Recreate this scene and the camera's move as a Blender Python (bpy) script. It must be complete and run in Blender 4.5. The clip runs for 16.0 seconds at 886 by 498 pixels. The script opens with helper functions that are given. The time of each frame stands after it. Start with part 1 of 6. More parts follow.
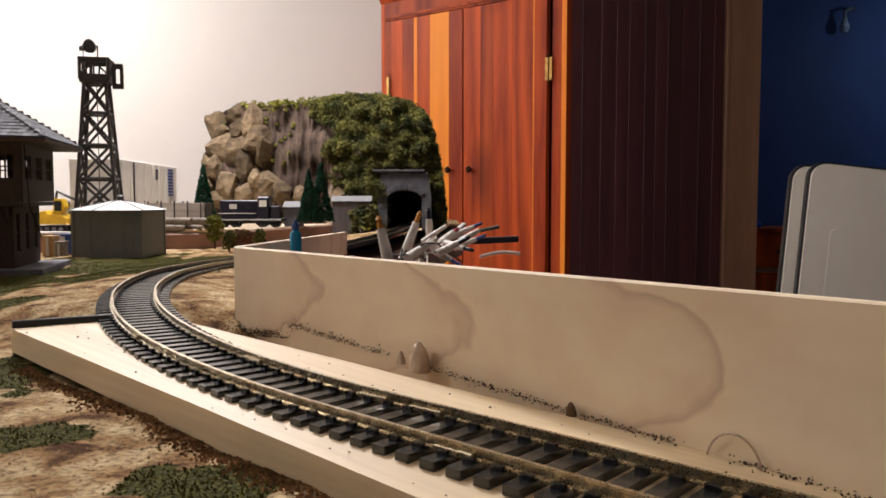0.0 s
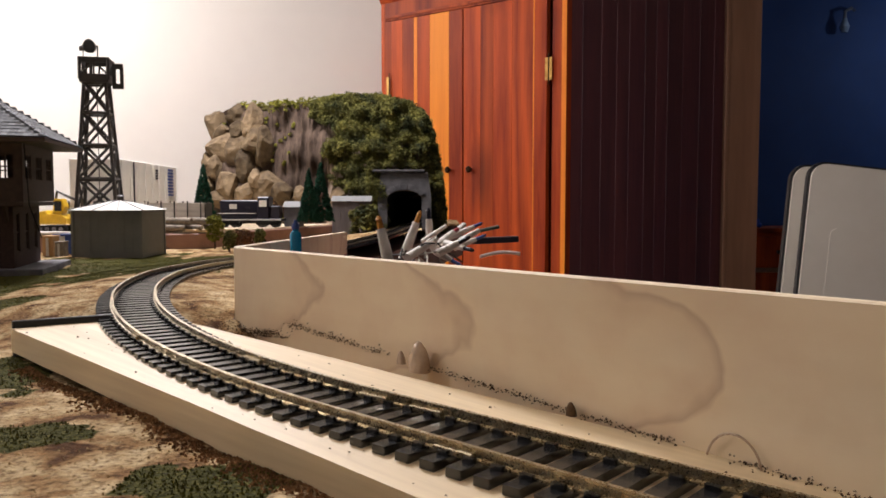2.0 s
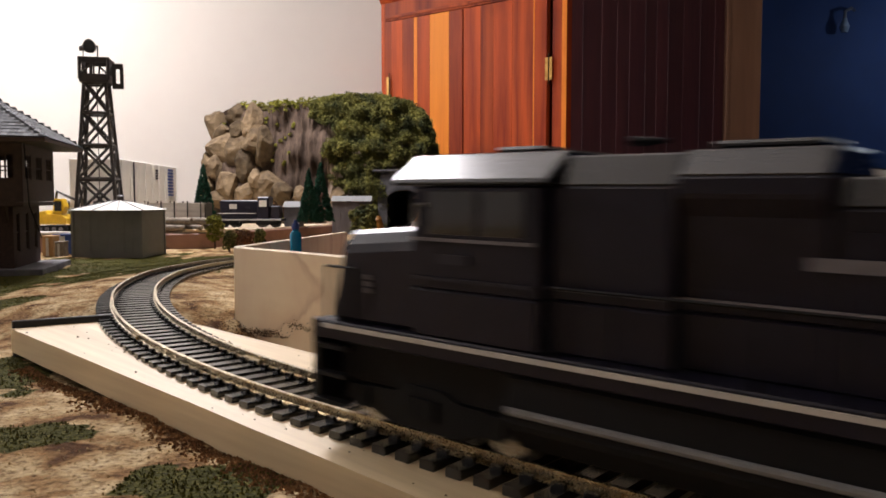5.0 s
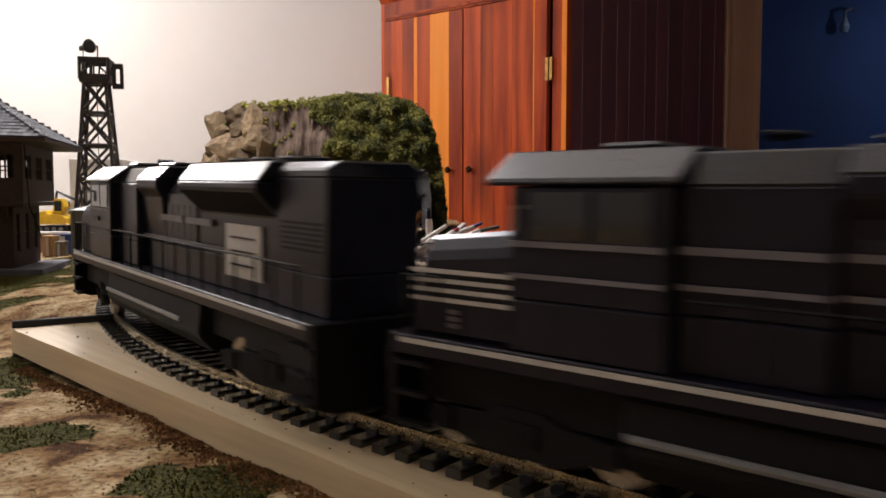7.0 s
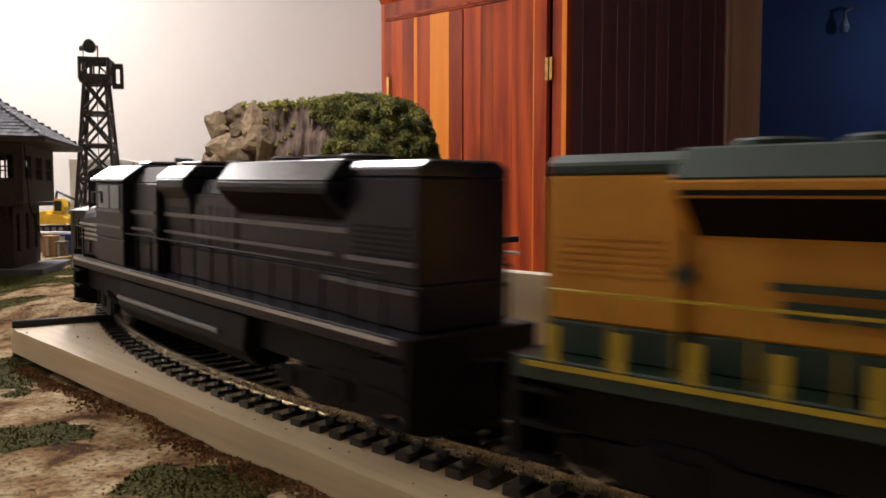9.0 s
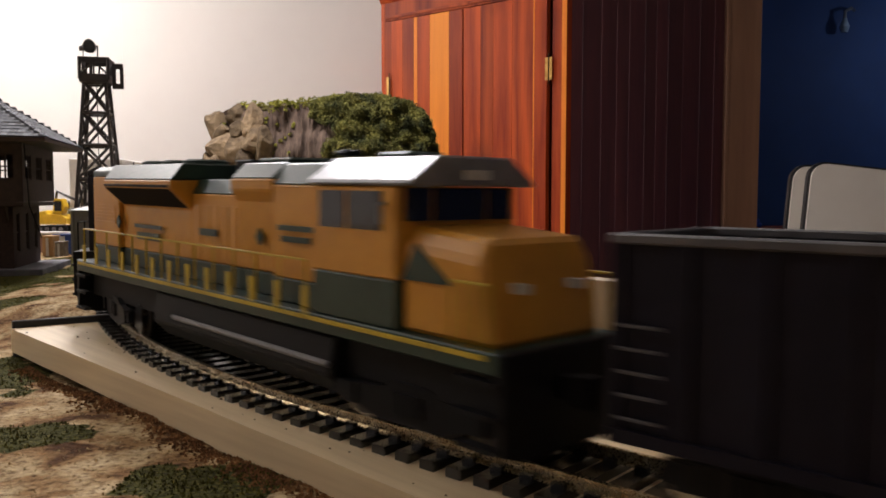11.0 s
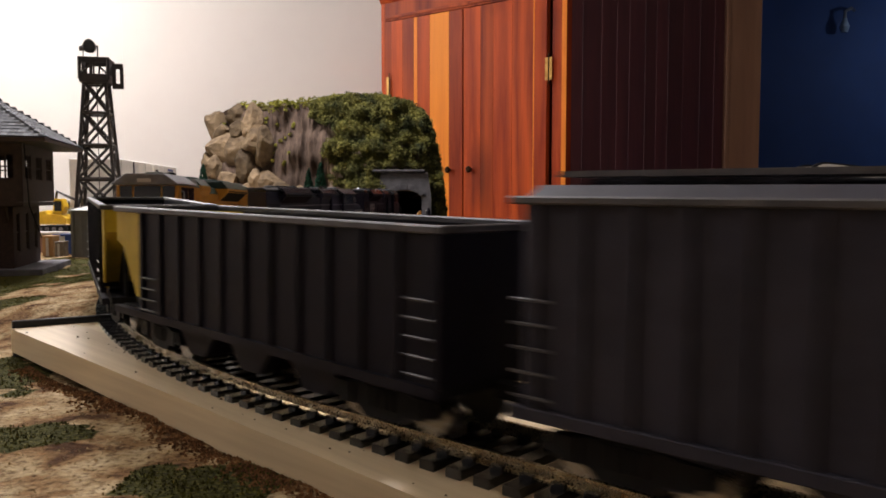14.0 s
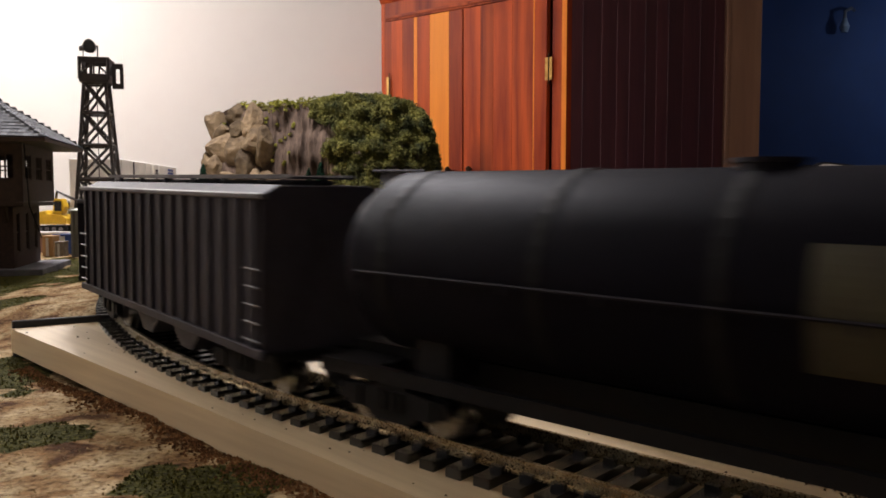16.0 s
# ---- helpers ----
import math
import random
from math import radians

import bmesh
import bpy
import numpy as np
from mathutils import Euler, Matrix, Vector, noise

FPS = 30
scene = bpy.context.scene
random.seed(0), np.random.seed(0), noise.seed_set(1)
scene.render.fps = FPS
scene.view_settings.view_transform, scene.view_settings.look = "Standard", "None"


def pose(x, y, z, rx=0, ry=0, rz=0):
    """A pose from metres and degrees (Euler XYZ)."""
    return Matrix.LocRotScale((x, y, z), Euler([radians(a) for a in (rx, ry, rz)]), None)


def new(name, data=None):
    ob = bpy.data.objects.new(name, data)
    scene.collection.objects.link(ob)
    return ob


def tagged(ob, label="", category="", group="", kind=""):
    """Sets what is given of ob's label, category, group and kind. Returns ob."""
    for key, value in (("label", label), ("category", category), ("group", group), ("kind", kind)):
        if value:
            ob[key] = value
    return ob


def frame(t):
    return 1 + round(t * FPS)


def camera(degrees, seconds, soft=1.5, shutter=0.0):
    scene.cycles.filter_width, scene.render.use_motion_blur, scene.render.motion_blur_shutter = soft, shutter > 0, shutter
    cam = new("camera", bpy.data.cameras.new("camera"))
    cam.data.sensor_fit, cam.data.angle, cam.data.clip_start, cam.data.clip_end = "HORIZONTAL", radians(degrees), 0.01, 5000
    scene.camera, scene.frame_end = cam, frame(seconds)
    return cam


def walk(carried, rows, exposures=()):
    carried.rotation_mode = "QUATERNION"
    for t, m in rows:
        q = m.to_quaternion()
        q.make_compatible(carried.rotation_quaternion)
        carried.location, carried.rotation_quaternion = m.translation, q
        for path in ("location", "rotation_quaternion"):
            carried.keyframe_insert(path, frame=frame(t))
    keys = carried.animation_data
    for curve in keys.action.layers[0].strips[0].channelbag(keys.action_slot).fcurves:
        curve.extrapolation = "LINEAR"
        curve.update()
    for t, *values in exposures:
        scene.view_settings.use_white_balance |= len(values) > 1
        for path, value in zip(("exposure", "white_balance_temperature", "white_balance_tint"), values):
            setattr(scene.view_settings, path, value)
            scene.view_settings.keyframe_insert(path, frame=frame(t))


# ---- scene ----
F_DEG = 58.5
EYE = (0.0, 0.0, 0.054)
cam = camera(F_DEG, 16.0, soft=1.7, shutter=1.0)
CAM_POSE = pose(EYE[0], EYE[1], EYE[2], 90 - 3.61, 0, 0)
walk(cam, [(0.0, CAM_POSE), (16.0, CAM_POSE)],
     exposures=[(0.0, 0.0), (4.0, 0.0), (6.0, -0.17), (16.0, -0.17)])

# ---- world and lamps ----
world = bpy.data.worlds.new("dim_room")
scene.world = world
world.use_nodes = True
world.node_tree.nodes["Background"].inputs[0].default_value = (0.55, 0.6, 0.75, 1)
world.node_tree.nodes["Background"].inputs[1].default_value = 0.02


def lamp(name, kind, m, energy, color, size):
    d = bpy.data.lights.new(name, kind)
    d.energy, d.color = energy, color
    if kind == "AREA":
        d.shape, d.size = "DISK", size
    else:
        d.shadow_soft_size = size
    o = new(name, d)
    o.matrix_world = m
    return o


lamp("pendant_bulb", "POINT", pose(-0.36, 1.05, 0.75), 42.0, (1.0, 0.955, 1.0), 0.08)
lamp("wall_bulb", "POINT", pose(-2.3, 3.15, 1.40), 78.0, (1.0, 0.955, 0.95), 0.08)
lamp("room_bulb", "POINT", pose(-1.5, 0.62, 0.95), 19.0, (1.0, 0.94, 0.95), 0.09)
lamp("next_room_bulb", "POINT", pose(3.6, 4.9, 1.2), 7.0, (0.75, 0.85, 1.0), 0.05)


# ---- materials ----
def mat(name, c1, c2=None, rough=0.6, metal=0.0, scale=60.0, bump=0.0, bscale=None, stretch=(1, 1, 1),
        detail=6.0, lo=0.35, hi=0.65, island=0.0, spec=None, coat=0.0, rvar=0.12, random_shade=0.0, fine=0.25):
    m = bpy.data.materials.new(name)
    m.use_nodes = True
    nt = m.node_tree
    b = nt.nodes["Principled BSDF"]
    L = nt.links.new
    tc = nt.nodes.new("ShaderNodeTexCoord")
    mp = nt.nodes.new("ShaderNodeMapping")
    mp.inputs["Scale"].default_value = stretch
    L(tc.outputs["Object"], mp.inputs[0])
    n1 = nt.nodes.new("ShaderNodeTexNoise")
    n1.inputs["Scale"].default_value, n1.inputs["Detail"].default_value = scale, detail
    L(mp.outputs[0], n1.inputs["Vector"])
    n2 = nt.nodes.new("ShaderNodeTexNoise")
    n2.inputs["Scale"].default_value, n2.inputs["Detail"].default_value = scale * 7.3, 4.0
    L(mp.outputs[0], n2.inputs["Vector"])
    mixf = nt.nodes.new("ShaderNodeMix")
    mixf.data_type = "FLOAT"
    mixf.inputs[0].default_value = fine
    L(n1.outputs[0], mixf.inputs[2])
    L(n2.outputs[0], mixf.inputs[3])
    r = nt.nodes.new("ShaderNodeValToRGB")
    r.color_ramp.elements[0].position, r.color_ramp.elements[1].position = lo, hi
    c2 = c2 or tuple(v * 0.7 for v in c1)
    r.color_ramp.elements[0].color, r.color_ramp.elements[1].color = (*c2, 1), (*c1, 1)
    L(mixf.outputs[0], r.inputs[0])
    out = r.outputs[0]
    if random_shade or island:
        info = nt.nodes.new("ShaderNodeObjectInfo" if random_shade else "ShaderNodeNewGeometry")
        rnd = info.outputs["Random" if random_shade else "Random Per Island"]
        k = random_shade or island
        mr = nt.nodes.new("ShaderNodeMapRange")
        mr.inputs[3].default_value, mr.inputs[4].default_value = 1 - k, 1 + k * 0.6
        L(rnd, mr.inputs[0])
        hs = nt.nodes.new("ShaderNodeHueSaturation")
        L(mr.outputs[0], hs.inputs["Value"])
        L(out, hs.inputs["Color"])
        out = hs.outputs[0]
    L(out, b.inputs["Base Color"])
    rr = nt.nodes.new("ShaderNodeMapRange")
    rr.inputs[3].default_value, rr.inputs[4].default_value = max(0.03, rough - rvar), min(1, rough + rvar)
    L(n2.outputs[0], rr.inputs[0])
    L(rr.outputs[0], b.inputs["Roughness"])
    b.inputs["Metallic"].default_value = metal
    b.inputs["Coat Weight"].default_value = coat
    if spec is not None:
        b.inputs["Specular IOR Level"].default_value = spec
    if bump:
        n3 = nt.nodes.new("ShaderNodeTexNoise")
        n3.inputs["Scale"].default_value, n3.inputs["Detail"].default_value = bscale or scale * 4, 5.0
        L(mp.outputs[0], n3.inputs["Vector"])
        bp = nt.nodes.new("ShaderNodeBump")
        bp.inputs["Strength"].default_value, bp.inputs["Distance"].default_value = 0.7, bump
        L(n3.outputs[0], bp.inputs["Height"])
        L(bp.outputs[0], b.inputs["Normal"])
    return m


def growth_lines(nt, tc, base, dark):
    """Nested arches of rotary-cut veneer: dark on the line, fading on the inner side, over a faint mottle."""
    L = nt.links.new

    def sums(op, a, b):
        n = nt.nodes.new("ShaderNodeMath")
        n.operation = op
        for i, v in enumerate((a, b)):
            if isinstance(v, (int, float)):
                n.inputs[i].default_value = v
            else:
                L(v, n.inputs[i])
        return n.outputs[0]

    def tint(fac, src, colour):
        m = nt.nodes.new("ShaderNodeMix")
        m.data_type = "RGBA"
        m.inputs[7].default_value = (*colour, 1)
        L(fac, m.inputs[0])
        L(src, m.inputs[6])
        return m.outputs[2]

    xyz = nt.nodes.new("ShaderNodeSeparateXYZ")
    L(tc.outputs["Object"], xyz.inputs[0])
    wob = nt.nodes.new("ShaderNodeTexNoise")
    wob.inputs["Scale"].default_value, wob.inputs["Detail"].default_value = 34.0, 3.0
    L(tc.outputs["Object"], wob.inputs["Vector"])
    dz = sums("SUBTRACT", xyz.outputs[2], 0.0235)
    arch = sums("MULTIPLY", sums("MULTIPLY", dz, dz), 95.0)
    f = sums("ADD", sums("ADD", xyz.outputs[0], arch), sums("MULTIPLY", wob.outputs[0], 0.045))
    ring = sums("FRACT", sums("DIVIDE", sums("SUBTRACT", f, 0.018), 0.080), 0.0)
    r = nt.nodes.new("ShaderNodeValToRGB")
    while len(r.color_ramp.elements) < 5:
        r.color_ramp.elements.new(0.5)
    for el, (pos, val) in zip(r.color_ramp.elements, ((0.0, 0.0), (0.76, 0.0), (0.90, 0.10), (0.965, 0.42), (1.0, 0.0))):
        el.position, el.color = pos, (val, val, val, 1)
    L(ring, r.inputs[0])
    blot = nt.nodes.new("ShaderNodeTexNoise")
    blot.inputs["Scale"].default_value, blot.inputs["Detail"].default_value = 60.0, 5.0
    L(tc.outputs["Object"], blot.inputs["Vector"])
    mr = nt.nodes.new("ShaderNodeMapRange")
    mr.inputs[1].default_value, mr.inputs[2].default_value = 0.45, 0.75
    mr.inputs[3].default_value, mr.inputs[4].default_value = 0.0, 0.22
    L(blot.outputs[0], mr.inputs[0])
    return tint(r.outputs[0], tint(mr.outputs[0], base, [v * 1.5 for v in dark]), dark)


def wood(name, dark, light, rings=90.0, along="X", rough=0.5, distort=3.0, knots=True, random_shade=0.0, coat=0.0, blotch=0.35,
         squash=0.08, veneer=None, spec=0.5):
    """Sawn wood: bands stretched along one axis, figure lines, fine pores and some knots."""
    m = bpy.data.materials.new(name)
    m.use_nodes = True
    nt = m.node_tree
    b = nt.nodes["Principled BSDF"]
    L = nt.links.new
    tc = nt.nodes.new("ShaderNodeTexCoord")
    mp = nt.nodes.new("ShaderNodeMapping")
    s = [1.0, 1.0, 1.0]
    s["XYZ".index(along)] = squash
    mp.inputs["Scale"].default_value = s
    L(tc.outputs["Object"], mp.inputs[0])
    vec = mp.outputs[0]
    if random_shade:
        oi = nt.nodes.new("ShaderNodeObjectInfo")
        add = nt.nodes.new("ShaderNodeVectorMath")
        mul = nt.nodes.new("ShaderNodeMath")
        mul.operation, mul.inputs[1].default_value = "MULTIPLY", 9.0
        L(oi.outputs["Random"], mul.inputs[0])
        L(vec, add.inputs[0])
        L(mul.outputs[0], add.inputs[1])
        vec = add.outputs[0]
    n = nt.nodes.new("ShaderNodeTexNoise")
    n.inputs["Scale"].default_value, n.inputs["Detail"].default_value = rings * 0.12, 2.0
    n.inputs["Distortion"].default_value = 0.4
    L(vec, n.inputs["Vector"])
    mm = nt.nodes.new("ShaderNodeMath")
    mm.operation, mm.inputs[1].default_value = "MULTIPLY", distort * 4
    L(n.outputs[0], mm.inputs[0])
    fr = nt.nodes.new("ShaderNodeMath")
    fr.operation = "PINGPONG"
    fr.inputs[1].default_value = 1.0
    L(mm.outputs[0], fr.inputs[0])
    fine = nt.nodes.new("ShaderNodeTexNoise")
    fine.inputs["Scale"].default_value, fine.inputs["Detail"].default_value = rings * 3, 6.0
    L(vec, fine.inputs["Vector"])
    mix = nt.nodes.new("ShaderNodeMix")
    mix.data_type = "FLOAT"
    mix.inputs[0].default_value = blotch
    L(fr.outputs[0], mix.inputs[3])
    L(fine.outputs[0], mix.inputs[2])
    r = nt.nodes.new("ShaderNodeValToRGB")
    r.color_ramp.elements[0].position, r.color_ramp.elements[1].position = 0.12, 0.72
    r.color_ramp.elements[0].color, r.color_ramp.elements[1].color = (*dark, 1), (*light, 1)
    L(mix.outputs[0], r.inputs[0])
    out = r.outputs[0]
    if knots:
        vo = nt.nodes.new("ShaderNodeTexVoronoi")
        vo.inputs["Scale"].default_value = rings * 0.11
        mp2 = nt.nodes.new("ShaderNodeMapping")
        s2 = [1.0, 1.0, 1.0]
        s2["XYZ".index(along)] = 0.4
        mp2.inputs["Scale"].default_value = s2
        L(tc.outputs["Object"], mp2.inputs[0])
        L(mp2.outputs[0], vo.inputs["Vector"])
        kr = nt.nodes.new("ShaderNodeMapRange")
        kr.inputs[1].default_value, kr.inputs[2].default_value = 0.12, 0.32
        kr.inputs[3].default_value, kr.inputs[4].default_value = 0.75, 0.0
        L(vo.outputs["Distance"], kr.inputs[0])
        mk = nt.nodes.new("ShaderNodeMix")
        mk.data_type = "RGBA"
        mk.inputs[7].default_value = (*[v * 0.45 for v in dark], 1)
        L(kr.outputs[0], mk.inputs[0])
        L(out, mk.inputs[6])
        out = mk.outputs[2]
    if random_shade:
        mr = nt.nodes.new("ShaderNodeMapRange")
        mr.inputs[3].default_value, mr.inputs[4].default_value = 1 - random_shade, 1 + random_shade
        L(oi.outputs["Random"], mr.inputs[0])
        hs = nt.nodes.new("ShaderNodeHueSaturation")
        L(mr.outputs[0], hs.inputs["Value"])
        L(out, hs.inputs["Color"])
        out = hs.outputs[0]
    if veneer:
        out = growth_lines(nt, tc, out, veneer)
    L(out, b.inputs["Base Color"])
    b.inputs["Roughness"].default_value = rough
    b.inputs["Specular IOR Level"].default_value = spec
    b.inputs["Coat Weight"].default_value = coat
    bp = nt.nodes.new("ShaderNodeBump")
    bp.inputs["Strength"].default_value, bp.inputs["Distance"].default_value = 0.3, 0.02 / rings
    L(fine.outputs[0], bp.inputs["Height"])
    L(bp.outputs[0], b.inputs["Normal"])
    return m


M = {}
M["wall"] = mat("painted_wall", (0.80, 0.765, 0.72), (0.77, 0.73, 0.69), 0.8, scale=2.0, bump=0.0006, bscale=120)
M["ceiling"] = mat("ceiling_paint", (0.78, 0.75, 0.7), None, 0.9, scale=3.0, lo=0.0, hi=0.3)
M["floor"] = mat("room_carpet", (0.22, 0.16, 0.11), (0.15, 0.1, 0.07), 0.95, scale=40)
M["cedar"] = wood("cedar_heartwood", (0.18, 0.016, 0.004), (0.50, 0.080, 0.011), 34, "Z", 0.5, 2.6, True, 0.2, blotch=0.5, squash=0.06, spec=0.2)
M["cedar_pale"] = wood("cedar_sapwood", (0.62, 0.12, 0.012), (0.95, 0.31, 0.03), 34, "Z", 0.5, 1.6, False, 0.12, blotch=0.5, squash=0.04, spec=0.2)
# panelling turned from the lamps: its shade is put into the wood colour
M["cedar_shaded"] = wood("shaded_panelling", (0.035, 0.010, 0.012), (0.085, 0.024, 0.024), 30, "Z", 0.5, 2.0, False, 0.35, squash=0.05)
M["casing"] = wood("door_casing_wood", (0.16, 0.075, 0.04), (0.24, 0.12, 0.065), 20, "Z", 0.5, 2.0, False)
M["blue"] = mat("blue_paint", (0.02, 0.06, 0.21), (0.016, 0.048, 0.17), 0.75, scale=3.0, bump=0.001, bscale=60)
M["ply"] = wood("birch_plywood", (0.80, 0.635, 0.43), (0.89, 0.75, 0.545), 45, "X", 0.55, 2.2, False, blotch=0.35, squash=0.25, veneer=(0.40, 0.21, 0.12))
M["pine"] = wood("pine_plank", (0.52, 0.38, 0.21), (0.78, 0.63, 0.40), 160, "X", 0.5, 2.5, False, blotch=0.4, squash=0.05)
M["pinkply"] = wood("stained_plywood", (0.22, 0.11, 0.08), (0.36, 0.2, 0.15), 60, "X", 0.6, 2.0, False, blotch=0.5, squash=0.2)
M["rail"] = mat("nickel_silver_rail", (0.52, 0.46, 0.33), (0.30, 0.22, 0.12), 0.28, 1.0, scale=300, lo=0.3, hi=0.6)
M["tie"] = mat("black_plastic_tie", (0.014, 0.0135, 0.014), (0.008, 0.008, 0.009), 0.20, scale=900, rvar=0.10, spec=0.8)
M["steelgrey"] = mat("grey_metal", (0.25, 0.27, 0.32), None, 0.35, 0.8, scale=40)


# ---- mesh helpers ----
def box(bm, x0, y0, z0, x1, y1, z1, m=None):
    vs = [bm.verts.new(p) for p in ((x0, y0, z0), (x1, y0, z0), (x1, y1, z0), (x0, y1, z0),
                                    (x0, y0, z1), (x1, y0, z1), (x1, y1, z1), (x0, y1, z1))]
    for f in ((3, 2, 1, 0), (4, 5, 6, 7), (0, 1, 5, 4), (1, 2, 6, 5), (2, 3, 7, 6), (3, 0, 4, 7)):
        bm.faces.new([vs[i] for i in f])
    if m is not None:
        bmesh.ops.transform(bm, matrix=m, verts=vs)
    return vs


def cyl(bm, p0, p1, r0, r1=None, n=10, caps=True):
    p0, p1 = Vector(p0), Vector(p1)
    r1 = r0 if r1 is None else r1
    q = (p1 - p0).to_track_quat("Z", "Y")
    rings = []
    for p, r in ((p0, r0), (p1, r1)):
        rings.append([bm.verts.new(p + q @ Vector((r * math.cos(a), r * math.sin(a), 0))) for a in
                      (2 * math.pi * i / n for i in range(n))])
    for i in range(n):
        j = (i + 1) % n
        bm.faces.new((rings[0][i], rings[0][j], rings[1][j], rings[1][i]))
    if caps:
        bm.faces.new(rings[0][::-1])
        bm.faces.new(rings[1])
    return rings


def extrude_profile(bm, pts, axis, a0, a1):
    """A closed outline swept straight from a0 to a1. axis x: pts are (y, z); axis y: pts are (x, z)."""
    def at(p, a):
        return (a, p[0], p[1]) if axis == "x" else ((p[0], a, p[1]) if axis == "y" else (p[0], p[1], a))
    v0 = [bm.verts.new(at(p, a0)) for p in pts]
    v1 = [bm.verts.new(at(p, a1)) for p in pts]
    n = len(pts)
    for i in range(n):
        j = (i + 1) % n
        bm.faces.new((v0[i], v0[j], v1[j], v1[i]))
    bm.faces.new(v0[::-1])
    bm.faces.new(v1)


def tube(bm, pts, r, n=6):
    pts = [Vector(p) for p in pts]
    rings = []
    for i, p in enumerate(pts):
        d = (pts[min(i + 1, len(pts) - 1)] - pts[max(i - 1, 0)]).normalized()
        q = d.to_track_quat("Z", "Y")
        rings.append([bm.verts.new(p + q @ Vector((r * math.cos(2 * math.pi * k / n), r * math.sin(2 * math.pi * k / n), 0)))
                      for k in range(n)])
    for a, b in zip(rings, rings[1:]):
        best = min(range(n), key=lambda o: (a[0].co - b[o].co).length)
        for k in range(n):
            bm.faces.new((a[k], a[(k + 1) % n], b[(k + 1 + best) % n], b[(k + best) % n]))
    bm.faces.new(rings[0][::-1])
    bm.faces.new(rings[-1])


def mesh_of(name, bm, material, bevel=0.0, smooth=False, segments=1):
    bmesh.ops.recalc_face_normals(bm, faces=bm.faces)
    if bevel:
        sharp = [e for e in bm.edges if len(e.link_faces) == 2 and e.calc_face_angle(0) > 0.5]
        bmesh.ops.bevel(bm, geom=sharp, offset=bevel, segments=segments, affect="EDGES", clamp_overlap=True)
    if smooth:
        for f in bm.faces:
            f.smooth = True
    me = bpy.data.meshes.new(name)
    bm.to_mesh(me)
    bm.free()
    if smooth:
        me.set_sharp_from_angle(angle=radians(38))
    me.materials.append(material)
    return me


def part(name, bm, material, parent=None, label="", bevel=0.0, smooth=False, m=None, segments=1):
    ob = new(name, mesh_of(name, bm, material, bevel, smooth, segments))
    if parent:
        ob.parent = parent
    if m is not None:
        ob.matrix_local = m
    if label:
        ob["label"] = label
    return ob


def boxpart(name, parent, material, c0, c1, label="", bevel=0.0, m=None):
    bm = bmesh.new()
    box(bm, *c0, *c1)
    return part(name, bm, material, parent, label, bevel, m=m)


def thing(name, m, label, category, group="", kind=""):
    ob = new(name)
    ob.empty_display_size = 0.01
    ob.matrix_world = m
    return tagged(ob, label, category, group, kind)


# ---- the line of the track ----
KNOTS_K = (-2.336, -2.491, -2.484, -2.36, -2.308, -2.027, -1.932, -1.932)
KNOTS_Z = (0.008, 0.0104, 0.0125, 0.0125, 0.0105, 0.0085)
ARC = 0.517
STEP = 0.0025
S_MIN = -2.4


def build_line():
    pts = []
    x, y, th = -0.0260, 0.1868, 2.4165
    n = int(ARC / STEP)
    fwd = []
    for i in range(n + 1):
        s = i * STEP
        k = float(np.interp(s, np.linspace(0, ARC, 8), KNOTS_K))
        z = float(np.interp(s, np.linspace(0, ARC, 6), KNOTS_Z))
        fwd.append((s, x, y, z, th))
        th += k * STEP
        x, y = x + math.cos(th) * STEP, y + math.sin(th) * STEP
    s, x, y, z, th = fwd[-1]
    # easy S on to the tunnel mouth and into the hill
    p0, p3 = Vector((x, y)), Vector((-0.060, 1.25))
    d0, d3 = Vector((math.cos(th), math.sin(th))), Vector((0.05, 1.0)).normalized()
    p1, p2 = p0 + d0 * 0.2, p3 - d3 * 0.2
    last = p0
    for i in range(1, 301):
        u = i / 300
        p = p0 * (1 - u) ** 3 + p1 * 3 * u * (1 - u) ** 2 + p2 * 3 * u * u * (1 - u) + p3 * u ** 3
        s += (p - last).length
        d = p - last
        last = p
        fwd.append((s, p.x, p.y, z + (0.012 - z) * u, math.atan2(d.y, d.x)))
    for i in range(1, 140):
        p = last + d3 * STEP * i
        fwd.append((s + i * STEP, p.x, p.y, 0.012, math.atan2(d3.y, d3.x)))
    back = []
    x, y, th = -0.0260, 0.1868, 2.4165
    for i in range(1, int(-S_MIN / STEP)):
        x, y = x - math.cos(th) * STEP, y - math.sin(th) * STEP
        back.append((-i * STEP, x, y, max(0.006, 0.008 - i * STEP * 0.012), th))
    return np.array(back[::-1] + fwd)


LINE = build_line()


def on_line(s):
    """Place on the railheads' middle line, and the heading, at s metres."""
    x, y, z = (float(np.interp(s, LINE[:, 0], LINE[:, i])) for i in (1, 2, 3))
    return Vector((x, y, z)), float(np.interp(s, LINE[:, 0], LINE[:, 4]))


# ---- the room ----
FLOOR_Z = -0.86
CEIL_Z = 1.56
WALL_Y = 4.35


def slab(name, c0, c1, material, label, m=None):
    ob = boxpart(name, None, material, c0, c1, m=m)
    return tagged(ob, label, name.split("_")[0], kind="structure")


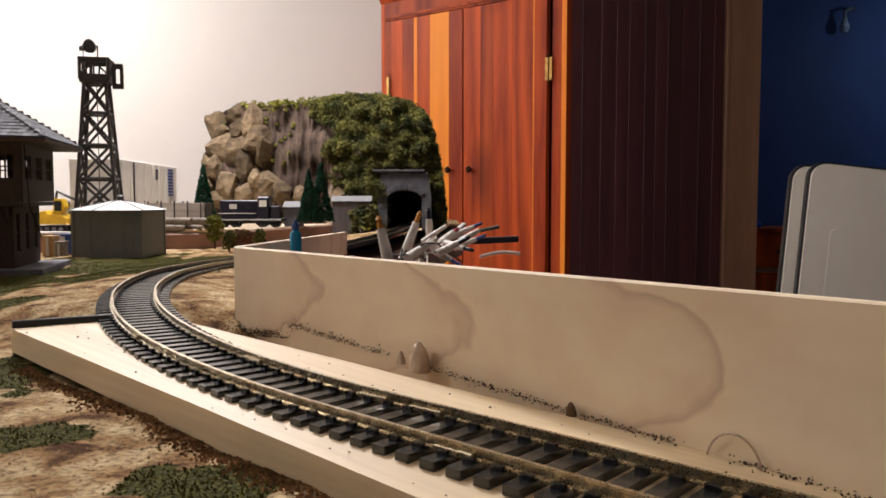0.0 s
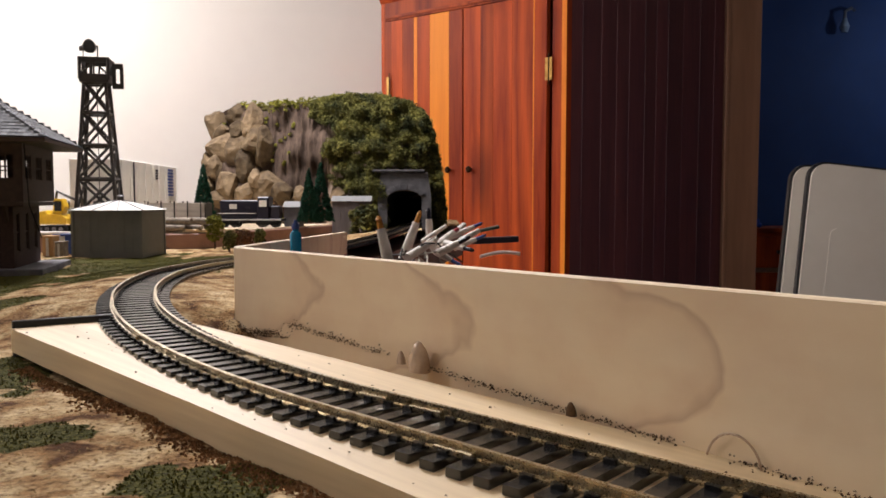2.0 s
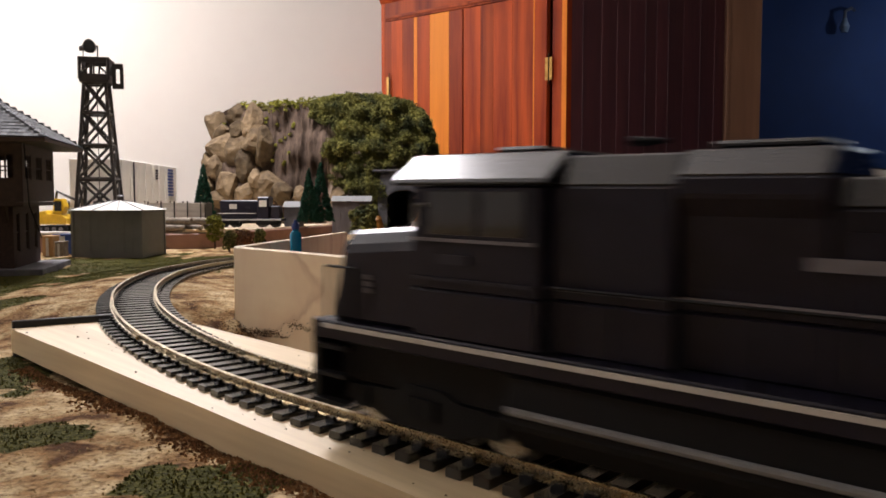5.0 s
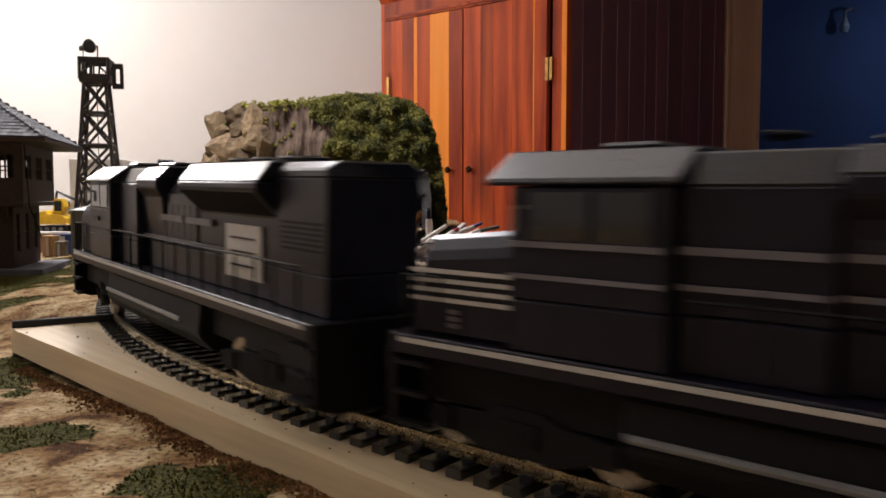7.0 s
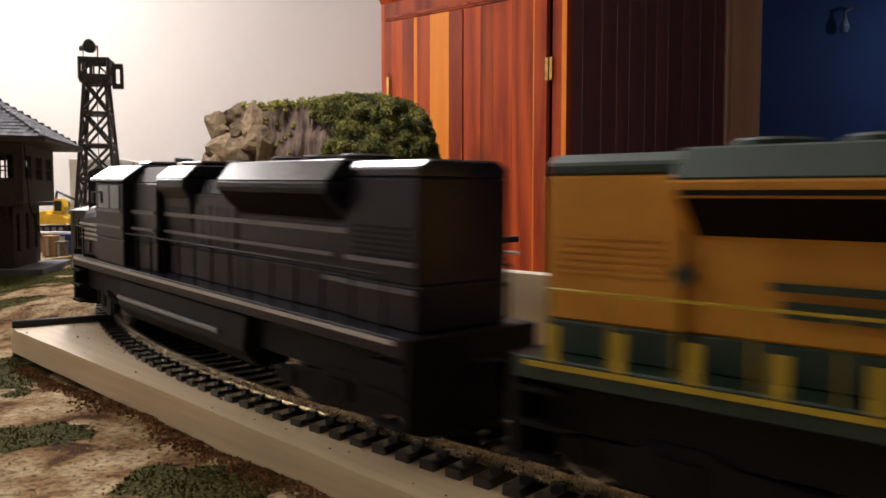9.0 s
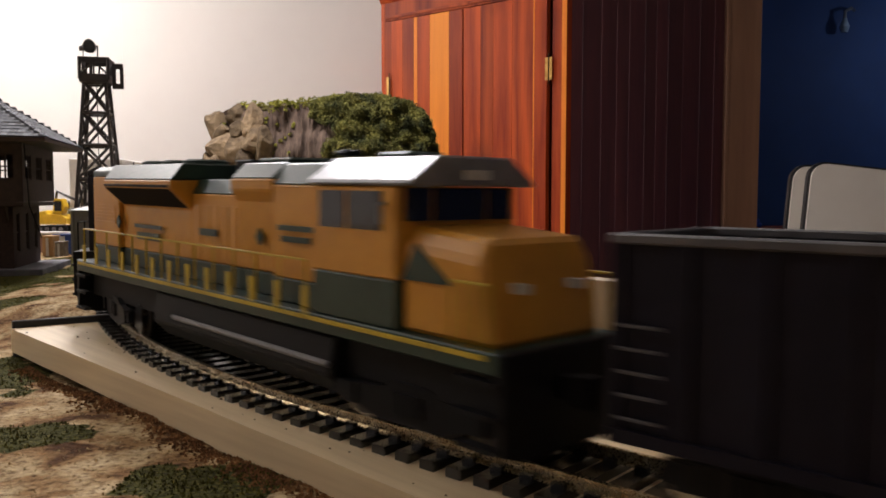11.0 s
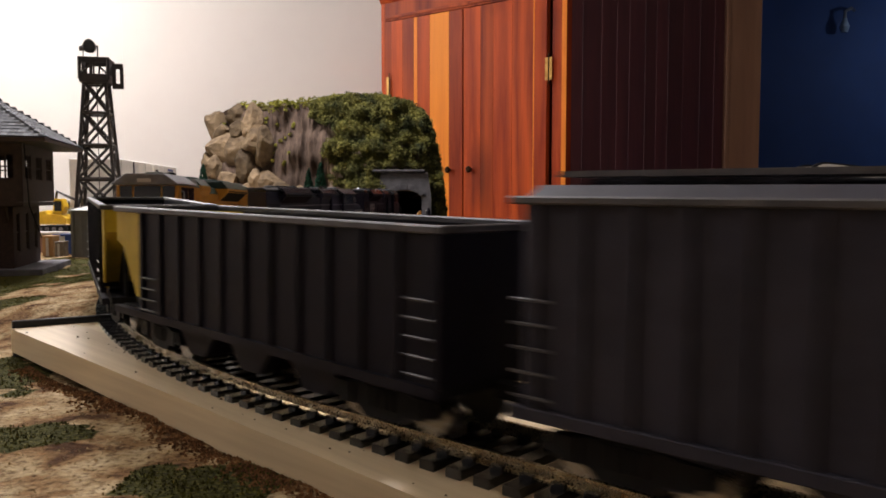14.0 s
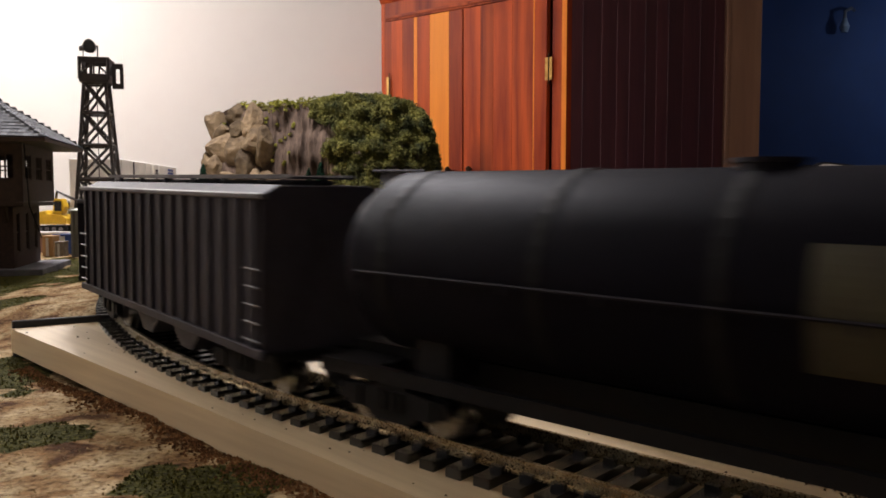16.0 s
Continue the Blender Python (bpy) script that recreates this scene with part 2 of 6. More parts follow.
slab("floor", (-3.4, -3.2, FLOOR_Z - 0.1), (5.2, 7.0, FLOOR_Z), M["floor"], "dark brown carpeted floor of the room")
slab("ceiling", (-3.4, -3.2, CEIL_Z), (5.2, 7.0, CEIL_Z + 0.1), M["ceiling"], "plain off-white painted ceiling")
slab("wall_north", (-3.4, WALL_Y, FLOOR_Z), (1.0, WALL_Y + 0.1, CEIL_Z), M["wall"], "cream painted wall behind the train layout")
slab("wall_west", (-3.5, -3.2, FLOOR_Z), (-3.4, 7.0, CEIL_Z), M["wall"], "cream painted side wall")
slab("wall_south", (-3.4, -3.3, FLOOR_Z), (5.2, -3.2, CEIL_Z), M["wall"], "cream painted wall of the room")
slab("wall_east", (5.2, -3.2, FLOOR_Z), (5.3, 7.0, CEIL_Z), M["blue"], "dark blue painted side wall of the room")
slab("wall_blue", (0.9, 5.9, FLOOR_Z), (5.2, 6.0, CEIL_Z), M["blue"], "dark blue painted wall seen past the panelling")
# faint seams of the wall boards
for sx in (-0.78, -1.745):
    bm = bmesh.new()
    box(bm, sx - 0.006, WALL_Y - 0.0008, FLOOR_Z, sx + 0.006, WALL_Y - 0.0003, CEIL_Z)
    tagged(part("trim", bm, M["wall"]), "faint cream cover strip on the wall", "trim", kind="structure")

# ---- cedar wardrobe ----
W0, W1 = Vector((-0.293, 3.80)), Vector((0.494, 3.20))
W_ANG = math.degrees(math.atan2(W1.y - W0.y, W1.x - W0.x))
W_LEN = (W1 - W0).length


def make_wardrobe():
    e = thing("wardrobe", pose(W0.x, W0.y, FLOOR_Z, 0, 0, W_ANG), "reddish cedar board wardrobe with two doors and brass hinges", "wardrobe")
    top = 1.0 - FLOOR_Z
    dep = 0.5
    c, cd = M["cedar"], M["cedar"]
    boxpart("side_panel", e, c, (0, 0, 0), (0.022, dep, top), bevel=0.002)
    boxpart("side_panel", e, cd, (W_LEN - 0.022, 0.0, 0), (W_LEN, dep, top), bevel=0.002)
    boxpart("back_panel", e, c, (0.022, dep - 0.012, 0), (W_LEN - 0.022, dep, top))
    boxpart("top_board", e, c, (-0.015, -0.02, top), (W_LEN + 0.005, dep, top + 0.025), bevel=0.003)
    boxpart("plinth", e, c, (0.022, 0.01, 0), (W_LEN - 0.022, 0.03, 0.08))
    zt = 0.883 - FLOOR_Z
    pale = M["cedar_pale"]
    boxpart("face_rail", e, c, (0.022, 0, zt + 0.003), (W_LEN - 0.022, 0.02, top), bevel=0.002)
    bm = bmesh.new()
    extrude_profile(bm, [(-0.001, top - 0.03), (-0.018, top - 0.001), (-0.001, top - 0.001)], "x", 0.0, W_LEN)
    part("cornice", bm, c, e, "sloping cedar cornice strip")
    boxpart("cornice_line", e, c, (0.03, -0.006, zt + 0.012), (W_LEN - 0.03, -0.0005, zt + 0.026), bevel=0.002)
    boxpart("face_stile", e, c, (0.022, 0.0, 0.08), (0.065, 0.02, zt + 0.002))
    boxpart("face_stile", e, c, (W_LEN - 0.064, 0.0, 0.08), (W_LEN - 0.022, 0.02, zt + 0.002))
    boxpart("edge_strip", e, pale, (W_LEN - 0.020, -0.004, 0.0), (W_LEN + 0.001, -0.0005, top - 0.03), "pale front edge of the side panel")
    rng = random.Random(5)
    zk = 0.184 - FLOOR_Z
    for xs, lights, kx, hx in (((0.068, 0.135, 0.203, 0.224, 0.296, 0.405, 0.479), (2, 4), 0.410, 0.062),
                               ((0.485, 0.575, 0.640, 0.735, 0.838), (), 0.525, 0.915)):
        x0, x1 = xs[0], xs[-1] if hx < 0.5 else 0.905
        d = boxpart("door", e, c, (x0, 0.004, 0.09), (x1, 0.016, zt), "door of tongued cedar boards")
        for k, (a, b) in enumerate(zip(xs, xs[1:])):
            boxpart("slat", d, pale if k in lights else c, (a + 0.0003, -0.004 - rng.random() * 0.001, 0.092), (b - 0.0003, 0.004, zt - 0.001), bevel=0.0006)
        if hx > 0.5:
            boxpart("stile", d, c, (0.846, -0.012, 0.092), (0.905, 0.004, zt - 0.001), bevel=0.002)
            boxpart("bead", d, pale, (0.8385, -0.009, 0.092), (0.8458, 0.004, zt - 0.001), bevel=0.002)
        bm = bmesh.new()
        cyl(bm, (kx, -0.005, zk), (kx, -0.018, zk), 0.006, n=12)
        cyl(bm, (kx, -0.018, zk), (kx, -0.024, zk), 0.010, 0.015, n=16)
        cyl(bm, (kx, -0.024, zk), (kx, -0.032, zk), 0.015, 0.009, n=16)
        part("knob", bm, M["bronze"], d, "small dark round knob", smooth=True)
        for zh in (0.580, -0.45):
            for side in (-1, 1):
                if hx < 0.5 and side > 0:
                    continue
                bm = bmesh.new()
                lo, hi = sorted((hx + side * 0.003, hx + side * 0.016))
                box(bm, lo, -0.0150, zh - 0.045 - FLOOR_Z, hi, -0.0128, zh + 0.045 - FLOOR_Z)
                part("hinge", bm, M["brass"], d, "worn brass butt hinge")
            bm = bmesh.new()
            cyl(bm, (hx, -0.0145, zh - 0.062 - FLOOR_Z), (hx, -0.0145, zh + 0.062 - FLOOR_Z), 0.0028, n=10)
            part("hinge_pin", bm, M["bronze"], d)
    return e


M["bronze"] = mat("dark_bronze", (0.06, 0.035, 0.02), None, 0.35, 1.0, scale=100)
M["brass"] = mat("brass", (0.55, 0.32, 0.1), (0.3, 0.16, 0.05), 0.35, 1.0, scale=80)
make_wardrobe()

# ---- panelled partition beside the wardrobe, coloured dark for its shade, and the door casing ----
P0 = Vector((W1.x + 0.004, W1.y + 0.02))
P1 = Vector((1.27, 3.62))
P_ANG = math.degrees(math.atan2(P1.y - P0.y, P1.x - P0.x))
P_LEN = (P1 - P0).length
partition = boxpart("wall_partition", None, M["cedar_shaded"], (0, 0.012, FLOOR_Z), (P_LEN, 0.07, CEIL_Z), m=pose(P0.x, P0.y, 0, 0, 0, P_ANG))
tagged(partition, "partition clad with red-brown boards, shade put into their colour", "wall", kind="structure")
rng = random.Random(11)
x = 0.0
while x < P_LEN - 0.02:
    w = min(rng.uniform(0.06, 0.1), P_LEN - x)
    bm = bmesh.new()
    box(bm, x + 0.0008, 0.0 + rng.random() * 0.002, FLOOR_Z + 0.002, x + w - 0.0008, 0.011, CEIL_Z - 0.002)
    part("board", bm, M["cedar_shaded"], partition, bevel=0.001)
    x += w
bm = bmesh.new()
box(bm, 0, -0.015, FLOOR_Z, 0.165, 0.09, CEIL_Z)
box(bm, 0.0, -0.02, FLOOR_Z, 0.018, -0.0152, CEIL_Z)
tagged(part("door_casing", bm, M["casing"], bevel=0.002, m=pose(P1.x + 0.003, P1.y, 0, 0, 0, 6)), "brown painted wooden door casing", "trim", kind="structure")

# ---- past the casing: low dresser with a small blue object, hook on the blue wall ----
dresser = thing("dresser", pose(1.72, 4.35, FLOOR_Z, 0, 0, 0), "low reddish wooden dresser against the blue wall", "dresser")
dt = -0.105 - FLOOR_Z
boxpart("body", dresser, M["cedar"], (-0.05, 0, 0.05), (0.75, 0.4, dt - 0.025))
boxpart("top", dresser, M["cedar"], (-0.06, -0.015, dt - 0.0248), (0.76, 0.4, dt), bevel=0.003)
for k, (za, zb) in enumerate(((0.10, 0.30), (0.315, 0.51), (0.54, dt - 0.045))):
    dr = boxpart("drawer", dresser, M["cedar"], (-0.035, -0.014, za), (0.735, -0.001, zb), bevel=0.003)
    for kx in (0.12, 0.58):
        bm = bmesh.new()
        cyl(bm, (kx, -0.014, (za + zb) / 2), (kx, -0.032, (za + zb) / 2), 0.008, 0.012, n=12)
        part("knob", bm, M["bronze"], dr)
boxpart("pale_edge_strip", dresser, M["casing"], (-0.04, -0.018, 0.512), (0.74, -0.0145, 0.538), "pale strip between the drawers")
bm = bmesh.new()
for c, r in (((0, 0, 0.02), 0.022), ((0.03, 0.0, 0.014), 0.015), ((-0.03, 0.005, 0.012), 0.013), ((0.005, 0, 0.04), 0.013), ((0.02, 0, 0.038), 0.011)):
    bmesh.ops.create_icosphere(bm, subdivisions=2, radius=r, matrix=Matrix.Translation(c))
M["toyblue"] = mat("bright_blue_plastic", (0.03, 0.12, 0.75), None, 0.35, scale=60)
tagged(part("toy", bm, M["toyblue"], smooth=True, m=pose(1.73, 4.40, -0.105 + 0.001)), "small bright blue plastic toy on the dresser", "toy")

hook = thing("wall_lamp", pose(2.91, 5.87, 1.36), "small unlit clear glass bulb on the blue wall", "lamp")
bm = bmesh.new()
tube(bm, [(0.09, 0.0, 0.07), (0.05, -0.04, 0.075), (0.0, -0.05, 0.05), (0.0, -0.05, 0.0)], 0.012, 8)
part("arm", bm, M["steelgrey"], hook)
bm = bmesh.new()
cyl(bm, (0, -0.05, 0.0), (0, -0.05, -0.06), 0.014, 0.034, n=14)
cyl(bm, (0, -0.05, -0.06), (0, -0.05, -0.10), 0.034, 0.022, n=14)
M["bulbglass"] = mat("frosted_bulb_glass", (0.3, 0.4, 0.55), None, 0.15, scale=30, spec=0.8)
part("bulb", bm, M["bulbglass"], hook, smooth=True)

# ---- folded tables leaning at the side ----
M["laminate"] = mat("off_white_laminate", (0.60, 0.55, 0.47), (0.55, 0.5, 0.42), 0.5, scale=4, bump=0.0002, bscale=150)
M["blackedge"] = mat("black_rubber_edging", (0.012, 0.012, 0.014), None, 0.5, scale=60)


def folded_table(x0, y0, top, w, lean, label):
    """A folded table standing on its end: a rounded panel with black edging, seen from its underside."""
    e = thing("folded_table", pose(x0, y0, FLOOR_Z, lean, 0, 0) @ pose(0, 0, 0, 0, 6.3, 0), label, "table", "folded tables")
    h = top - FLOOR_Z
    r = 0.04

    def rounded(a, b, c, d, rad):
        pts = []
        for cx, cz, q in ((b - rad, d - rad, 0), (a + rad, d - rad, 1), (a + rad, c + rad, 2), (b - rad, c + rad, 3)):
            for k in range(7):
                an = math.pi / 2 * (q + k / 6)
                pts.append((cx + rad * math.cos(an), cz + rad * math.sin(an)))
        return pts
    bm = bmesh.new()
    extrude_profile(bm, rounded(0.006, w - 0.006, 0.006, h - 0.006, r), "y", 0, 0.028)
    part("panel", bm, M["laminate"], e)
    bm = bmesh.new()
    extrude_profile(bm, rounded(0.0, w, 0.0, h, r + 0.004), "y", 0.006, 0.022)
    part("edging", bm, M["blackedge"], e, "black edging strip")
    bm = bmesh.new()
    extrude_profile(bm, rounded(0.07, w - 0.07, 0.15, h - 0.17, 0.02), "y", -0.003, 0.004)
    part("inset_panel", bm, M["laminate"], e)
    return e


folded_table(0.846, 2.0, 0.165, 0.75, -4, "folded off-white table with black edging, leaning upright")
folded_table(0.822, 2.05, 0.160, 0.75, -4, "folded off-white table standing behind another one")


# ---- the layout's base ----
# rim of the open wiring pit and of the layout's right side
PIT = [(2.038, -1.611), (0.0906, 0.113), (-0.0902, 0.3398), (-0.098, 0.78), (-0.022, 1.28), (0.04, 1.62)]


NEAR = LINE[LINE[:, 0] > -0.3][::6]


def in_pit(x, y):
    if y > 1.62:
        return x > 0.04
    for (xa, ya), (xb, yb) in zip(PIT, PIT[1:]):
        if ya <= y < yb:
            return x > xa + (xb - xa) * (y - ya) / (yb - ya)
    return False


def ground_height(x, y):
    n = noise.noise(Vector((x * 22, y * 22, 0.3))) * 0.0014 + noise.noise(Vector((x * 90, y * 90, 2.0))) * 0.0007
    base = -0.0040
    if y > 0.3:
        i = int(np.argmin((NEAR[:, 1] - x) ** 2 + (NEAR[:, 2] - y) ** 2))
        d = math.hypot(NEAR[i, 1] - x, NEAR[i, 2] - y)
        target = NEAR[i, 3] - 0.0044
        blend = min(1.0, max(0.0, (y - 0.318) / 0.03)) * (1 - min(1.0, max(0.0, (d - 0.03) / 0.09)))
        base += (target - base) * blend
        n *= 0.25 if d < 0.02 else 1.0
    return base + n


# green scatter lies in these patches: centre, half axes
PATCHES = [(-0.152, 0.258, 0.034, 0.036), (-0.108, 0.189, 0.024, 0.010), (-0.052, 0.157, 0.020, 0.014), (-0.030, 0.135, 0.028, 0.012),
           (-0.225, 0.375, 0.035, 0.030), (-0.262, 0.44, 0.032, 0.060), (-0.28, 0.55, 0.12, 0.09), (-0.25, 0.72, 0.2, 0.12),
           (-0.158, 0.565, 0.028, 0.045), (-0.35, 0.45, 0.08, 0.3), (-0.24, 0.535, 0.095, 0.060), (-0.165, 0.53, 0.024, 0.04), (-0.20, 0.61, 0.15, 0.080), (-0.27, 0.44, 0.045, 0.075)]


def green_at(x, y):
    v = noise.noise(Vector((x * 30, y * 30, 7.7))) * 0.55 + noise.noise(Vector((x * 110, y * 110, 1.7))) * 0.45
    best = max(1.15 - math.hypot((x - a) / c, (y - b) / d) for a, b, c, d in PATCHES)
    return best + v > 0.35


def ground_material():
    m = bpy.data.materials.new("layout_ground")
    m.use_nodes = True
    nt = m.node_tree
    b = nt.nodes["Principled BSDF"]
    L = nt.links.new
    tc = nt.nodes.new("ShaderNodeTexCoord")

    def nz(scale, detail, dist=0.0):
        n = nt.nodes.new("ShaderNodeTexNoise")
        n.inputs["Scale"].default_value, n.inputs["Detail"].default_value, n.inputs["Distortion"].default_value = scale, detail, dist
        L(tc.outputs["Object"], n.inputs["Vector"])
        return n.outputs[0]

    def ramp(src, stops):
        r = nt.nodes.new("ShaderNodeValToRGB")
        while len(r.color_ramp.elements) < len(stops):
            r.color_ramp.elements.new(0.5)
        for e, (p, c) in zip(r.color_ramp.elements, stops):
            e.position, e.color = p, (*c, 1)
        L(src, r.inputs[0])
        return r.outputs[0]

    sand = ramp(nz(75, 10, 0.4), [(0.36, (0.08, 0.036, 0.014)), (0.46, (0.28, 0.165, 0.072)), (0.55, (0.41, 0.295, 0.155)), (0.7, (0.58, 0.455, 0.275))])
    grit = ramp(nz(620, 5), [(0.32, (0.35, 0.30, 0.26)), (0.5, (0.95, 0.95, 0.95)), (0.7, (1.15, 1.15, 1.15))])
    mg = nt.nodes.new("ShaderNodeMix")
    mg.data_type, mg.blend_type = "RGBA", "MULTIPLY"
    mg.inputs[0].default_value = 0.9
    L(sand, mg.inputs[6])
    L(grit, mg.inputs[7])
    sand = mg.outputs[2]
    turf = ramp(nz(900, 6), [(0.3, (0.018, 0.017, 0.005)), (0.5, (0.055, 0.054, 0.013)), (0.72, (0.13, 0.115, 0.03))])
    at = nt.nodes.new("ShaderNodeAttribute")
    at.attribute_name = "scatter"
    add = nt.nodes.new("ShaderNodeMath")
    add.operation = "ADD"
    L(at.outputs["Fac"], add.inputs[0])
    sub = nt.nodes.new("ShaderNodeMapRange")
    sub.inputs[3].default_value, sub.inputs[4].default_value = -0.45, 0.45
    L(nz(260, 8), sub.inputs[0])
    L(sub.outputs[0], add.inputs[1])
    mask = ramp(add.outputs[0], [(0.42, (0, 0, 0)), (0.58, (1, 1, 1))])
    mx = nt.nodes.new("ShaderNodeMix")
    mx.data_type = "RGBA"
    L(mask, mx.inputs[0])
    L(sand, mx.inputs[6])
    L(turf, mx.inputs[7])
    L(mx.outputs[2], b.inputs["Base Color"])
    b.inputs["Roughness"].default_value = 0.95
    b.inputs["Specular IOR Level"].default_value = 0.08
    bp = nt.nodes.new("ShaderNodeBump")
    bp.inputs["Distance"].default_value = 0.001
    L(nz(600, 6), bp.inputs["Height"])
    L(bp.outputs[0], b.inputs["Normal"])
    return m


M["ground"] = ground_material()


def make_ground():
    xs = np.concatenate([np.linspace(-1.5, -0.5, 24), np.linspace(-0.49, 0.25, 190), np.linspace(0.27, 2.2, 24)])
    ys = np.concatenate([np.linspace(-1.8, 0.05, 24), np.linspace(0.055, 0.7, 190), np.linspace(0.71, 2.2, 60)])
    nx = len(xs)
    verts = [(float(a), float(b), ground_height(float(a), float(b))) for b in ys for a in xs]
    faces = []
    for j in range(len(ys) - 1):
        for i in range(nx - 1):
            if in_pit((xs[i] + xs[i + 1]) / 2, (ys[j] + ys[j + 1]) / 2):
                continue
            k = j * nx + i
            faces.append((k, k + 1, k + nx + 1, k + nx))
    me = bpy.data.meshes.new("ground")
    me.from_pydata(verts, [], faces)
    at = me.attributes.new("scatter", "FLOAT", "POINT")
    at.data.foreach_set("value", [1.0 if green_at(v[0], v[1]) else 0.0 for v in verts])
    me.materials.append(M["ground"])
    for p in me.polygons:
        p.use_smooth = True
    return tagged(new("ground", me), "sandy plywood layout base with patches of green scatter", "ground", kind="structure")


make_ground()


def crumbs(name, places, size, material, label, category, squash=0.8, seed=3):
    """Loose crumbs: many small uneven lumps in one mesh."""
    r = random.Random(seed)
    verts, faces = [], []
    base = [(1, 0, -0.4), (-0.5, 0.87, -0.4), (-0.5, -0.87, -0.4), (0.1, 0.05, 0.9)]
    for x, y, z in places:
        q = r.uniform(0, 6.28)
        k = size * r.uniform(0.5, 1.4)
        n = len(verts)
        for bx, by, bz in base:
            bx, by = bx * r.uniform(0.6, 1.2), by * r.uniform(0.6, 1.2)
            verts.append((x + k * (bx * math.cos(q) - by * math.sin(q)), y + k * (bx * math.sin(q) + by * math.cos(q)), z + k * squash * bz * r.uniform(0.7, 1.3)))
        faces += [(n, n + 1, n + 3), (n + 1, n + 2, n + 3), (n + 2, n, n + 3), (n, n + 2, n + 1)]
    me = bpy.data.meshes.new(name)
    me.from_pydata(verts, [], faces)
    me.materials.append(material)
    return tagged(new(name, me), label, category, kind="stuff")


M["turf"] = mat("green_scatter", (0.15, 0.14, 0.03), (0.05, 0.048, 0.012), 0.95, scale=150, island=0.55, spec=0.04)
M["sandgrain"] = mat("sand_grains", (0.6, 0.47, 0.28), (0.35, 0.22, 0.1), 0.9, scale=120, island=0.4, spec=0.08)
r = random.Random(21)
turf_at, sand_at = [], []
while len(turf_at) < 62000:
    x, y = r.uniform(-0.46, 0.05), 0.10 + 0.75 * r.random() ** 1.6
    if in_pit(x, y) or not green_at(x, y):
        continue
    i = int(np.argmin((NEAR[:, 1] - x) ** 2 + (NEAR[:, 2] - y) ** 2))
    if math.hypot(NEAR[i, 1] - x, NEAR[i, 2] - y) < 0.0165:
        continue
    turf_at.append((x, y, ground_height(x, y)))
while len(sand_at) < 9000:
    x, y = r.uniform(-0.3, 0.02), r.uniform(0.11, 0.5)
    if not in_pit(x, y) and not green_at(x, y):
        sand_at.append((x, y, ground_height(x, y)))
crumbs("grass_scatter", turf_at, 0.00042, M["turf"], "olive green foam grass scatter on the layout", "grass", 1.1)
crumbs("sand_scatter", sand_at, 0.0005, M["sandgrain"], "pale sand grains on the layout", "sand", 0.6)

# table under the layout
layout_table = thing("layout_table", pose(0, 0, 0), "plain plywood table that carries the train layout", "table")


def plate(name, outline, z0, z1, parent, material):
    bm = bmesh.new()
    extrude_profile(bm, outline, "z", z0, z1)
    return part(name, bm, material, parent)


plate("tabletop", [(-1.5, -1.8), (2.2, -1.8), (2.2, -1.611)] + PIT + [(0.04, 2.2), (-1.5, 2.2)], -0.06, -0.0135, layout_table, M["pinkply"])
for lx, ly in ((-1.4, -1.7), (2.1, -1.7), (-1.4, 2.1), (-0.05, 2.1)):
    boxpart("leg", layout_table, M["pine"], (lx - 0.04, ly - 0.04, FLOOR_Z), (lx + 0.04, ly + 0.04, -0.0605))
# apron along the far edge of the pit
a, b = Vector(PIT[2]), Vector(PIT[3])
boxpart("apron", layout_table, M["pinkply"], (0, -0.004, -0.06), ((b - a).length, 0, 0.0015),
        m=pose(a.x, a.y, 0, 0, 0, math.degrees(math.atan2((b - a).y, (b - a).x))))

# straight pine plank below the near track: it slopes with the rails
PLANK_DIR = Vector((0.7105, -0.7037))


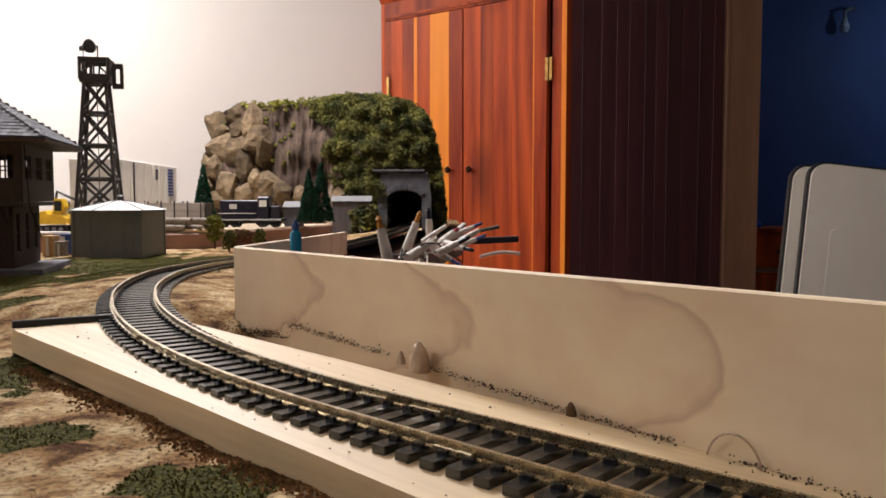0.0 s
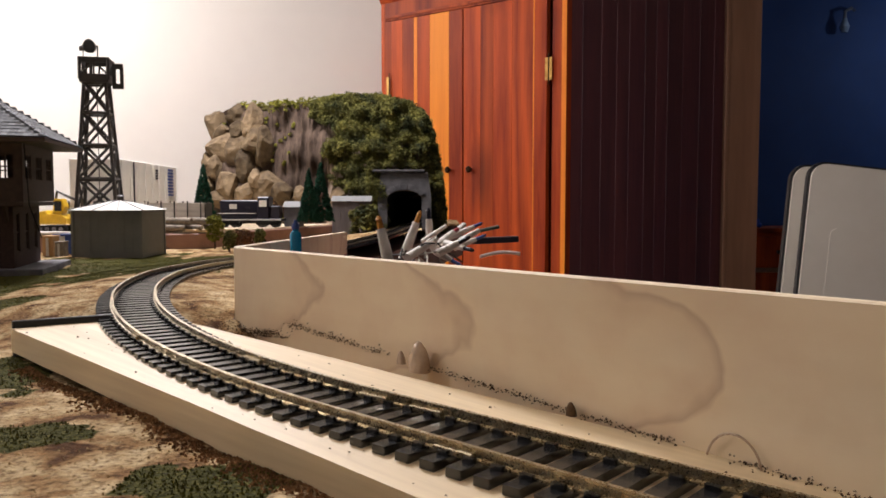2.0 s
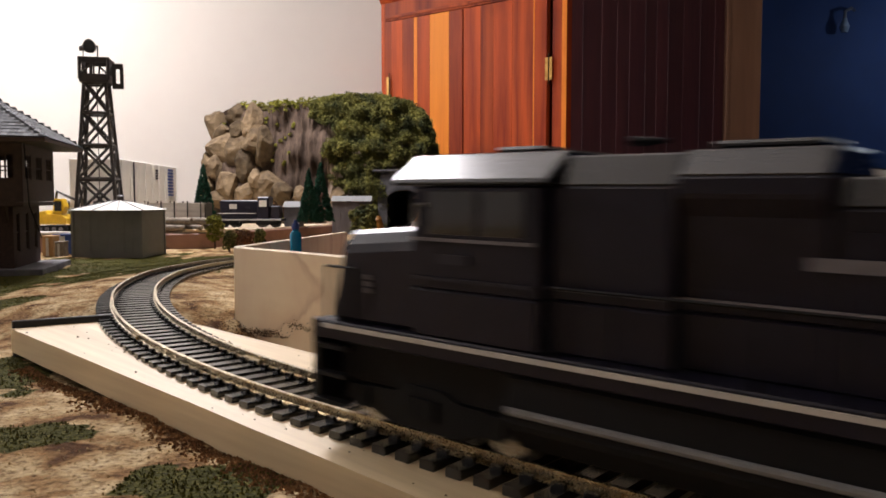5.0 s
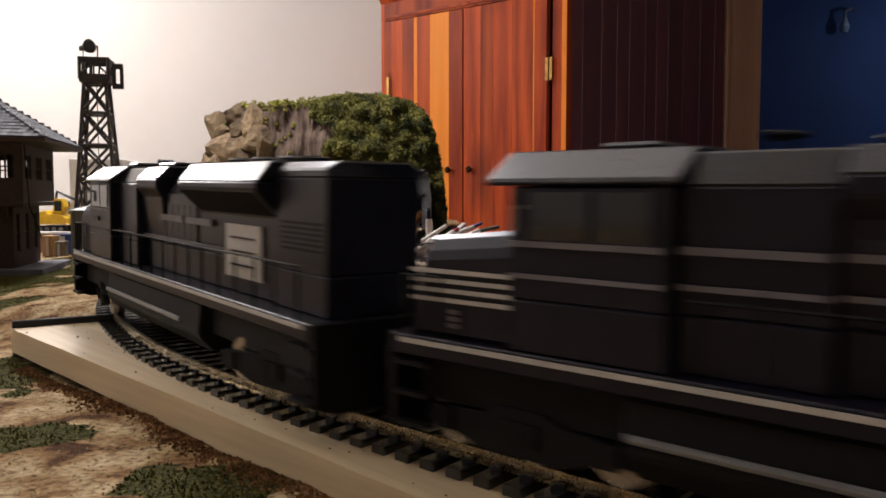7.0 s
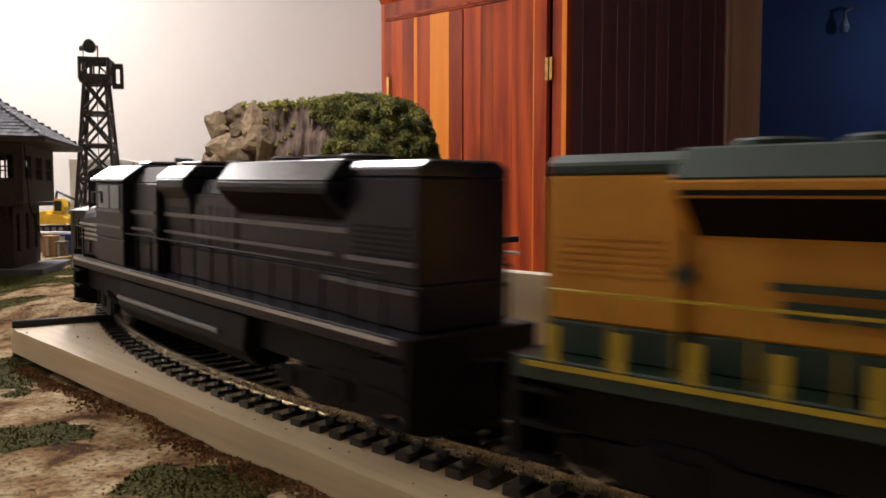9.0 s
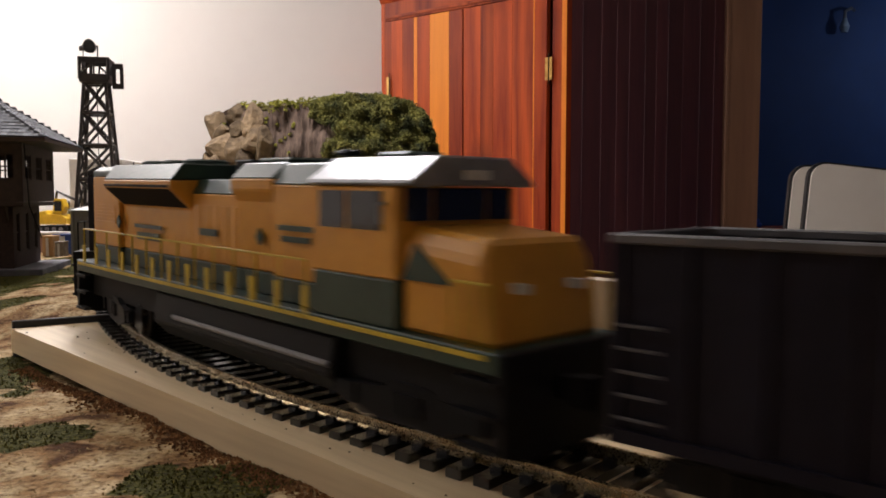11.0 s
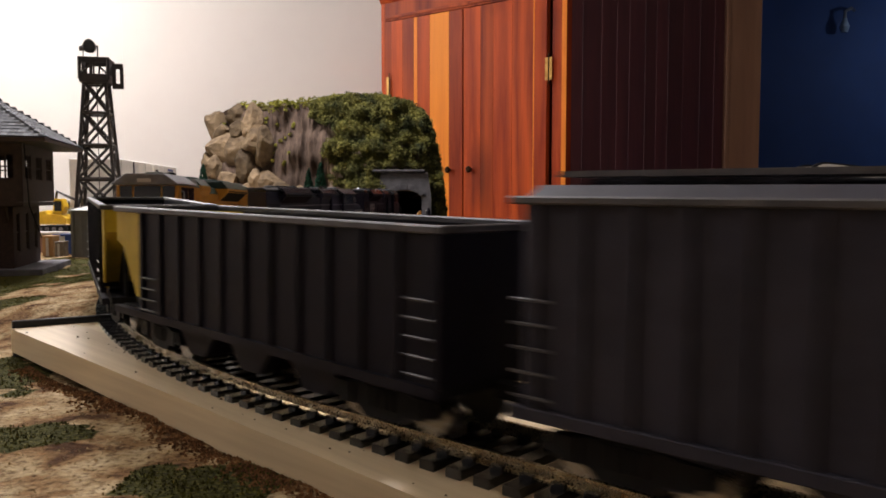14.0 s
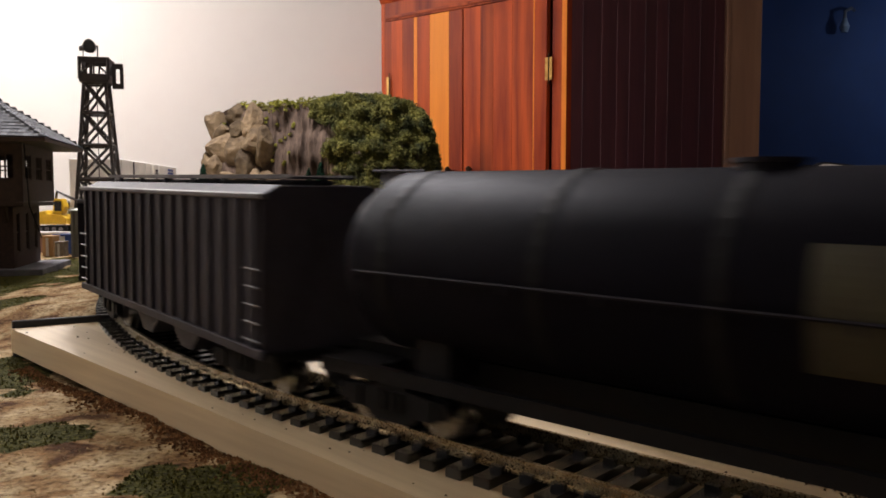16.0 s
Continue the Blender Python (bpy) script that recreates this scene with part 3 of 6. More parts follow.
def make_plank():
    bm = bmesh.new()
    a = Vector((-0.1566, 0.2846))
    nrm = Vector((0.7037, 0.7105))
    r = random.Random(4)
    cols = []
    for i in range(120):
        d = i / 119 * 1.9
        w = 0.0533 + 0.031 * min(d, 0.32)
        row = []
        for j in range(5):
            u = j / 4
            p = a + PLANK_DIR * min(d, 0.34) + Vector((0.749, -0.663)) * max(0.0, d - 0.34) + nrm * (w * u)
            if i == 0:
                p += PLANK_DIR * (u * -0.014)
            zt = float(np.interp(0.205 - d, LINE[:, 0], LINE[:, 3])) - 0.0050
            row.append((p + nrm * (r.uniform(-0.0002, 0.0002) if j in (0, 4) else 0), zt - (0.0004 if j in (0, 4) else 0)))
        cols.append(row)
    N = len(cols)
    top = [[bm.verts.new((p.x, p.y, z)) for p, z in row] for row in cols]
    bot = [[bm.verts.new((p.x, p.y, z - 0.0085)) for p, z in row] for row in cols]
    for i in range(N - 1):
        for j in range(4):
            bm.faces.new((top[i][j], top[i][j + 1], top[i + 1][j + 1], top[i + 1][j]))
            bm.faces.new((bot[i][j], bot[i + 1][j], bot[i + 1][j + 1], bot[i][j + 1]))
        bm.faces.new((top[i][0], top[i + 1][0], bot[i + 1][0], bot[i][0]))
        bm.faces.new((top[i][4], bot[i][4], bot[i + 1][4], top[i + 1][4]))
    for i in (0, N - 1):
        for j in range(4):
            bm.faces.new((top[i][j], bot[i][j], bot[i][j + 1], top[i][j + 1]))
    ang = math.degrees(math.atan2(PLANK_DIR.y, PLANK_DIR.x))
    inv = pose(a.x, a.y, 0, 0, 0, ang).inverted()
    bmesh.ops.transform(bm, matrix=inv, verts=bm.verts)
    ob = part("plank", bm, M["pine"], m=pose(a.x, a.y, 0, 0, 0, ang))
    return tagged(ob, "pale pine plank carrying the curved track", "plank")


make_plank()


def wall_board(a, b, z0, z1, thick, label, drop=0.0):
    a, b = Vector(a), Vector(b)
    d = b - a
    bm = bmesh.new()
    vs = box(bm, 0, 0, 0, d.length, thick, z1 - z0)
    for v in vs:
        if v.co.x > 0.01 and v.co.z > 0.01:
            v.co.z -= drop
    ob = part("board", bm, M["ply"], bevel=0.0004, m=pose(a.x, a.y, z0, 0, 0, math.degrees(math.atan2(d.y, d.x))))
    return tagged(ob, label, "board")


wall_board((-0.0902, 0.3398), (0.0906, 0.113), -0.0045, 0.0335, 0.0030, "upright birch plywood board with brown grain beside the track", -0.0032)
wall_board((0.0925, 0.1120), (0.90, -0.6029), -0.0045, 0.0367, 0.0030, "upright plywood board along the straight track")
wall_board((-0.0880, 0.3433), (-0.094, 0.775), -0.0045, 0.0335, 0.0030, "upright plywood board closing the wiring pit", 0.0115)


# ---- the track ----
track = thing("track", pose(0, 0, 0), "curved model railway track with metal rails and black ties", "track")


def make_rail(off):
    prof = [(-0.0011, -0.0026), (0.0011, -0.0026), (0.0011, -0.0022), (0.00025, -0.0019), (0.00025, -0.0008), (0.0005, -0.0006),
            (0.0005, 0.0), (-0.0005, 0.0), (-0.0005, -0.0006), (-0.00025, -0.0008), (-0.00025, -0.0019), (-0.0011, -0.0022)]
    bm = bmesh.new()
    rows = []
    for r in LINE[::3]:
        s, x, y, z, th = r
        if s < -2.2:
            continue
        n = Vector((math.sin(th), -math.cos(th)))
        rows.append([bm.verts.new((x + n.x * (off + p[0]), y + n.y * (off + p[0]), z + p[1])) for p in prof])
    k = len(prof)
    for a, b in zip(rows, rows[1:]):
        for i in range(k):
            bm.faces.new((a[i], a[(i + 1) % k], b[(i + 1) % k], b[i]))
    return part("rail", bm, M["rail"], track, "worn metal rail")


make_rail(-0.00875)
make_rail(0.00875)


def tie_mesh():
    bm = bmesh.new()
    box(bm, -0.0018, -0.015, -0.0048, 0.0018, 0.015, -0.0027)
    for o in (-0.00875, 0.00875):
        for sgn in (-1, 1):
            box(bm, -0.0013, o + sgn * 0.0014 - 0.0006, -0.0027, 0.0013, o + sgn * 0.0014 + 0.0006, -0.0017)
    return mesh_of("tie", bm, M["tie"])


TIE = tie_mesh()
s = -0.42
while s < 1.32:
    p, th = on_line(s)
    t_ob = new("tie", TIE)
    t_ob.parent = track
    t_ob.matrix_local = pose(p.x, p.y, p.z, 0, 0, math.degrees(th))
    s += 0.0066


# rail joiners
for s, off in ((-0.046, -0.00875), (-0.0225, 0.00875), (-0.005, 0.00875), (0.105, -0.00875), (0.05, 0.00875)):
    p, th = on_line(s)
    n = Vector((math.sin(th), -math.cos(th)))
    boxpart("rail_joiner", track, M["rail"], (-0.005, -0.0014, -0.0026), (0.005, 0.0014, -0.0012), bevel=0.0002,
            m=pose(p.x + n.x * off, p.y + n.y * off, p.z, 0, 0, math.degrees(th)))

# dirt and glue along the foot of the plywood board, crumbs on the plank
FA, FB = Vector((-0.0902, 0.3398)), Vector((0.0906, 0.113))
FD = (FB - FA).normalized()
FN = Vector((FD.y, -FD.x))
r = random.Random(77)
dirt = []
for _ in range(1000):
    u = r.random() * 0.285
    clump = noise.noise(Vector((u * 45, 0, 5.0)))
    if clump < -0.08 - 0.2 * r.random() and u > 0.05:
        continue
    out = abs(r.gauss(0, 0.0014)) + 0.0003
    p = FA + FD * u + FN * out
    zb = float(np.interp(0.2 - u, LINE[:, 0], LINE[:, 3])) - 0.005
    if u < 0.06:
        zb = -0.004 + u * 0.1
    dirt.append((p.x, p.y, zb + max(0.0, r.gauss(0.0001, 0.0004))))
for _ in range(1500):
    x, y = r.gauss(-0.088, 0.012), r.gauss(0.318, 0.010)
    if not in_pit(x, y):
        dirt.append((x, y, ground_height(x, y) + 0.0006))
M["dirt"] = mat("dark_brown_crumbs", (0.16, 0.095, 0.05), (0.05, 0.032, 0.02), 0.95, scale=200, island=0.5, spec=0.08)
for _ in range(900):
    u = abs(r.gauss(0, 0.05))
    if noise.noise(Vector((u * 90, 3.0, 1.0))) > -0.15:
        p = FA + FD * u + FN * (abs(r.gauss(0, 0.0022)) + 0.0004)
        dirt.append((p.x, p.y, (float(np.interp(0.2 - u, LINE[:, 0], LINE[:, 3])) - 0.0048 if u > 0.055 else -0.003 + u * 0.1) + abs(r.gauss(0, 0.0010))))
crumbs("dirt", dirt, 0.00032, M["dirt"], "dark brown dirt along the plywood board", "dirt", 0.9, 5)
M["soilbrown"] = mat("red_brown_soil", (0.32, 0.17, 0.075), (0.15, 0.075, 0.035), 0.95, scale=200, island=0.5, spec=0.06)
soil = []
for _ in range(5200):
    d = r.uniform(0.02, 0.36)
    p = Vector((-0.1566, 0.2846)) + PLANK_DIR * d - Vector((0.7037, 0.7105)) * (abs(r.gauss(0, 0.0055)) * (0.6 + 0.6 * noise.noise(Vector((d * 40, 0, 3)))) + 0.0004)
    soil.append((p.x, p.y, ground_height(p.x, p.y) + 0.0002))
crumbs("soil_scatter", soil, 0.00055, M["soilbrown"], "red-brown soil along the foot of the plank", "soil", 0.7, 8)
bits = []
for _ in range(120):
    d, u = r.uniform(0.0, 0.3), r.random()
    p = Vector((-0.1566, 0.2846)) + PLANK_DIR * d + Vector((0.7037, 0.7105)) * (0.055 * u)
    bits.append((p.x, p.y, float(np.interp(0.2 - d, LINE[:, 0], LINE[:, 3])) - 0.0048))
crumbs("crumbs", bits, 0.00045, M["dirt"], "few dark crumbs on the pale plank", "crumbs", 0.6, 6)


def glue_drop(u, out, h, label, look_of="glue"):
    p = FA + FD * u + FN * out
    z = float(np.interp(0.2 - u, LINE[:, 0], LINE[:, 3])) - 0.0052
    bm = bmesh.new()
    bmesh.ops.create_icosphere(bm, subdivisions=3, radius=1.0)
    for v in bm.verts:
        k = 1.0 - 0.2 * max(0, v.co.z) ** 2
        v.co = Vector((v.co.x * h * 0.5 * k, v.co.y * h * 0.35 * k, max(-0.1, v.co.z) * h))
        v.co *= 1 + 0.12 * noise.noise(v.co * 300)
    tagged(part("glue_drop", bm, M[look_of], smooth=True, m=pose(p.x, p.y, z, 0, 0, -51)), label, "glue drop")


M["glue"] = mat("amber_hot_glue", (0.60, 0.45, 0.33), (0.48, 0.34, 0.23), 0.16, scale=150, spec=0.7, rvar=0.05)
glue_drop(0.138, 0.0035, 0.0080, "amber hot glue drop at the board's foot")
glue_drop(0.128, 0.003, 0.0035, "low smear of hot glue on the plank")
glue_drop(0.196, 0.002, 0.0030, "small dark brown lump at the board's foot", "dirt")
bm = bmesh.new()
uu = 0.232
pts = []
for k in range(14):
    an = math.pi * k / 13
    p = FA + FD * (uu + 0.006 * (1 - math.cos(an))) + FN * 0.0012
    pts.append((p.x, p.y, 0.001 + 0.0068 * math.sin(an)))
tube(bm, pts, 0.00025, 5)
tagged(part("glue_string", bm, M["glue"], smooth=True), "thin looped string of glue on the board", "glue string")
bm = bmesh.new()
extrude_profile(bm, [(-0.155, 0.288), (-0.150, 0.294), (-0.118, 0.326), (-0.095, 0.3275), (-0.10, 0.30)], "z", -0.005, 0.0015)
tagged(part("soil", bm, M["dirt"], bevel=0.0008), "dark soil filling the gap behind the plank", "soil")

bm = bmesh.new()
extrude_profile(bm, [(-0.1575, 0.2862), (-0.1560, 0.2850), (-0.1265, 0.3020), (-0.1275, 0.3040)], "z", -0.004, 0.0098)
tagged(part("strip", bm, M["blackedge"], bevel=0.0004), "black strip across the plank's end", "strip")

# the straight stretch beyond: ties in one piece
bm = bmesh.new()
s = -2.15
while s < -0.424:
    p, th = on_line(s)
    box(bm, -0.0018, -0.015, -0.0048, 0.0018, 0.015, -0.0027, pose(p.x, p.y, p.z, 0, 0, math.degrees(th)))
    s += 0.0066
tagged(part("distant_ties", bm, M["tie"], track), kind="stuff")


# ---- the train ----
V = 0.104
GAP0 = -0.044
CARS, TRUCKS = [], []


def gap_place(t):
    """Place on the line of the coupling between the two leading engines at t seconds."""
    return GAP0 + V * (t - 7.0) + 0.005 * min(4.0, max(0.0, 9.2 - t))


def body_pose(s_mid, half, flip=False):
    a, _ = on_line(s_mid + half)
    b, _ = on_line(s_mid - half)
    c, d = (a + b) / 2, a - b
    pitch = math.degrees(math.asin(d.z / d.length))
    yaw = math.degrees(math.atan2(d.y, d.x))
    return pose(c.x, c.y, c.z, 0, pitch, yaw + 180) if flip else pose(c.x, c.y, c.z, 0, -pitch, yaw)


M["carblack"] = mat("black_engine_paint", (0.0120, 0.0112, 0.0225), (0.0078, 0.0072, 0.0150), 0.36, scale=250, bump=0.00004, bscale=1500, spec=0.3)
M["carwhite"] = mat("white_lettering_paint", (0.62, 0.6, 0.56), (0.5, 0.48, 0.44), 0.5, scale=400)
M["cargrey"] = mat("dark_grey_car_paint", (0.046, 0.044, 0.058), (0.030, 0.029, 0.038), 0.5, scale=120, bump=0.00004, bscale=1500, spec=0.15)
M["hopperpaint"] = mat("weathered_black_car_paint", (0.0125, 0.0112, 0.019), (0.0075, 0.0068, 0.0115), 0.48, scale=120, bump=0.00004, bscale=1500, spec=0.15)
M["roofblack"] = mat("glossy_black_roof_paint", (0.014, 0.014, 0.018), None, 0.24, scale=250, spec=0.6)
M["stripegrey"] = mat("grey_stripe_paint", (0.20, 0.19, 0.21), (0.13, 0.125, 0.14), 0.5, scale=200)
# worn rim grey, lightened so that the edge highlight is in the colour
M["coalrim"] = mat("worn_highlit_rim_paint", (0.10, 0.096, 0.10), (0.045, 0.043, 0.047), 0.45, scale=200)
M["yellow"] = mat("yellow_engine_paint", (0.62, 0.29, 0.03), (0.52, 0.23, 0.02), 0.4, scale=120)
M["caryellow"] = mat("yellow_end_panel_paint", (0.58, 0.42, 0.03), (0.42, 0.30, 0.02), 0.5, scale=120)
# very dark olive yellow for grab irons and the tank marking
M["dullyellow"] = mat("dark_olive_step_paint", (0.034, 0.031, 0.009), (0.018, 0.016, 0.006), 0.6, scale=120)
M["tankblack"] = mat("dull_black_tank_paint", (0.0050, 0.0047, 0.0090), (0.0034, 0.0032, 0.0065), 0.6, scale=120, bump=0.00004, bscale=1500, spec=0.06)
M["green"] = mat("dark_green_engine_paint", (0.02, 0.05, 0.035), (0.014, 0.035, 0.025), 0.4, scale=120)
M["under"] = mat("black_underframe", (0.006, 0.006, 0.007), None, 0.6, scale=300, spec=0.2)
M["steel"] = mat("blackened_wheel_steel", (0.075, 0.07, 0.066), (0.04, 0.038, 0.036), 0.4, 0.6, scale=500)
M["tread"] = mat("polished_wheel_tread", (0.50, 0.49, 0.48), (0.34, 0.33, 0.32), 0.25, 1.0, scale=500)
M["glassdark"] = mat("dark_cab_glass", (0.02, 0.022, 0.025), None, 0.08, scale=100, spec=0.8, rvar=0.02)
M["intake"] = mat("dark_intake_mesh", (0.012, 0.008, 0.010), None, 0.7, scale=400, spec=0.1)
M["silver"] = mat("grey_roof_paint", (0.22, 0.22, 0.225), (0.15, 0.15, 0.155), 0.38, scale=200)


def make_truck(parent, x, axles, pitch, r, s_rel, tank_side=0.0135):
    """A bogie: side frames with axle boxes and springs, bolster, wheels on axles. x: place along the car."""
    e = thing("truck", pose(x, 0, 0), "", "")
    e.parent = parent
    e.matrix_local = pose(x, 0, 0)
    del_keys = [k for k in ("label", "category") if k in e]
    for k in del_keys:
        del e[k]
    half = pitch * (axles - 1) / 2
    for sgn in (-1, 1):
        bm = bmesh.new()
        y0, y1 = sorted((sgn * 0.0118, sgn * 0.0136))
        pts = [(-half - 0.005, 0.0052), (-half - 0.004, 0.0082), (-half * 0.5, 0.0088), (-0.004, 0.0106), (0.004, 0.0106),
               (half * 0.5, 0.0088), (half + 0.004, 0.0082), (half + 0.005, 0.0052), (half - 0.003, 0.0040), (half * 0.5, 0.0022),
               (-half * 0.5, 0.0022), (-half + 0.003, 0.0040)]
        extrude_profile(bm, pts, "y", y0, y1)
        for i in range(axles):
            ax = -half + i * pitch
            box(bm, ax - 0.002, min(y0, y1) - 0.0006, 0.0042, ax + 0.002, max(y0, y1) + 0.0006, 0.0084)
        for k in (-0.0025, 0, 0.0025):
            cyl(bm, (k, (y0 + y1) / 2 + sgn * 0.0008, 0.0045), (k, (y0 + y1) / 2 + sgn * 0.0008, 0.0085), 0.001, n=6)
        part("side_frame", bm, M["under"], e)
    bm = bmesh.new()
    box(bm, -0.0035, -0.012, 0.006, 0.0035, 0.012, 0.0105)
    part("bolster", bm, M["under"], e)
    for i in range(axles):
        ax = -half + i * pitch
        for sgn in (-1, 1):
            bm = bmesh.new()
            yw = sgn * 0.0084
            cyl(bm, (ax, yw - 0.0012, r), (ax, yw + 0.0012, r), r - 0.0006, n=20)
            cyl(bm, (ax, yw - sgn * 0.0012, r), (ax, yw - sgn * 0.0019, r), r + 0.0008, n=20)
            wheel = part("wheel", bm, M["steel"], e, smooth=False)
            bm = bmesh.new()
            cyl(bm, (ax, yw - 0.0011, r), (ax, yw + 0.0014, r), r, r - 0.0003, n=24)
            part("tread", bm, M["tread"], wheel, "polished steel tread")
    TRUCKS.append((e, parent, x, s_rel))
    return e


def coupler(parent, x, sgn):
    bm = bmesh.new()
    box(bm, min(x, x + sgn * 0.005), -0.0016, 0.0085, max(x, x + sgn * 0.005), 0.0016, 0.0115)
    box(bm, min(x + sgn * 0.005, x + sgn * 0.0085), -0.0024, 0.008, max(x + sgn * 0.005, x + sgn * 0.0085), 0.0016, 0.012)
    part("coupler", bm, M["under"], parent)


def handrail(parent, x0, x1, y, z0, z1, material, posts=8):
    bm = bmesh.new()
    tube(bm, [(x0, y, z1), (x1, y, z1)], 0.0003, 5)
    for i in range(posts):
        x = x0 + (x1 - x0) * i / (posts - 1)
        tube(bm, [(x, y, z0), (x, y, z1)], 0.0003, 5)
    part("handrail", bm, material, parent)


def fit_parts(e, kx):
    """Shortens the body parts and lifts the deck to its height over the rails."""
    for o in e.children_recursive:
        for v in o.data.vertices:
            v.co.x *= kx
            v.co.z = v.co.z * 1.367 if v.co.z < 0.0128 else 0.0175 + (v.co.z - 0.0128) * 0.96


def locomotive(place, label, low, high, roof, sill, rail_mat, flip=False, livery=""):
    e = thing("locomotive", pose(0, 0, 0), label, "locomotive", "train cars")
    X = 0.1195
    boxpart("frame", e, low, (-X, -0.0172, 0.0128), (X, 0.0172, 0.0168), bevel=0.0003)
    for sgn in (-1, 1):
        y0, y1 = sorted((sgn * 0.0173, sgn * 0.0177))
        boxpart("sill_stripe", e, sill, (-X + 0.003, y0, 0.0153), (X - 0.003, y1, 0.0162), "light reflective sill stripe")
    for sgn in (-1, 1):
        bm = bmesh.new()
        extrude_profile(bm, [(-0.0168, 0.0168), (-0.0168, 0.003), (-0.011, 0.0015), (0.011, 0.0015), (0.0168, 0.003), (0.0168, 0.0168)],
                        "x", sgn * (X - 0.001), sgn * (X + 0.0015))
        part("pilot", bm, M["under"], e, bevel=0.0002)
        for sy in (-1, 1):
            for k in range(3):
                bm = bmesh.new()
                xa = sgn * (X - 0.011 + 0.0)
                box(bm, min(xa, sgn * X), sy * 0.0165 - 0.0012, 0.003 + k * 0.0042, max(xa, sgn * X), sy * 0.0165 + 0.0012, 0.0036 + k * 0.0042)
                part("step", bm, M["under"], e)
        coupler(e, sgn * X, sgn)
    bm = bmesh.new()
    extrude_profile(bm, [(-0.0155, 0.0125), (-0.0165, 0.006), (-0.012, 0.0025), (0.012, 0.0025), (0.0165, 0.006), (0.0155, 0.0125)], "x", -0.044, 0.063)
    part("fuel_tank", bm, M["under"], e, bevel=0.0005)
    boxpart("underframe", e, M["under"], (-X + 0.004, -0.0128, 0.0066), (X - 0.004, 0.0128, 0.0127))
    for sy in (-1, 1):
        bm = bmesh.new()
        cyl(bm, (-0.028, sy * 0.0166, 0.0080), (0.062, sy * 0.0166, 0.0080), 0.00055, n=8)
        part("air_pipe", bm, M["silver"], e, "grey air pipe along the tank", smooth=True)

    def block(name, x0, x1, pts_low, pts_high, roof_pts=None, bevel=0.0004):
        ob = None
        for nm, pts, mt in ((name, pts_low, low), (name + "_upper", pts_high, high), (name + "_roof", roof_pts, roof)):
            if not pts:
                continue
            bm = bmesh.new()
            full = [(-y, z) for y, z in pts[::-1]] + list(pts)
            extrude_profile(bm, full, "x", x0, x1)
            ob = part(nm, bm, mt, e, bevel=bevel)
        return ob

    ZS = 0.0228 if livery == "yellow" else 0.026
    ZC = 0.0268 if livery == "yellow" else 0.026
    # long hood in sections
    block("hood", -0.1165, -0.0885, [(0.0118, 0.0168), (0.0118, ZS)], [(0.0118, ZS), (0.0118, 0.0475)], [(0.0118, 0.0475), (0.0118, 0.0495), (0.009, 0.0512)])
    block("radiator_section", -0.0885, -0.028, [(0.0105, 0.0168), (0.0105, ZS)], [(0.0105, ZS), (0.0105, 0.0378), (0.0168, 0.0440), (0.0168, 0.0465)],
          [(0.0168, 0.0465), (0.0128, 0.0515)])
    block("hood", -0.028, 0.006, [(0.0105, 0.0168), (0.0105, ZS)], [(0.0105, ZS), (0.0105, 0.0425)], [(0.0105, 0.0425), (0.008, 0.0468)])
    block("hood", 0.006, 0.0300, [(0.0105, 0.0168), (0.0105, ZS)], [(0.0105, ZS), (0.0120, 0.041), (0.0138, 0.044), (0.0138, 0.0470)],
          [(0.0138, 0.0470), (0.0095, 0.0512)])
    block("electrical_cabinet", 0.0302, 0.0550, [(0.0136, 0.0168), (0.0136, ZS)], [(0.0136, ZS), (0.0136, 0.0455)], [(0.0136, 0.0455), (0.010, 0.0508)])
    block("cab", 0.0552, 0.0880, [(0.0166, 0.0168), (0.0166, ZC)], [(0.0166, ZC), (0.0166, 0.0455)])
    bm = bmesh.new()
    extrude_profile(bm, [(-0.0172, 0.0456), (-0.0172, 0.0466), (-0.0100, 0.0518), (0.0100, 0.0518), (0.0172, 0.0466), (0.0172, 0.0456)], "x", 0.0535, 0.0935)
    part("cab_roof", bm, M["silver"] if livery == "yellow" else roof, e, bevel=0.0004)
    bm = bmesh.new()
    pts = [(-0.0150, 0.0168), (-0.0150, 0.0340), (-0.0125, 0.0378), (0.0125, 0.0378), (0.0150, 0.0340), (0.0150, 0.0168)]
    extrude_profile(bm, pts, "x", 0.0882, 0.1165)
    for v in bm.verts:
        if v.co.x > 0.10 and v.co.z > 0.03:
            v.co.x -= 0.004
            v.co.z -= 0.0018
    part("nose", bm, high, e, bevel=0.0010)
    for sgn in (-1, 1):
        boxpart("headboard_light", e, M["carwhite"], (0.1128, sgn * 0.0075 - 0.0012, 0.0262), (0.1170, sgn * 0.0075 + 0.0012, 0.0280))
    # glass, each pane in a raised surround
    for sgn in (-1, 1):
        for xa, xb in ((0.0585, 0.0690), (0.0705, 0.0830)):
            y0, y1 = sorted((sgn * 0.01655, sgn * 0.0169))
            pane = boxpart("cab_window", e, M["glassdark"], (xa, y0, 0.0365), (xb, y1, 0.0445))
            for za, zb in ((0.0360, 0.0365), (0.0445, 0.0450)):
                boxpart("window_surround", pane, high, (xa - 0.0005, min(y0, y1), za), (xb + 0.0005, max(y0, y1) + 0.0001, zb))
        bm = bmesh.new()
        y0 = sgn * 0.0185
        tube(bm, [(0.0840, sgn * 0.0166, 0.042), (0.0850, y0, 0.042), (0.0850, y0, 0.038)], 0.0005, 5)
        part("mirror", bm, M["silver"], e)
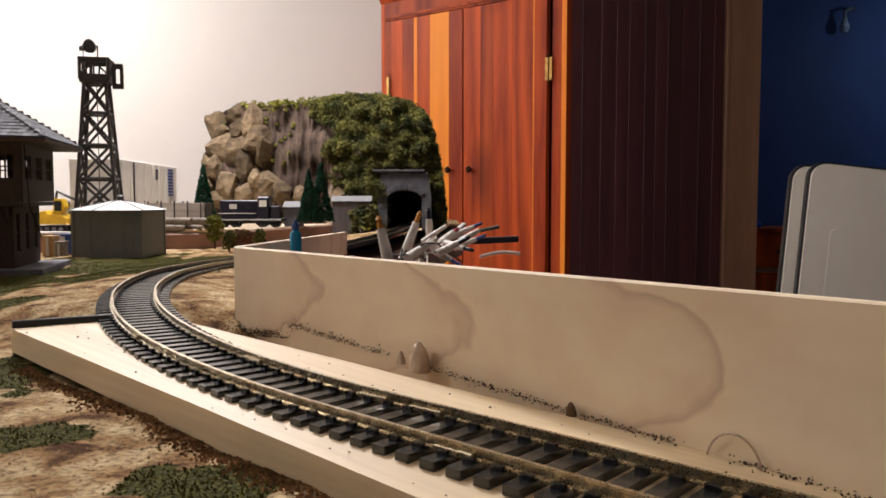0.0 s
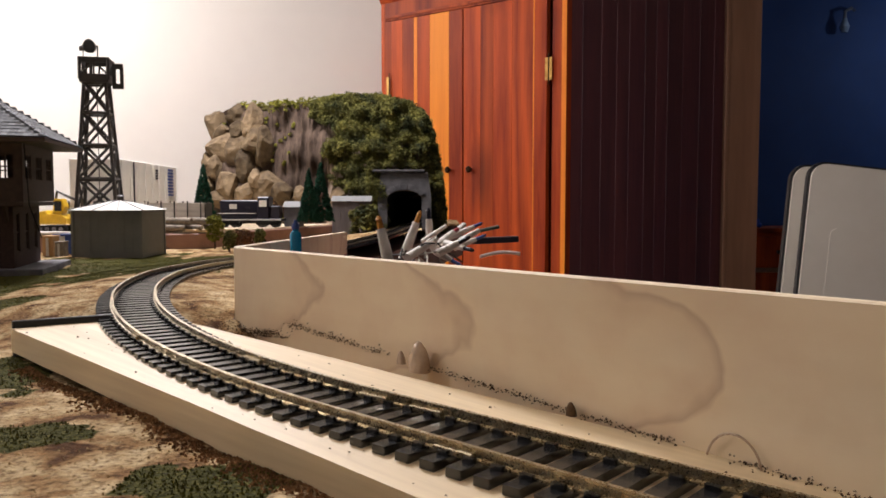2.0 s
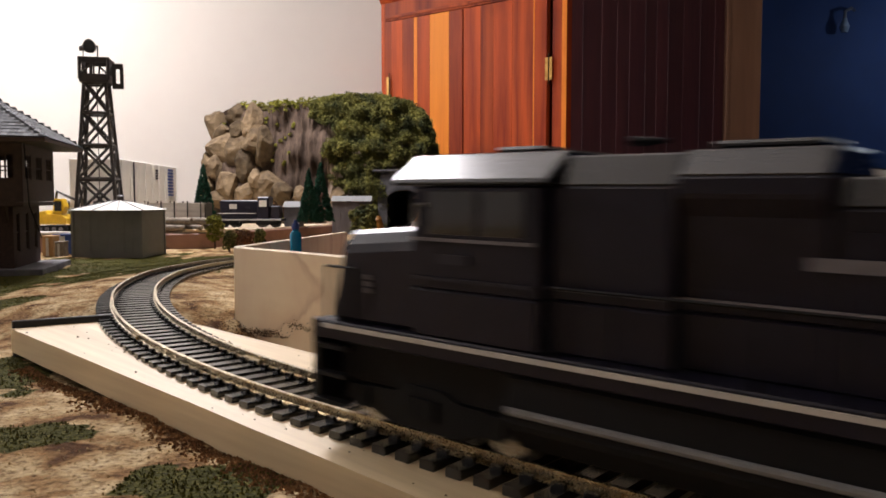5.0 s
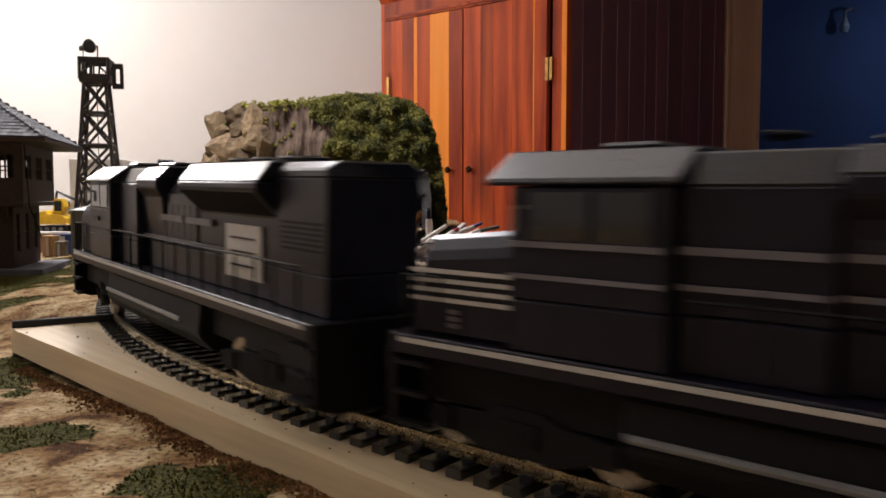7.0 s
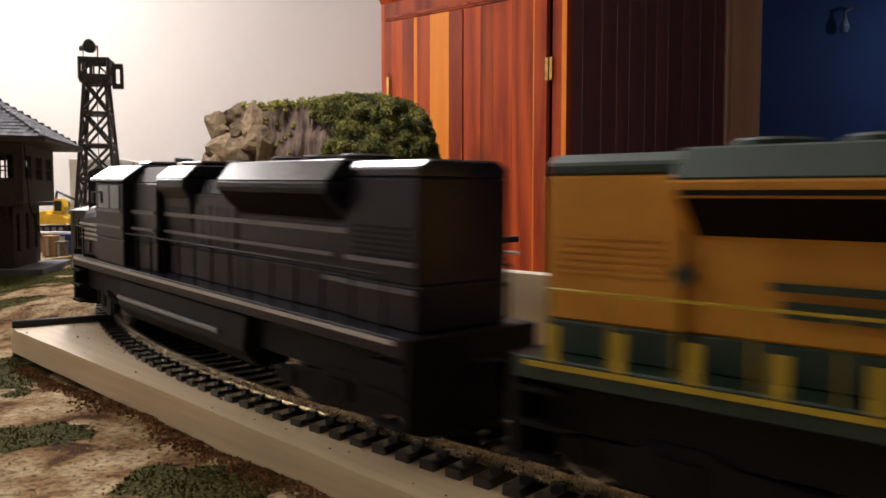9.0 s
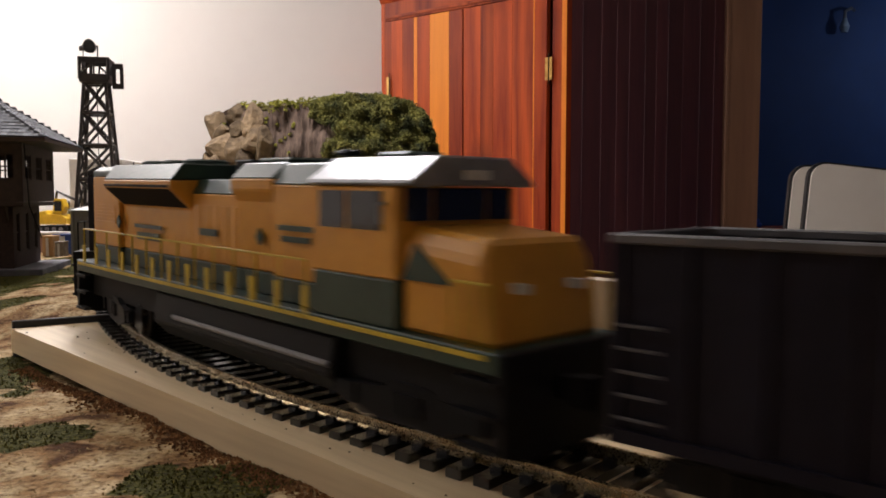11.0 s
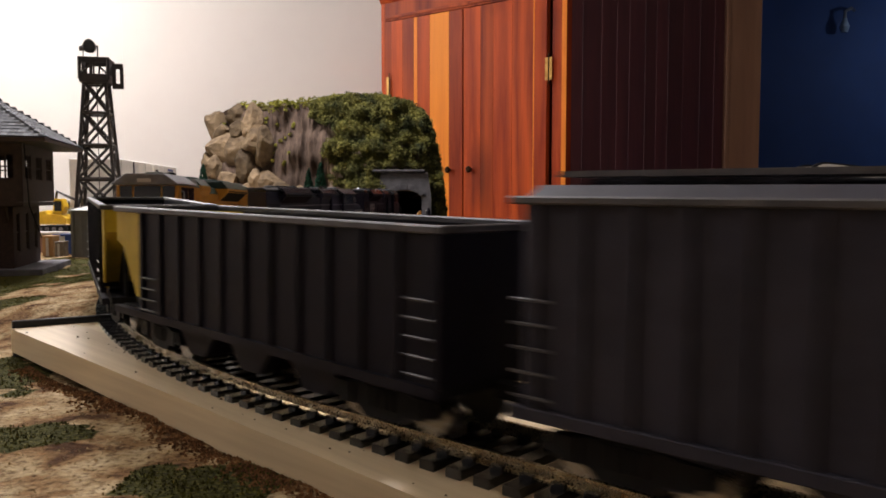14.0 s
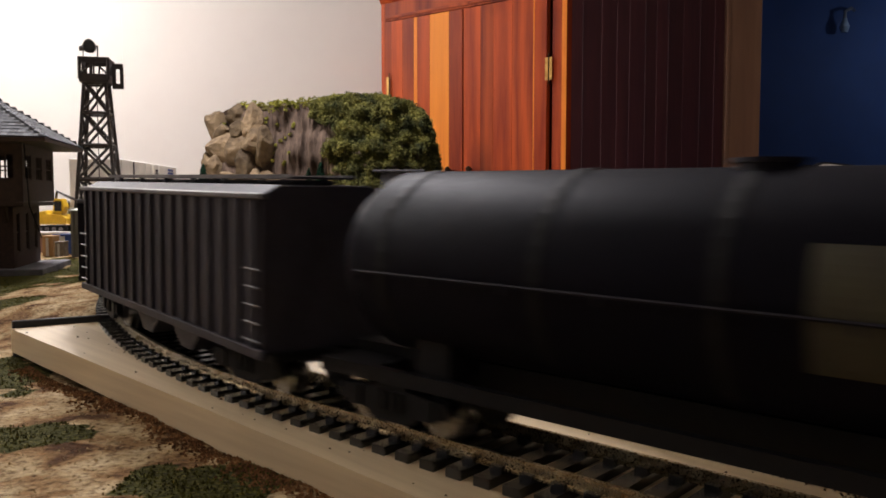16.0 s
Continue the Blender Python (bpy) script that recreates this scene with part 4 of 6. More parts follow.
    for ya, yb in ((-0.0145, -0.008), (-0.007, 0.007), (0.008, 0.0145)):
        boxpart("windshield", e, M["glassdark"], (0.0878, ya, 0.0386), (0.0886, yb, 0.0452))
    # roof gear
    for xx in (-0.078, -0.060, -0.042):
        bm = bmesh.new()
        cyl(bm, (xx, 0, 0.0515), (xx, 0, 0.0526), 0.0072, n=24)
        cyl(bm, (xx, 0, 0.0526), (xx, 0, 0.0531), 0.0066, 0.006, n=24)
        part("radiator_fan", bm, roof, e)
    boxpart("exhaust", e, M["under"], (-0.012, -0.004, 0.0466), (-0.002, 0.004, 0.0525), bevel=0.0004)
    boxpart("brake_fan_hatch", e, roof, (0.009, -0.007, 0.0512), (0.027, 0.007, 0.0526), bevel=0.0005)
    boxpart("air_conditioner", e, roof, (0.064, -0.005, 0.0517), (0.076, 0.005, 0.0532), bevel=0.0006)
    bm = bmesh.new()
    for dy in (-0.0016, 0, 0.0016):
        cyl(bm, (0.040, dy, 0.0535), (0.046, dy, 0.0535), 0.0004, 0.0009, n=8)
    cyl(bm, (0.042, 0, 0.0505), (0.042, 0, 0.0535), 0.0005, n=6)
    part("horn", bm, M["under"], e)
    boxpart("headlight", e, M["carwhite"], (0.0930, -0.0035, 0.0470), (0.0940, 0.0035, 0.0490))
    for sgn in (-1, 1):
        handrail(e, -0.112, 0.052, sgn * 0.0166, 0.0168, 0.0285, rail_mat, 14)
        handrail(e, 0.106, 0.1165, sgn * 0.0166, 0.0168, 0.0285, rail_mat, 4)
        # doors and louvres on the hood sides
        for i in range(9):
            xa = -0.026 + i * 0.0061
            y0, y1 = sorted((sgn * 0.0105, sgn * 0.0109))
            boxpart("hood_door", e, low if livery != "yellow" else high, (xa, y0, ZS + 0.0006), (xa + 0.0054, y1, 0.0392 if xa < 0.000 else 0.0355))
        for i in range(6):
            y0, y1 = sorted((sgn * 0.0118, sgn * 0.0121))
            boxpart("louvre", e, M["under"] if livery != "yellow" else high, (-0.114, y0, 0.0310 + i * 0.0012), (-0.092, y1, 0.0316 + i * 0.0012))
        boxpart("radiator_grille", e, M["under"], (-0.087, min(sgn * 0.0169, sgn * 0.0171), 0.0442), (-0.0295, max(sgn * 0.0169, sgn * 0.0171), 0.0450))
        bm = bmesh.new()
        v = [bm.verts.new((x, sgn * y, z)) for x, y, z in ((-0.0865, 0.0110, 0.0381), (-0.0300, 0.0110, 0.0381), (-0.0300, 0.0167, 0.0437), (-0.0865, 0.0167, 0.0437),
                                                        (-0.0865, 0.0106, 0.0381), (-0.0300, 0.0106, 0.0381), (-0.0300, 0.0163, 0.0440), (-0.0865, 0.0163, 0.0440))]
        for f in ((0, 1, 2, 3), (7, 6, 5, 4), (0, 4, 5, 1), (1, 5, 6, 2), (2, 6, 7, 3), (3, 7, 4, 0)):
            bm.faces.new([v[i] for i in f])
        part("radiator_intake", bm, M["intake"], e, "dark radiator intake under the flare")
    for sgn in (-1, 1):
        def deco(name, x0, x1, z0, z1, material, y=0.0105, t=0.0006, label=""):
            a, b = sorted((sgn * (y + 0.0002), sgn * (y + t)))
            boxpart(name, e, material, (x0, a, z0), (x1, b, z1), label)
        if livery == "logo":
            deco("logo", -0.0775, -0.0520, 0.0211, 0.0352, M["carwhite"], 0.0107, label="white square logo panel")
            for k in range(3):
                deco("logo_bar", -0.0735, -0.0565, 0.0243 + k * 0.0036, 0.0248 + k * 0.0036, M["carblack"], 0.0112)
            for xa, xb in ((-0.041, -0.017), (-0.014, 0.009)):
                deco("lettering_bar", xa, xb, 0.0337, 0.0356, M["stripegrey"], 0.0110)
            for k in range(3):
                deco("number_bar", 0.1020, 0.1040, 0.0235 + k * 0.0014, 0.0244 + k * 0.0014, M["stripegrey"], 0.0151)
            deco("number_bar", 0.072, 0.080, 0.0310, 0.0328, M["cargrey"], 0.0166)
            deco("trim_line", -0.050, 0.0300, 0.0278, 0.0284, M["stripegrey"], 0.0110)
            deco("trim_line", 0.0310, 0.0545, 0.0278, 0.0284, M["stripegrey"], 0.0138)
            deco("trim_line", 0.0560, 0.0875, 0.0352, 0.0358, M["stripegrey"], 0.0167)
            deco("trim_line", 0.0560, 0.0875, 0.0278, 0.0284, M["cargrey"], 0.0167)
        elif livery == "stripes":
            for z, h, xa, xb, y in ((0.0352, 0.0012, -0.0935, 0.0300, 0.0110), (0.0298, 0.0009, -0.0815, 0.0300, 0.0110), (0.0352, 0.0012, 0.0310, 0.0545, 0.0138),
                                 (0.0298, 0.0009, 0.0310, 0.0545, 0.0138), (0.0352, 0.0010, 0.0560, 0.0875, 0.0167), (0.0298, 0.0008, 0.0560, 0.0875, 0.0167),
                                 (0.0298, 0.0010, -0.1160, -0.0890, 0.0119), (0.0243, 0.0010, -0.1160, -0.0890, 0.0119), (0.0243, 0.0010, -0.0880, -0.0760, 0.0110)):
                deco("white_stripe", xa, xb, z, z + h, M["stripegrey"], y)
            for k in range(4):
                deco("white_stripe", 0.0885, 0.1150, 0.0237 + k * 0.0018, 0.0245 + k * 0.0018, M["carwhite"], 0.0151)
            deco("lettering_bar", -0.010, 0.002, 0.0262, 0.0280, M["cargrey"], 0.0110)
            deco("lettering_bar", 0.008, 0.028, 0.0366, 0.0384, M["cargrey"], 0.0112)
            for k in range(3):
                deco("number_bar", 0.1020, 0.1042, 0.0190 + k * 0.0013, 0.0198 + k * 0.0013, M["stripegrey"], 0.0151)
        else:
            for xa, xb, za, zb in ((-0.074, -0.050, 0.0306, 0.0318), (-0.072, -0.052, 0.0268, 0.0292), (0.034, 0.052, 0.0345, 0.0358), (0.036, 0.050, 0.0318, 0.0332),
                                   (-0.020, -0.008, 0.0306, 0.0326)):
                deco("lettering_bar", xa, xb, za, zb, M["green"], 0.0138 if xa > 0.03 else 0.0110)
            for xc in (-0.088, 0.020):
                bm = bmesh.new()
                cyl(bm, (xc, sgn * 0.0119, 0.0320), (xc, sgn * 0.0124, 0.0320), 0.0022, n=4)
                part("emblem", bm, M["green"], e)
            for k in range(13):
                deco("rail_post", -0.1120 + k * 0.0136, -0.1095 + k * 0.0136, 0.0162, 0.0226, M["caryellow"], 0.0166)
            bm = bmesh.new()
            a, b = sorted((sgn * 0.0151, sgn * 0.0155))
            extrude_profile(bm, [(0.0885, 0.0272), (0.1045, 0.0272), (0.0930, 0.0345)], "y", a, b)
            part("chevron", bm, M["green"], e)
    fit_parts(e, 0.866)
    s_mid = place
    CARS.append((e, s_mid, 0.0755, flip))
    for xx in (-0.0755, 0.0755):
        make_truck(e, xx, 3, 0.0172, 0.0058, s_mid + (-xx if flip else xx))
    return e


locomotive(0.1145, "black six-axle model locomotive with white square logo", M["carblack"], M["carblack"], M["roofblack"], M["carwhite"], M["under"], livery="logo")
locomotive(-0.1070, "black six-axle model locomotive with thin white stripes", M["carblack"], M["carblack"], M["roofblack"], M["carwhite"], M["under"], livery="stripes")
locomotive(-0.3340, "yellow and dark green model locomotive running backwards", M["green"], M["yellow"], M["green"], M["caryellow"], M["caryellow"], flip=True, livery="yellow")


def side_ribs(e, half, y, z0, z1, count, material, x_from, x_to):
    for sgn in (-1, 1):
        for i in range(count):
            x = x_from + (x_to - x_from) * i / (count - 1)
            y0, y1 = sorted((sgn * y, sgn * (y + 0.0009)))
            bm = bmesh.new()
            box(bm, x - 0.0008, y0, z0, x + 0.0008, y1, z1)
            part("rib", bm, material, e)


def hopper(s0, s1, yellow_end, label, pw):
    """Open coal hopper. yellow_end: +1 front, -1 rear; pw: width of the yellow panel."""
    e = thing("hopper_car", pose(0, 0, 0), label, "train car", "train cars")
    hl = (s0 - s1) / 2
    ZB, ZT, Y = 0.0125, 0.0405, 0.0168
    ye = yellow_end
    for sgn in (-1, 1):
        bm = bmesh.new()
        y0, y1 = sorted((sgn * Y, sgn * (Y - 0.0008)))
        pts = [(-ye * hl, ZB), (-ye * hl, ZT), (ye * (hl - pw - 0.0003), ZT), (ye * (hl - pw - 0.0003), ZB)]
        extrude_profile(bm, pts, "y", y0, y1)
        part("side_sheet", bm, M["hopperpaint"], e)
        bm = bmesh.new()
        pts = [(ye * (hl - pw), ZB + 0.004), (ye * (hl - pw), ZT), (ye * hl, ZT), (ye * hl, ZT - 0.0085), (ye * (hl - pw * 0.25), ZT - 0.0100),
               (ye * (hl - pw * 0.80), ZB + 0.004)]
        extrude_profile(bm, pts, "y", y0, y1)
        part("end_panel", bm, M["caryellow"], e, "yellow painted end of the side sheet")
        y0, y1 = sorted((sgn * (Y - 0.001), sgn * (Y + 0.0012)))
        boxpart("top_rim", e, M["coalrim"], (-hl, y0, ZT), (hl, y1, ZT + 0.0016), "worn top rim, its highlight put into the grey", bevel=0.0003)
        boxpart("side_sill", e, M["hopperpaint"], (-hl, y0, ZB - 0.0018), (hl, y1, ZB + 0.0002))
        # ladder at the plain end
        for k in range(5):
            bm = bmesh.new()
            tube(bm, [(-ye * (hl - 0.0015), sgn * (Y + 0.0012), ZB + 0.002 + k * 0.0035), (-ye * (hl - 0.0085), sgn * (Y + 0.0012), ZB + 0.002 + k * 0.0035)], 0.0003, 5)
            part("grab_iron", bm, M["coalrim"], e)
        for k in range(4):
            bm = bmesh.new()
            tube(bm, [(ye * (hl - pw - 0.0110), sgn * (Y + 0.0012), ZB + 0.001 + k * 0.003), (ye * (hl - pw - 0.0015), sgn * (Y + 0.0012), ZB + 0.001 + k * 0.003)], 0.0003, 5)
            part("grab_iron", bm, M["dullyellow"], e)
    for sgn in (-1, 1):
        y0, y1 = -Y + 0.0005, Y - 0.0005
        boxpart("end_rim", e, M["coalrim"], (min(sgn * hl, sgn * (hl - 0.0014)), y0, ZT), (max(sgn * hl, sgn * (hl - 0.0014)), y1, ZT + 0.0016), bevel=0.0003)
        bm = bmesh.new()
        if sgn == ye:
            extrude_profile(bm, [(sgn * hl, ZT), (sgn * hl, ZT - 0.007), (sgn * (hl - 0.036), ZB - 0.001), (sgn * (hl - 0.037), ZB), (sgn * (hl - 0.001), ZT)], "y", y0, y1)
        else:
            extrude_profile(bm, [(sgn * hl, ZT), (sgn * hl, ZB), (sgn * (hl - 0.001), ZB), (sgn * (hl - 0.001), ZT)], "y", y0, y1)
        part("end_sheet", bm, M["caryellow"] if sgn == ye else M["hopperpaint"], e)
        boxpart("end_platform", e, M["under"], (min(sgn * hl, sgn * (hl - 0.022)), -0.015, 0.0105), (max(sgn * hl, sgn * (hl - 0.022)), 0.015, 0.0128))
        bm = bmesh.new()
        cyl(bm, (sgn * (hl - 0.006), 0.008, 0.013), (sgn * (hl - 0.006), 0.008, 0.03), 0.0006, n=6)
        cyl(bm, (sgn * (hl - 0.010), -0.006, 0.0165), (sgn * (hl - 0.004), 0.006, 0.0165), 0.0022, n=10)
        part("brake_gear", bm, M["under"], e)
        # black plates added as the shade under the slope sheet
        if sgn == ye:
            for yw in (-0.0105, 0.0105):
                bm = bmesh.new()
                extrude_profile(bm, [(sgn * (hl - 0.0005), 0.0129), (sgn * (hl - 0.0005), ZT - 0.0085), (sgn * (hl - 0.033), 0.0129)], "y", yw - 0.0005, yw + 0.0005)
                part("shade_plate", bm, M["under"], e)
        coupler(e, sgn * hl, sgn)
    side_ribs(e, hl, Y, ZB, ZT, 12, M["hopperpaint"], -ye * (hl - 0.001), ye * (hl - pw - 0.0015))
    for xc in (-0.026, 0.0, 0.026):
        bm = bmesh.new()
        extrude_profile(bm, [(xc - 0.0125, 0.0128), (xc - 0.004, 0.0035), (xc + 0.004, 0.0035), (xc + 0.0125, 0.0128)], "y", -0.014, 0.014)
        part("discharge_bay", bm, M["hopperpaint"], e, bevel=0.0002)
    boxpart("hopper_floor", e, M["hopperpaint"], (-hl + 0.03, -Y + 0.001, 0.0128), (hl - 0.03, Y - 0.001, 0.0138))
    for k in (-0.03, 0.0, 0.03):
        boxpart("cross_brace", e, M["hopperpaint"], (k - 0.0008, -Y + 0.0008, 0.034), (k + 0.0008, Y - 0.0008, 0.0355))
    s_mid = (s0 + s1) / 2
    CARS.append((e, s_mid, hl - 0.023, False))
    for xx in (-(hl - 0.021), hl - 0.021):
        make_truck(e, xx, 2, 0.0205, 0.0052, s_mid + xx)


hopper(-0.4555, -0.5905, -1, "black ribbed coal hopper with yellow rear end panel", 0.0130)
hopper(-0.5985, -0.7350, 1, "black ribbed coal hopper with yellow front end panel", 0.0160)


def covered_hopper(s0, s1):
    e = thing("covered_hopper", pose(0, 0, 0), "dark grey ribbed covered hopper with roof walkway", "train car", "train cars")
    hl = (s0 - s1) / 2 - 0.0055
    Y, ZB, ZT = 0.0165, 0.0115, 0.0468
    bm = bmesh.new()
    extrude_profile(bm, [(-Y, ZB), (-Y, ZT), (-0.012, 0.0492), (0.012, 0.0492), (Y, ZT), (Y, ZB), (0.012, ZB - 0.001), (-0.012, ZB - 0.001)], "x", -hl + 0.002, hl - 0.002)
    part("body", bm, M["cargrey"], e, bevel=0.0004)
    side_ribs(e, hl, Y, ZB + 0.0012, ZT - 0.001, 17, M["cargrey"], -hl + 0.005, hl - 0.005)
    for sgn in (-1, 1):
        y0, y1 = sorted((sgn * (Y - 0.0004), sgn * (Y + 0.0013)))
        boxpart("eave_rim", e, M["coalrim"], (-hl, y0, ZT - 0.0008), (hl, y1, ZT + 0.0006), "worn eave strip, its highlight put into the pale grey", bevel=0.0003)
        boxpart("side_sill", e, M["cargrey"], (-hl, y0, ZB - 0.001), (hl, y1, ZB + 0.0012), bevel=0.0002)
        boxpart("walkway_edge", e, M["coalrim"], (-hl + 0.004, sgn * 0.0085 - 0.0002, 0.0506), (hl - 0.004, sgn * 0.0085 + 0.0002, 0.0516))
        for k in range(5):
            for xe in (-1, 1):
                bm = bmesh.new()
                tube(bm, [(xe * (hl - 0.001), sgn * (Y + 0.0013), ZB + 0.003 + k * 0.004), (xe * (hl - 0.0085), sgn * (Y + 0.0013), ZB + 0.003 + k * 0.004)], 0.0003, 5)
                part("grab_iron", bm, M["coalrim"], e)
    bm = bmesh.new()
    for i in range(60):
        x = -hl + 0.004 + (2 * hl - 0.008) * i / 59
        box(bm, x - 0.0009, -0.0085, 0.0506, x + 0.0009, 0.0085, 0.0510)
    tagged(part("walkway_grating", bm, M["cargrey"], e), kind="stuff")
    for i in range(6):
        xc = -hl + 0.018 + (2 * hl - 0.036) * i / 5
        boxpart("roof_hatch", e, M["cargrey"], (xc - 0.010, -0.006, 0.0492), (xc + 0.010, 0.006, 0.0503), bevel=0.0004)
        for sgn in (-1, 1):
            boxpart("walkway_bracket", e, M["cargrey"], (xc - 0.0006, sgn * 0.0085 - 0.0006, 0.0486), (xc + 0.0006, sgn * 0.0085 + 0.0006, 0.0507))
    for xc in (-0.048, -0.016, 0.016, 0.048):
        bm = bmesh.new()
        extrude_profile(bm, [(xc - 0.0135, 0.0112), (xc - 0.004, 0.0032), (xc + 0.004, 0.0032), (xc + 0.0135, 0.0112)], "y", -0.013, 0.013)
        part("discharge_bay", bm, M["cargrey"], e, bevel=0.0002)
    for sgn in (-1, 1):
        boxpart("end_platform", e, M["under"], (min(sgn * hl, sgn * (hl - 0.02)), -0.0145, 0.0095), (max(sgn * hl, sgn * (hl - 0.02)), 0.0145, 0.0114))
        coupler(e, sgn * hl, sgn)
    s_mid = (s0 + s1) / 2
    CARS.append((e, s_mid, hl - 0.022, False))
    for xx in (-(hl - 0.02), hl - 0.02):
        make_truck(e, xx, 2, 0.0205, 0.0052, s_mid + xx)


covered_hopper(-0.7430, -0.9005)


def tank_car(s0, s1):
    e = thing("tank_car", pose(0, 0, 0), "black glossy cylindrical tank car with frame and trucks", "train car", "train cars")
    hl = (s0 - s1) / 2 - 0.0055
    bm = bmesh.new()
    rr, zc, n = 0.0186, 0.0335, 40
    prof = [(-hl + 0.004 + 0.0, 0.0), (-hl + 0.0045, 0.006), (-hl + 0.0065, 0.0125), (-hl + 0.010, 0.0162), (-hl + 0.015, rr)]
    prof = prof + [(-x, r) for x, r in prof[::-1]]
    rings = []
    for x, r in prof:
        rings.append([bm.verts.new((x, r * math.cos(2 * math.pi * k / n), zc + r * math.sin(2 * math.pi * k / n))) for k in range(n)] if r else [bm.verts.new((x, 0, zc))])
    for a, b in zip(rings, rings[1:]):
        for k in range(n):
            f = [a[k % len(a)], a[(k + 1) % len(a)], b[(k + 1) % len(b)], b[k % len(b)]]
            bm.faces.new(list(dict.fromkeys(f)))
    part("tank", bm, M["tankblack"], e, smooth=True)
    for sgn in (-1, 1):
        boxpart("side_sill", e, M["under"], (-hl, sgn * 0.0135 - 0.001, 0.0100), (hl, sgn * 0.0135 + 0.001, 0.0128))
        handrail(e, -hl + 0.016, hl - 0.016, sgn * 0.0194, 0.0310, 0.0325, M["hopperpaint"], 9)
        bm = bmesh.new()
        arc = [radians(a) for a in range(-26, 27, 4)]
        rows = [[bm.verts.new((xx, sgn * q * math.cos(a), zc + q * math.sin(a))) for a in arc] for xx in (-0.060, -0.012) for q in (rr + 0.0002, rr + 0.0004)]
        for k in range(len(arc) - 1):
            for i, j in ((1, 3), (0, 2), (0, 1), (2, 3)):
                bm.faces.new((rows[i][k], rows[i][k + 1], rows[j][k + 1], rows[j][k]))
        part("marking_panel", bm, M["dullyellow"], e, "dark olive yellow marking on the tank")
    for xb in (-0.065, -0.03, 0.0, 0.03, 0.065):
        bm = bmesh.new()
        for k in range(n):
            a0, a1 = 2 * math.pi * k / n, 2 * math.pi * (k + 1) / n
            vs = [bm.verts.new((xb + dx, r * math.cos(a), zc + r * math.sin(a))) for dx, r, a in
                  ((-0.001, rr + 0.0003, a0), (0.001, rr + 0.0003, a0), (0.001, rr + 0.0003, a1), (-0.001, rr + 0.0003, a1))]
            bm.faces.new(vs)
        part("tank_band", bm, M["under"], e)
    bm = bmesh.new()
    cyl(bm, (0, 0, 0.050), (0, 0, 0.0527), 0.005, n=20)
    cyl(bm, (0, 0, 0.0527), (0, 0, 0.0534), 0.0056, n=20)
    part("dome", bm, M["hopperpaint"], e)
    boxpart("centre_sill", e, M["under"], (-hl, -0.004, 0.0095), (hl, 0.004, 0.0150))
    for sgn in (-1, 1):
        boxpart("end_platform", e, M["under"], (min(sgn * hl, sgn * (hl - 0.016)), -0.0145, 0.0110), (max(sgn * hl, sgn * (hl - 0.016)), 0.0145, 0.0128))
        boxpart("saddle", e, M["under"], (sgn * (hl - 0.03) - 0.004, -0.012, 0.0125), (sgn * (hl - 0.03) + 0.004, 0.012, 0.0200))
        coupler(e, sgn * hl, sgn)
    s_mid = (s0 + s1) / 2
    CARS.append((e, s_mid, hl - 0.022, False))
    for xx in (-(hl - 0.02), hl - 0.02):
        make_truck(e, xx, 2, 0.0205, 0.0052, s_mid + xx)


tank_car(-0.8990, -1.085)


# ---- scenery and models on the layout ----
M["rock"] = mat("painted_plaster_rock", (0.30, 0.22, 0.15), (0.11, 0.075, 0.055), 0.85, scale=28, bump=0.004, bscale=90, lo=0.3, hi=0.62)
M["boulder"] = mat("tan_plaster_boulder", (0.225, 0.160, 0.092), (0.055, 0.038, 0.026), 0.85, scale=22, bump=0.004, bscale=110, lo=0.32, hi=0.62, random_shade=0.5, spec=0.12)
M["strata"] = mat("purple_brown_plaster_cliff", (0.115, 0.080, 0.058), (0.028, 0.019, 0.015), 0.9, scale=60, bump=0.005, bscale=60, stretch=(1.6, 1, 0.22), lo=0.32, hi=0.62, spec=0.08)
M["foliage"] = mat("dark_green_foliage_clumps", (0.27, 0.25, 0.07), (0.042, 0.050, 0.026), 0.95, scale=38, island=0.45, lo=0.38, hi=0.68, fine=0.25, spec=0.04)
M["moss"] = mat("yellow_green_foliage", (0.30, 0.28, 0.05), (0.14, 0.14, 0.03), 0.95, scale=40, island=0.5, spec=0.04)
M["concrete"] = mat("grey_portal_plaster", (0.17, 0.165, 0.18), (0.09, 0.085, 0.095), 0.8, scale=90, bump=0.0006, bscale=400)
M["portalgrey"] = mat("dark_grey_portal_plaster", (0.10, 0.094, 0.096), (0.045, 0.042, 0.043), 0.85, scale=90, bump=0.0006, bscale=400)
M["darkhole"] = mat("black_tunnel_lining", (0.012, 0.011, 0.011), None, 0.9, scale=40)
M["conifer"] = mat("dark_green_conifer", (0.025, 0.072, 0.042), (0.012, 0.036, 0.022), 0.9, scale=60, island=0.5, spec=0.05)
M["bark"] = mat("brown_bark", (0.10, 0.06, 0.035), None, 0.9, scale=200)
M["ironblack"] = mat("dark_brown_tower_plastic", (0.045, 0.038, 0.034), (0.028, 0.023, 0.02), 0.55, scale=200)
M["shedgrey"] = mat("grey_moulded_plastic", (0.20, 0.20, 0.195), (0.17, 0.17, 0.165), 0.55, scale=90)
M["white"] = mat("white_plastic", (0.78, 0.76, 0.72), (0.7, 0.68, 0.63), 0.45, scale=60)
M["brick"] = mat("dark_red_brick_plastic", (0.07, 0.036, 0.028), (0.035, 0.02, 0.017), 0.75, scale=350, bump=0.0003, bscale=900)
M["brownwood"] = mat("brown_painted_siding", (0.075, 0.045, 0.032), (0.045, 0.028, 0.02), 0.65, scale=200)
